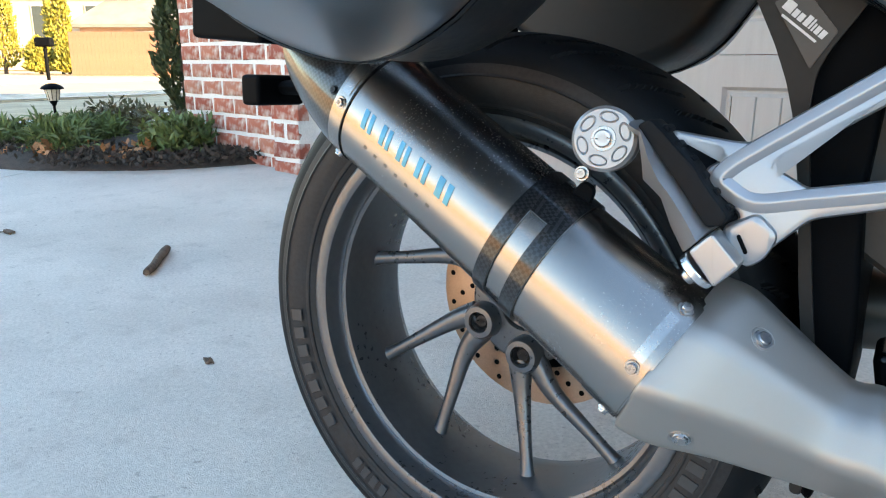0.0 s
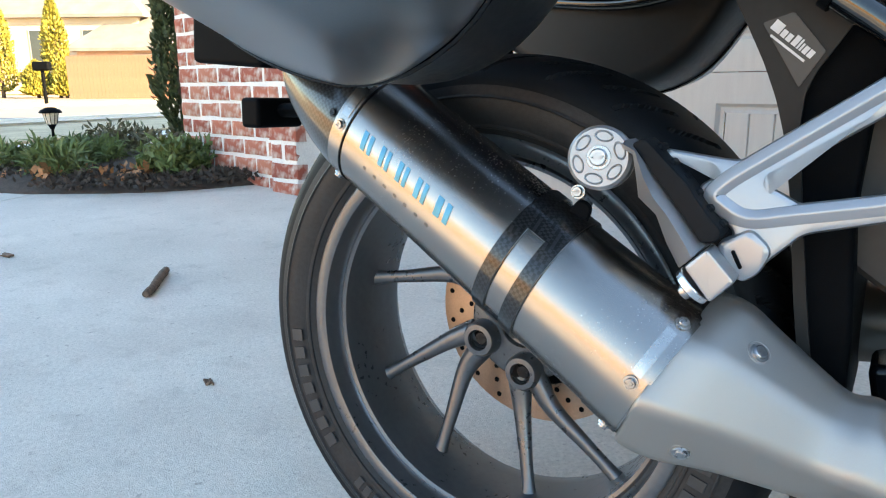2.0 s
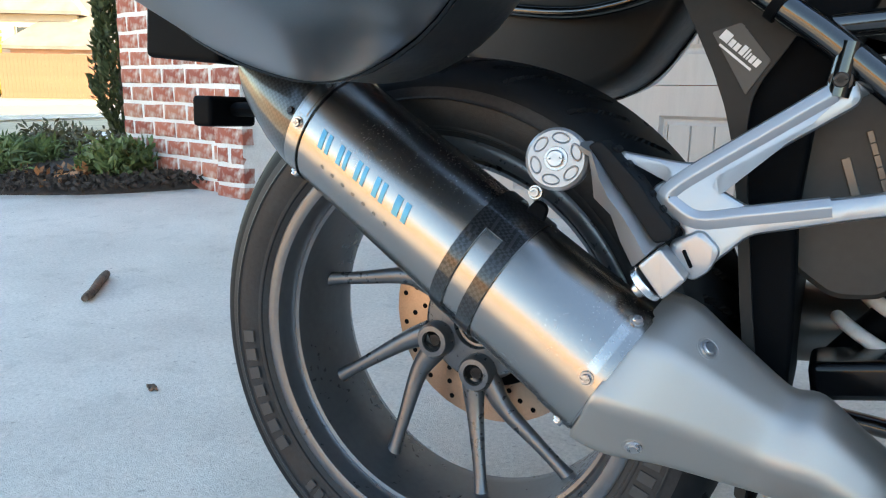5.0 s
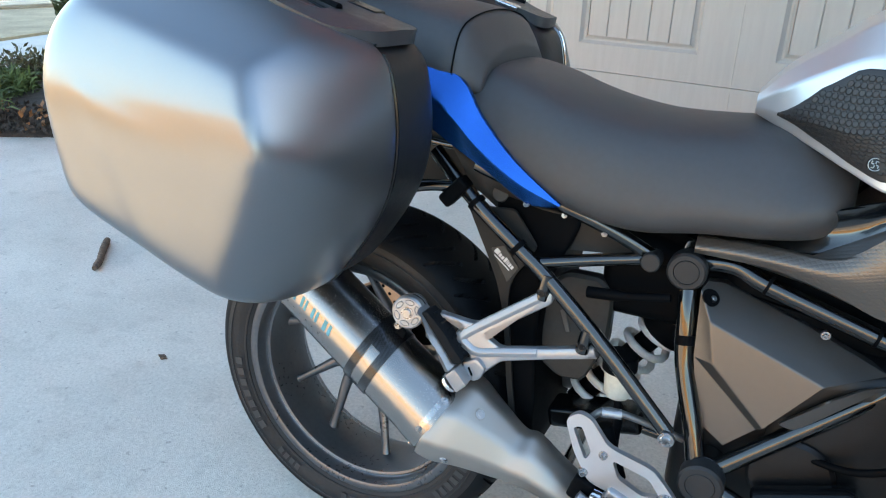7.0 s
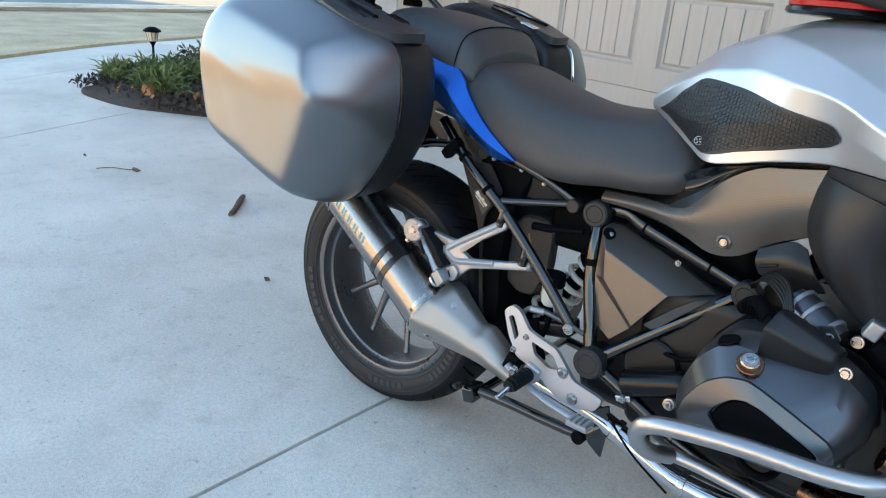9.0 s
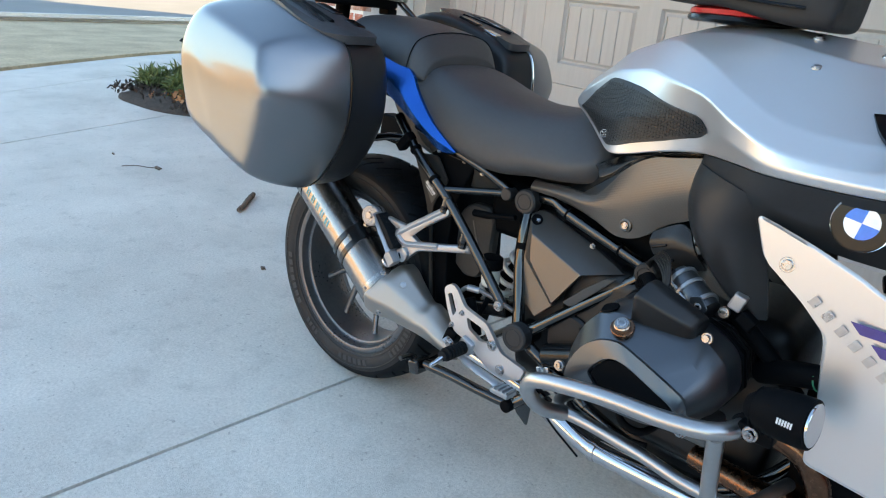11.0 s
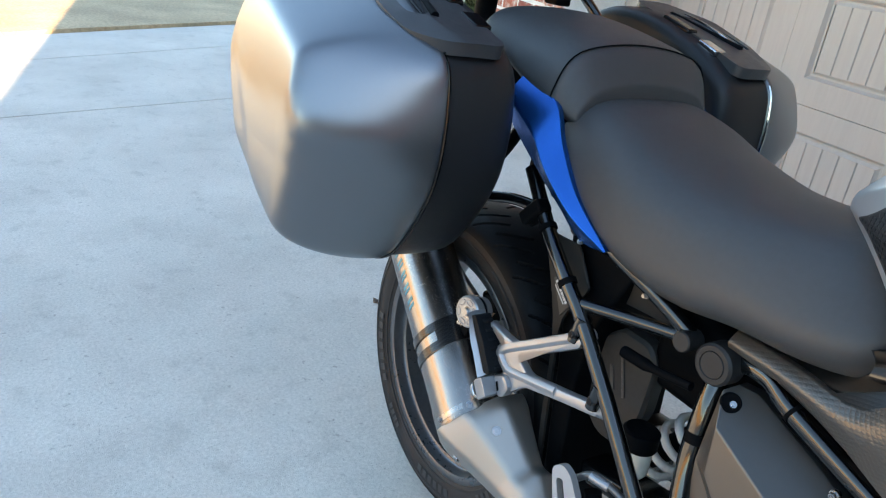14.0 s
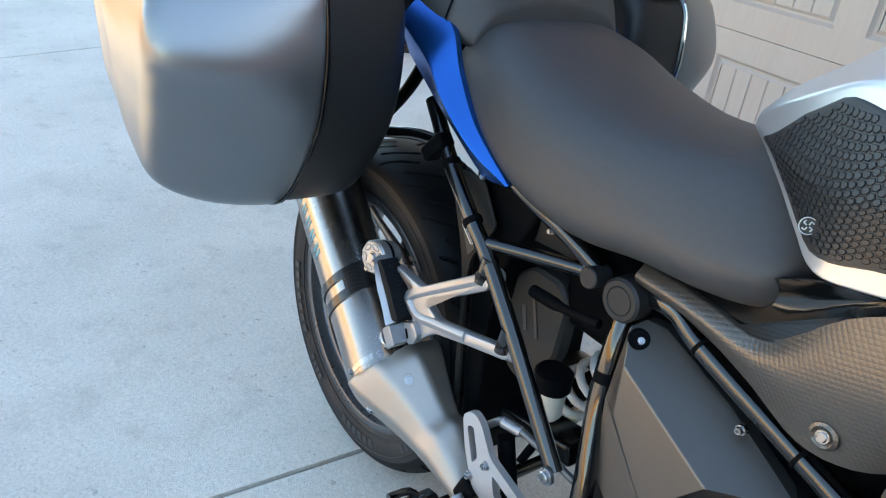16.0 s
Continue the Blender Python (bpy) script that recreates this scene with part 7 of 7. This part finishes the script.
def pannier(side):
    def V(x, y, z):
        return Vector((x, y if side == 1 else 2 * YC - y, z))

    def ring(y, f, dz=0.0, dx=0.0, top=1.0):
        out = []
        for x, z in CASE_BACK:
            zz = 0.80 + (z - 0.80) * f * (top if z > 0.80 else 1.0)
            out.append(V(-0.035 + (x + 0.035) * f + dx, y, zz + dz))
        return out
    body = part("side_case", skin([ring(-0.185, 0.88), ring(-0.192, 0.95), ring(-0.215, 0.985), ring(-0.26, 0.99), ring(-0.300, 0.985)], 4, 3), CASE_BLACK, bike, "black side case with a satin grey lid", angle=60)
    part("seal", loft([closed_curve(ring(-0.298, 0.975), 4), closed_curve(ring(-0.305, 0.975), 4)]), BLACK_GLOSS, body)
    # lid: broad facets that melt into one another
    rings = [[V(-0.03 + (p.x + 0.03) * 0.985, -0.303, 0.80 + (p.z - 0.80) * 0.985) for p in RIMS]]
    for k in range(1, 50):
        f = math.cos(math.pi / 2 * k / 50)
        g = math.sqrt(1 - f ** 16)
        rings.append([V(-0.03 + (p.x + 0.03) * f, -0.303 - g * (lid_depth(-0.03 + (p.x + 0.03) * f, 0.80 + (p.z - 0.80) * f) - 0.303), 0.80 + (p.z - 0.80) * f) for p in RIMS])
    lid = part("case_lid", loft(rings), CASE_GREY, body, "satin metallic grey lid", angle=75)
    # carrying handle let into the top front corner
    h = [V(-0.11, -0.322, 1.000), V(0.0, -0.346, 0.983), V(0.090, -0.358, 0.953), V(0.145, -0.346, 0.932), V(0.183, -0.305, 0.928), V(0.192, -0.262, 0.930), V(0.190, -0.215, 0.928), V(0.06, -0.222, 0.965), V(-0.11, -0.235, 0.998)]
    hh = [V(-0.013, -0.314, 0.982), V(0.055, -0.330, 0.966), V(0.112, -0.330, 0.951), V(0.116, -0.299, 0.951), V(-0.02, -0.268, 0.986)]
    up = Vector((0.18, 0, 1)).normalized()
    grip = part("handle_surround", holed([p + up * 0.004 for p in h], [[p + up * 0.004 for p in hh]], 0.018, up, 0.022, 0.012), HANDLE_GREY, body, "dark grey moulded handle surround", angle=35)
    part("handle_recess", plate([p + up * 0.004 for p in hh], 0.002, up, 0.006, 0), BLACK_PLASTIC, body)
    part("handle_bar", sweep([V(-0.03, -0.262, 1.006), V(0.122, -0.292, 0.972)], 0.006, 12), BLACK_PLASTIC, body)
    part("latch", rbox(V(0.03, -0.225, 0.992), (0.07, 0.026, 0.014), 0.004, (0, 14, 0)), BLACK_GLOSS, body)
    part("lock", rbox(V(0.115, -0.222, 0.968), (0.045, 0.028, 0.012), 0.003, (0, 16, 0)), CHROME if side == -1 else BLACK_GLOSS, body)
    part("case_foot", rbox(V(-0.198, -0.205, 0.652), (0.10, 0.05, 0.08), 0.006, (0, 4, 0)), BLACK_PLASTIC, body)
    part("case_trim", sweep([p + Vector((0, -0.0015 * side, 0)) for p in closed_curve(ring(-0.303, 0.998), 4)], 0.0022, 6), CHROME if side == -1 else BLACK_GLOSS, body)
    return body


pannier(1)
pannier(-1)
# case carrier under the tail
for side in (1, -1):
    def V(x, y, z):
        return Vector((x, y if side == 1 else 2 * YC - y, z))
    part("case_carrier", sweep(curve([V(0.206, -0.124, 0.728), V(0.165, -0.135, 0.725), V(0.10, -0.155, 0.71), V(0.02, -0.17, 0.705), V(-0.12, -0.18, 0.72)], 5), 0.009, 12), BLACK_PAINT, bike, "black case carrier tube")
    part("carrier_clamp", rbox(V(0.212, -0.126, 0.722), (0.022, 0.026, 0.050), 0.005, (0, 42, 0)), BLACK_PLASTIC, bike)
    part("grab_rail", sweep(curve([V(-0.165, -0.128, 1.030), V(-0.142, -0.146, 1.005), V(-0.095, -0.155, 0.968), V(-0.05, -0.150, 0.935), V(0.03, -0.138, 0.905)], 6), 0.0125, 14, None, 0.75), ALU if side == 1 else BLACK_PAINT, bike, "grab rail beside the pillion seat")
# tail: lining, lamp, plate carrier
part("tail_body", skin(halves([(0.18, [(0.05, 0.79), (0.09, 0.80), (0.10, 0.84), (0.06, 0.86), (0, 0.865)]), (0.0, [(0.04, 0.82), (0.08, 0.83), (0.09, 0.88), (0.05, 0.91), (0, 0.915)]), (-0.20, [(0.02, 0.88), (0.05, 0.89), (0.06, 0.92), (0.03, 0.94), (0, 0.945)])]), 4, 4), BLACK_PLASTIC, bike)
pl = part("plate_carrier", sweep(curve([(-0.02, YC, 0.82), (-0.10, YC, 0.70), (-0.20, 0.02, 0.605), (-0.30, 0.01, 0.570), (-0.365, 0.005, 0.565)], 5), 0.014, 12, None, 0.7), BLACK_PLASTIC, bike, "black number plate carrier")
part("plate_lamp", rbox((-0.375, 0.0, 0.562), (0.035, 0.085, 0.040), 0.006), BLACK_PLASTIC, pl)
part("rear_lamp", rbox((-0.245, YC, 0.915), (0.04, 0.09, 0.05), 0.012), mat("red_lens", (0.45, 0.01, 0.01), 0.15, coat=0.5), bike)
# luggage rack behind the pillion seat: black tray with a silver front edge
rack = part("luggage_rack", plate([Vector(p) for p in ((-0.125, -0.105, 1.004), (-0.118, 0.03, 1.003), (-0.140, 0.170, 1.003), (-0.40, 0.165, 1.003), (-0.40, -0.115, 1.003))], 0.030, (0, 0, 1), 0.03, 0.006), BLACK_PLASTIC, bike, "black luggage rack with a silver edge")
part("rack_edge", sweep(curve([(-0.170, -0.150, 1.040), (-0.155, -0.123, 1.047), (-0.12, -0.07, 1.041), (-0.11, 0.02, 1.035), (-0.12, 0.12, 1.030), (-0.150, 0.182, 1.028), (-0.20, 0.20, 1.028)], 6), 0.0058, 12, None, 0.8), SILVER, rack)
for s_ in (1, -1):
    y = -0.150 if s_ == 1 else 0.200
    horn = part("rack_horn", holed(xz(y, (-0.160, 1.020), (-0.150, 1.046), (-0.185, 1.075), (-0.225, 1.105), (-0.250, 1.092), (-0.215, 1.045)), [xz(y, (-0.178, 1.040), (-0.192, 1.058), (-0.206, 1.052), (-0.194, 1.034))], 0.009, (0.3, -s_, 0), 0.006, 0.003), SILVER, rack, "silver rack horn with a slot")
    part("clip", rbox((-0.212, y - 0.006 * s_, 1.078), (0.014, 0.016, 0.034), 0.004, (0, 45, 0)), BLACK_PLASTIC, rack)
part("rack_post", sweep(curve([(-0.185, 0.0, 0.90), (-0.19, 0.0, 0.96), (-0.185, 0.0, 1.006)], 4), 0.020, 14), BLACK_PLASTIC, rack)
part("rack_foot", rbox((-0.165, 0.145, 0.995), (0.04, 0.035, 0.016), 0.004), BLACK_PLASTIC, rack)
FABRIC = mat("black_nylon", (0.009, 0.009, 0.010), 0.6, var=0.25, bump=0.5, bscale=900, scale=14)
COATED = mat("coated_black_fabric", (0.006, 0.006, 0.007), 0.34, var=0.25, bump=0.25, bscale=60, scale=14)
bag = thing("tail_bag", "glossy black tail bag strapped on the luggage rack", "bag", m=bike.matrix_world.copy())
body = part("bag_body", rbox((-0.27, 0.032, 1.195), (0.30, 0.285, 0.29), 0.022, (0, -3, 0), None, 5), COATED, bag, angle=50)
part("bag_base", rbox((-0.27, 0.032, 1.046), (0.30, 0.28, 0.026), 0.010), BLACK_GLOSS, bag)
part("bag_flap", rbox((-0.1165, 0.070, 1.100), (0.010, 0.165, 0.055), 0.004, (0, -3, 0), None, 3), COATED, bag)
part("bag_pocket", rbox((-0.27, -0.112, 1.17), (0.22, 0.02, 0.16), 0.009, (0, -3, 0), None, 4), COATED, bag)
loop = closed_curve([(-0.112, -0.070, 1.088), (-0.112, -0.030, 1.088), (-0.112, -0.030, 1.064), (-0.112, -0.070, 1.064)], 5)
part("strap_loop", sweep(loop, 0.0035, 8), BLACK_GLOSS, bag)
part("zip_pull", rbox((-0.108, 0.087, 1.070), (0.005, 0.007, 0.024), 0.0015, (0, 0, 0), None, 2), ALU, bag)
for y in (-0.085, 0.172):
    part("strap", rbox((-0.1155, y, 1.19), (0.006, 0.024, 0.25), 0.002, (0, -3, 0), None, 1), FABRIC, bag)
    part("buckle", rbox((-0.111, y, 1.082), (0.012, 0.030, 0.036), 0.004, (0, -3, 0), None, 2), BLACK_GLOSS, bag)
part("side_loop", sweep(closed_curve([(-0.115, 0.178, 1.085), (-0.113, 0.190, 1.085), (-0.113, 0.190, 1.050), (-0.115, 0.178, 1.050)], 5), 0.0035, 8), BLACK_GLOSS, bag)

# tank bag on its locking ring
tbag = thing("tank_bag", "black tank bag with white stripes on a red locking ring", "bag", m=bike.matrix_world.copy())
part("bag_body", facets([[Vector((x, y, z)) for x, y, z in r] for r in (
    [(0.735, -0.055, 1.100), (0.735, 0.12, 1.100), (0.738, 0.115, 1.155), (0.738, -0.050, 1.155)],
    [(0.76, -0.072, 1.083), (0.76, 0.135, 1.083), (0.765, 0.130, 1.175), (0.765, -0.066, 1.175)],
    [(0.86, -0.078, 1.080), (0.86, 0.140, 1.080), (0.87, 0.135, 1.215), (0.87, -0.070, 1.215)],
    [(0.96, -0.074, 1.062), (0.96, 0.135, 1.062), (0.985, 0.130, 1.23), (0.985, -0.066, 1.23)],
    [(1.03, -0.060, 1.058), (1.03, 0.12, 1.058), (1.045, 0.115, 1.22), (1.045, -0.055, 1.22)],
    [(1.045, -0.040, 1.080), (1.045, 0.10, 1.080), (1.055, 0.095, 1.20), (1.055, -0.035, 1.20)])], 0.022, 5, 5), FABRIC, tbag, angle=60)
part("bag_seam", sweep(curve([(0.742, -0.062, 1.112), (0.80, -0.083, 1.100), (0.90, -0.085, 1.094), (1.0, -0.074, 1.088)], 6), 0.003, 8), BLACK_GLOSS, tbag)
RED = mat("red_plastic", (0.42, 0.003, 0.012), 0.3, spec=0.3)
part("locking_ring", lathe([(0.06, 0.003), (0.090, 0.003), (0.098, 0.006), (0.098, 0.014), (0.090, 0.018), (0.06, 0.018)], (0.865, YC + 0.025, 1.062), 48, None, "z"), RED, tbag, "translucent red plastic locking ring")
part("ring_base", lathe([(0.03, -0.010), (0.096, -0.008), (0.102, -0.003), (0.100, 0.004), (0.03, 0.005)], (0.865, YC + 0.025, 1.062), 48, None, "z"), BLACK_GLOSS, tbag)
part("d_ring", sweep(closed_curve([(0.738, -0.045, 1.118), (0.722, -0.055, 1.122), (0.714, -0.058, 1.108), (0.722, -0.052, 1.094), (0.738, -0.042, 1.096)], 5), 0.0045, 10), CHROME, tbag)
part("strap_tab", rbox((0.742, -0.045, 1.108), (0.02, 0.03, 0.026), 0.004), FABRIC, tbag)


def side_y(x):
    return lerp_at(x, [(0.74, -0.064), (0.78, -0.0785), (0.86, -0.0835), (0.97, -0.0775), (1.05, -0.06)])


for a, b, z, h, sl in ((0.789, 0.801, 1.105, 0.0095, 0.012), (0.804, 0.816, 1.107, 0.0105, 0.012), (0.819, 0.831, 1.109, 0.0115, 0.012), (0.836, 0.945, 1.112, 0.014, 0.010)):
    q = [Vector((a + sl, side_y(a + sl) - 0.0005, z)), Vector((b + (sl if b < 0.9 else 0), side_y(b) - 0.0005, z + (0.002 if b < 0.9 else 0.002))), Vector((b, side_y(b) - 0.002, z + h + (0.001 if b < 0.9 else 0.009))), Vector((a, side_y(a) - 0.002, z + h))]
    part("white_stripe", loft([q, [p + Vector((0, -0.0015, 0)) for p in q]]), WP, tbag)
for i in range(13):
    x = 0.850 + 0.0066 * i
    if i == 8:
        continue
    q = [Vector((x, side_y(x) - 0.0042, 1.1175 + 0.09 * (x - 0.85))), Vector((x + 0.0044, side_y(x) - 0.0042, 1.1175 + 0.09 * (x - 0.85))), Vector((x + 0.0044, side_y(x) - 0.0042, 1.1240 + 0.09 * (x - 0.85))), Vector((x, side_y(x) - 0.0042, 1.1240 + 0.09 * (x - 0.85)))]
    part("print_bar", loft([q, [p + Vector((0, -0.0006, 0)) for p in q]]), BLACK_PLASTIC, tbag)

# ---- front end ----
FX, FZ = 1.515, 0.30
fw = part("front_wheel", lathe([(0.2215, -0.045), (0.224, -0.05), (0.215, -0.052), (0.208, -0.044), (0.198, -0.02), (0.196, 0.02), (0.208, 0.044), (0.215, 0.052), (0.224, 0.05), (0.2215, 0.045)], (FX, 0.02, FZ), 96), RIM, bike, "dark grey cast front wheel")
bm = tyre_mesh(FX, FZ, 0.30, 0.06, 48, -1, 28, 600)
bmesh.ops.translate(bm, vec=(0, 0.02, 0), verts=bm.verts[:])
part("tyre", bm, RUBBER, fw, "black road tyre", angle=25)
for k in range(10):
    a = radians(36 * k + 8)
    d = Vector((math.cos(a), 0, math.sin(a)))
    c = Vector((FX, 0.02, FZ))
    part("spoke", sweep([c + d * 0.04, c + d * 0.12, c + d * 0.205], [0.013, 0.010, 0.012], 10), SPOKE, fw)
part("hub", disc((FX, 0.02, FZ), (0, 1, 0), 0.05, 0.09, 32), SPOKE, fw)
for s in (-1, 1):
    part("brake_disc", lathe([(0.10, 0.06 * s), (0.158, 0.06 * s), (0.158, 0.064 * s), (0.10, 0.064 * s), (0.10, 0.06 * s)], (FX, 0.02, FZ), 56), ALU_RAW, fw)
    part("fork_leg", sweep([(FX, 0.02 + 0.10 * s, FZ), (1.42, 0.02 + 0.10 * s, 0.62), (1.36, 0.02 + 0.10 * s, 0.80), (1.28, 0.02 + 0.10 * s, 1.02)], [0.028, 0.027, 0.024, 0.024], 20), ALU, bike, "upside-down fork leg")
    part("handlebar", sweep(curve([(1.28, 0.02, 1.10), (1.27, 0.02 + 0.14 * s, 1.125), (1.22, 0.02 + 0.28 * s, 1.135), (1.17, 0.02 + 0.39 * s, 1.125)], 6), 0.0125, 14), BLACK_PAINT, bike, "black handlebar")
    part("grip", sweep([(1.20, 0.02 + 0.325 * s, 1.132), (1.155, 0.02 + 0.425 * s, 1.121)], 0.0175, 16), RUBBER, bike, "black rubber grip")
    part("lever", sweep(curve([(1.245, 0.02 + 0.28 * s, 1.13), (1.235, 0.02 + 0.36 * s, 1.12), (1.20, 0.02 + 0.44 * s, 1.11)], 4), 0.007, 10), BLACK_GLOSS, bike)
    part("switch_cube", rbox((1.215, 0.02 + 0.285 * s, 1.135), (0.05, 0.06, 0.05), 0.012), BLACK_PLASTIC, bike)
    part("mirror", skin([[Vector((1.30 + 0.0 * i, 0.02 + s * 0.33 + 0.085 * f * math.cos(a), 1.30 + 0.05 * f * math.sin(a))) + Vector((dx, 0, 0)) for a in [2 * math.pi * q / 10 for q in range(10)]] for i, (f, dx) in enumerate(((0.9, -0.012), (1.0, -0.008), (0.9, 0.012), (0.4, 0.028)))], 3, 3), BLACK_PLASTIC, bike)
    part("mirror_stem", sweep(curve([(1.24, 0.02 + 0.27 * s, 1.14), (1.28, 0.02 + 0.28 * s, 1.22), (1.30, 0.02 + 0.31 * s, 1.28)], 4), 0.007, 10), BLACK_PAINT, bike)
part("triple_clamp", rbox((1.30, 0.02, 0.98), (0.09, 0.25, 0.035), 0.012), BLACK_PAINT, bike)
part("head_lamp", skin([[Vector((x, 0.02 + w * math.cos(a), 0.86 + h * math.sin(a))) for a in [2 * math.pi * q / 14 for q in range(14)]] for x, w, h in ((1.36, 0.06, 0.06), (1.40, 0.105, 0.10), (1.46, 0.115, 0.11), (1.49, 0.105, 0.10))], 3, 4), BLACK_PLASTIC, bike, "black round head lamp")
part("lamp_glass", disc((1.49, 0.02, 0.86), (1, 0, 0.05), 0.098, 0.02, 36, None, 0.3), CHROME, bike)
part("instrument", rbox((1.37, 0.02, 1.06), (0.05, 0.20, 0.12), 0.025, (0, -35, 0), None, 4), BLACK_PLASTIC, bike)
part("front_mudguard", loft([[Vector((FX + 0.318 * math.cos(radians(a)), 0.02 + y, FZ + 0.318 * math.sin(radians(a)))) for y in (-0.075, -0.05, 0, 0.05, 0.075)] + [Vector((FX + 0.325 * math.cos(radians(a)), 0.02 + y, FZ + 0.325 * math.sin(radians(a)))) for y in (0.075, 0.05, 0, -0.05, -0.075)] for a in range(25, 171, 8)]), SILVER, bike, "silver front mudguard", angle=60)

# ---- bricks of the wall beside the garage door ----
BRICK_R = bpy.data.materials.new("varied_red_brick")
BRICK_R.use_nodes = True
nt = BRICK_R.node_tree
pb = nt.nodes["Principled BSDF"]
oi, rp, tcn, nz, nz2, mx, bpn, rp2 = (nt.nodes.new(k) for k in ("ShaderNodeObjectInfo", "ShaderNodeValToRGB", "ShaderNodeTexCoord", "ShaderNodeTexNoise", "ShaderNodeTexNoise", "ShaderNodeMix", "ShaderNodeBump", "ShaderNodeValToRGB"))
els = rp.color_ramp.elements
els[0].position, els[0].color = 0.0, (0.27, 0.065, 0.042, 1)
els[1].position, els[1].color = 1.0, (0.42, 0.17, 0.11, 1)
e = els.new(0.55)
e.color = (0.40, 0.115, 0.07, 1)
nt.links.new(oi.outputs["Random"], rp.inputs[0])
nz.inputs["Scale"].default_value, nz2.inputs["Scale"].default_value = 22.0, 160.0
nt.links.new(tcn.outputs["Object"], nz.inputs["Vector"])
nt.links.new(tcn.outputs["Object"], nz2.inputs["Vector"])
rp2.color_ramp.elements[0].position, rp2.color_ramp.elements[1].position = 0.46, 0.80
nt.links.new(nz.outputs["Fac"], rp2.inputs[0])
mx.data_type = "RGBA"
mx.inputs[7].default_value = (0.60, 0.54, 0.48, 1)
nt.links.new(rp2.outputs[0], mx.inputs[0])
nt.links.new(rp.outputs[0], mx.inputs[6])
nt.links.new(mx.outputs[2], pb.inputs["Base Color"])
pb.inputs["Roughness"].default_value = 0.88
bpn.inputs["Strength"].default_value, bpn.inputs["Distance"].default_value = 0.6, 0.004
nt.links.new(nz2.outputs["Fac"], bpn.inputs["Height"])
nt.links.new(bpn.outputs[0], pb.inputs["Normal"])


def brick_mesh(name, w, h, d, seed):
    rng = random.Random(seed)
    bm = bmesh.new()
    rings = []
    for e, y in ((0.006, 0.0), (0.0, 0.005), (0.0, d)):
        q = []
        for sx, sz in ((-1, -1), (0, -1), (1, -1), (1, 1), (0, 1), (-1, 1)):
            q.append(Vector((sx * (w / 2 - e) + rng.uniform(-0.003, 0.003), y + rng.uniform(-0.002, 0.002), sz * (h / 2 - e) + rng.uniform(-0.003, 0.003))))
        rings.append(q)
    loft(rings, bm, cap=False)
    bm.faces.new([v for v in bm.verts[:6]])
    bmesh.ops.recalc_face_normals(bm, faces=bm.faces[:])
    ob = flat(name, bm, BRICK_R, 50)
    me = ob.data
    bpy.data.objects.remove(ob)
    return me


CH, BL, JT = 0.0905, 0.215, 0.019
variants = {}
for kind, w in (("full", BL - JT), ("half", BL / 2 - JT), ("quoin", 0.218)):
    variants[kind] = [brick_mesh("brick", w, CH - JT, 0.06, len(kind) * 10 + k) for k in range(4)]
rngb = random.Random(5)


def lay(kind, s, off, z):
    ob = new("brick", rngb.choice(variants[kind]))
    ob.parent = wall_left
    ob.matrix_world = Matrix.Translation(on_wall(s, off + rngb.uniform(-0.003, 0.003), z)) @ ROT @ pose(0, 0, 0, rngb.uniform(-0.6, 0.6), rngb.uniform(-0.7, 0.7), rngb.uniform(-0.6, 0.6))


for c in range(30):
    z = 0.05 + CH * (c + 0.5)
    s = S_CORNER + (BL / 2 if c % 2 else 0)
    if c % 2:
        lay("half", S_CORNER + BL / 4, 0.0, z)
    while s + BL <= S_PIER + 0.02:
        lay("full", s + BL / 2, 0.0, z)
        s += BL
    if S_PIER - s > 0.06:
        lay("half", s + BL / 4, 0.0, z)
    if c % 3 == 2:
        lay("half", S_PIER + 0.058, -0.043, z)
        lay("half", S_PIER + 0.172, -0.043, z)
    else:
        lay("quoin", S_PIER + 0.115, -0.043, z)
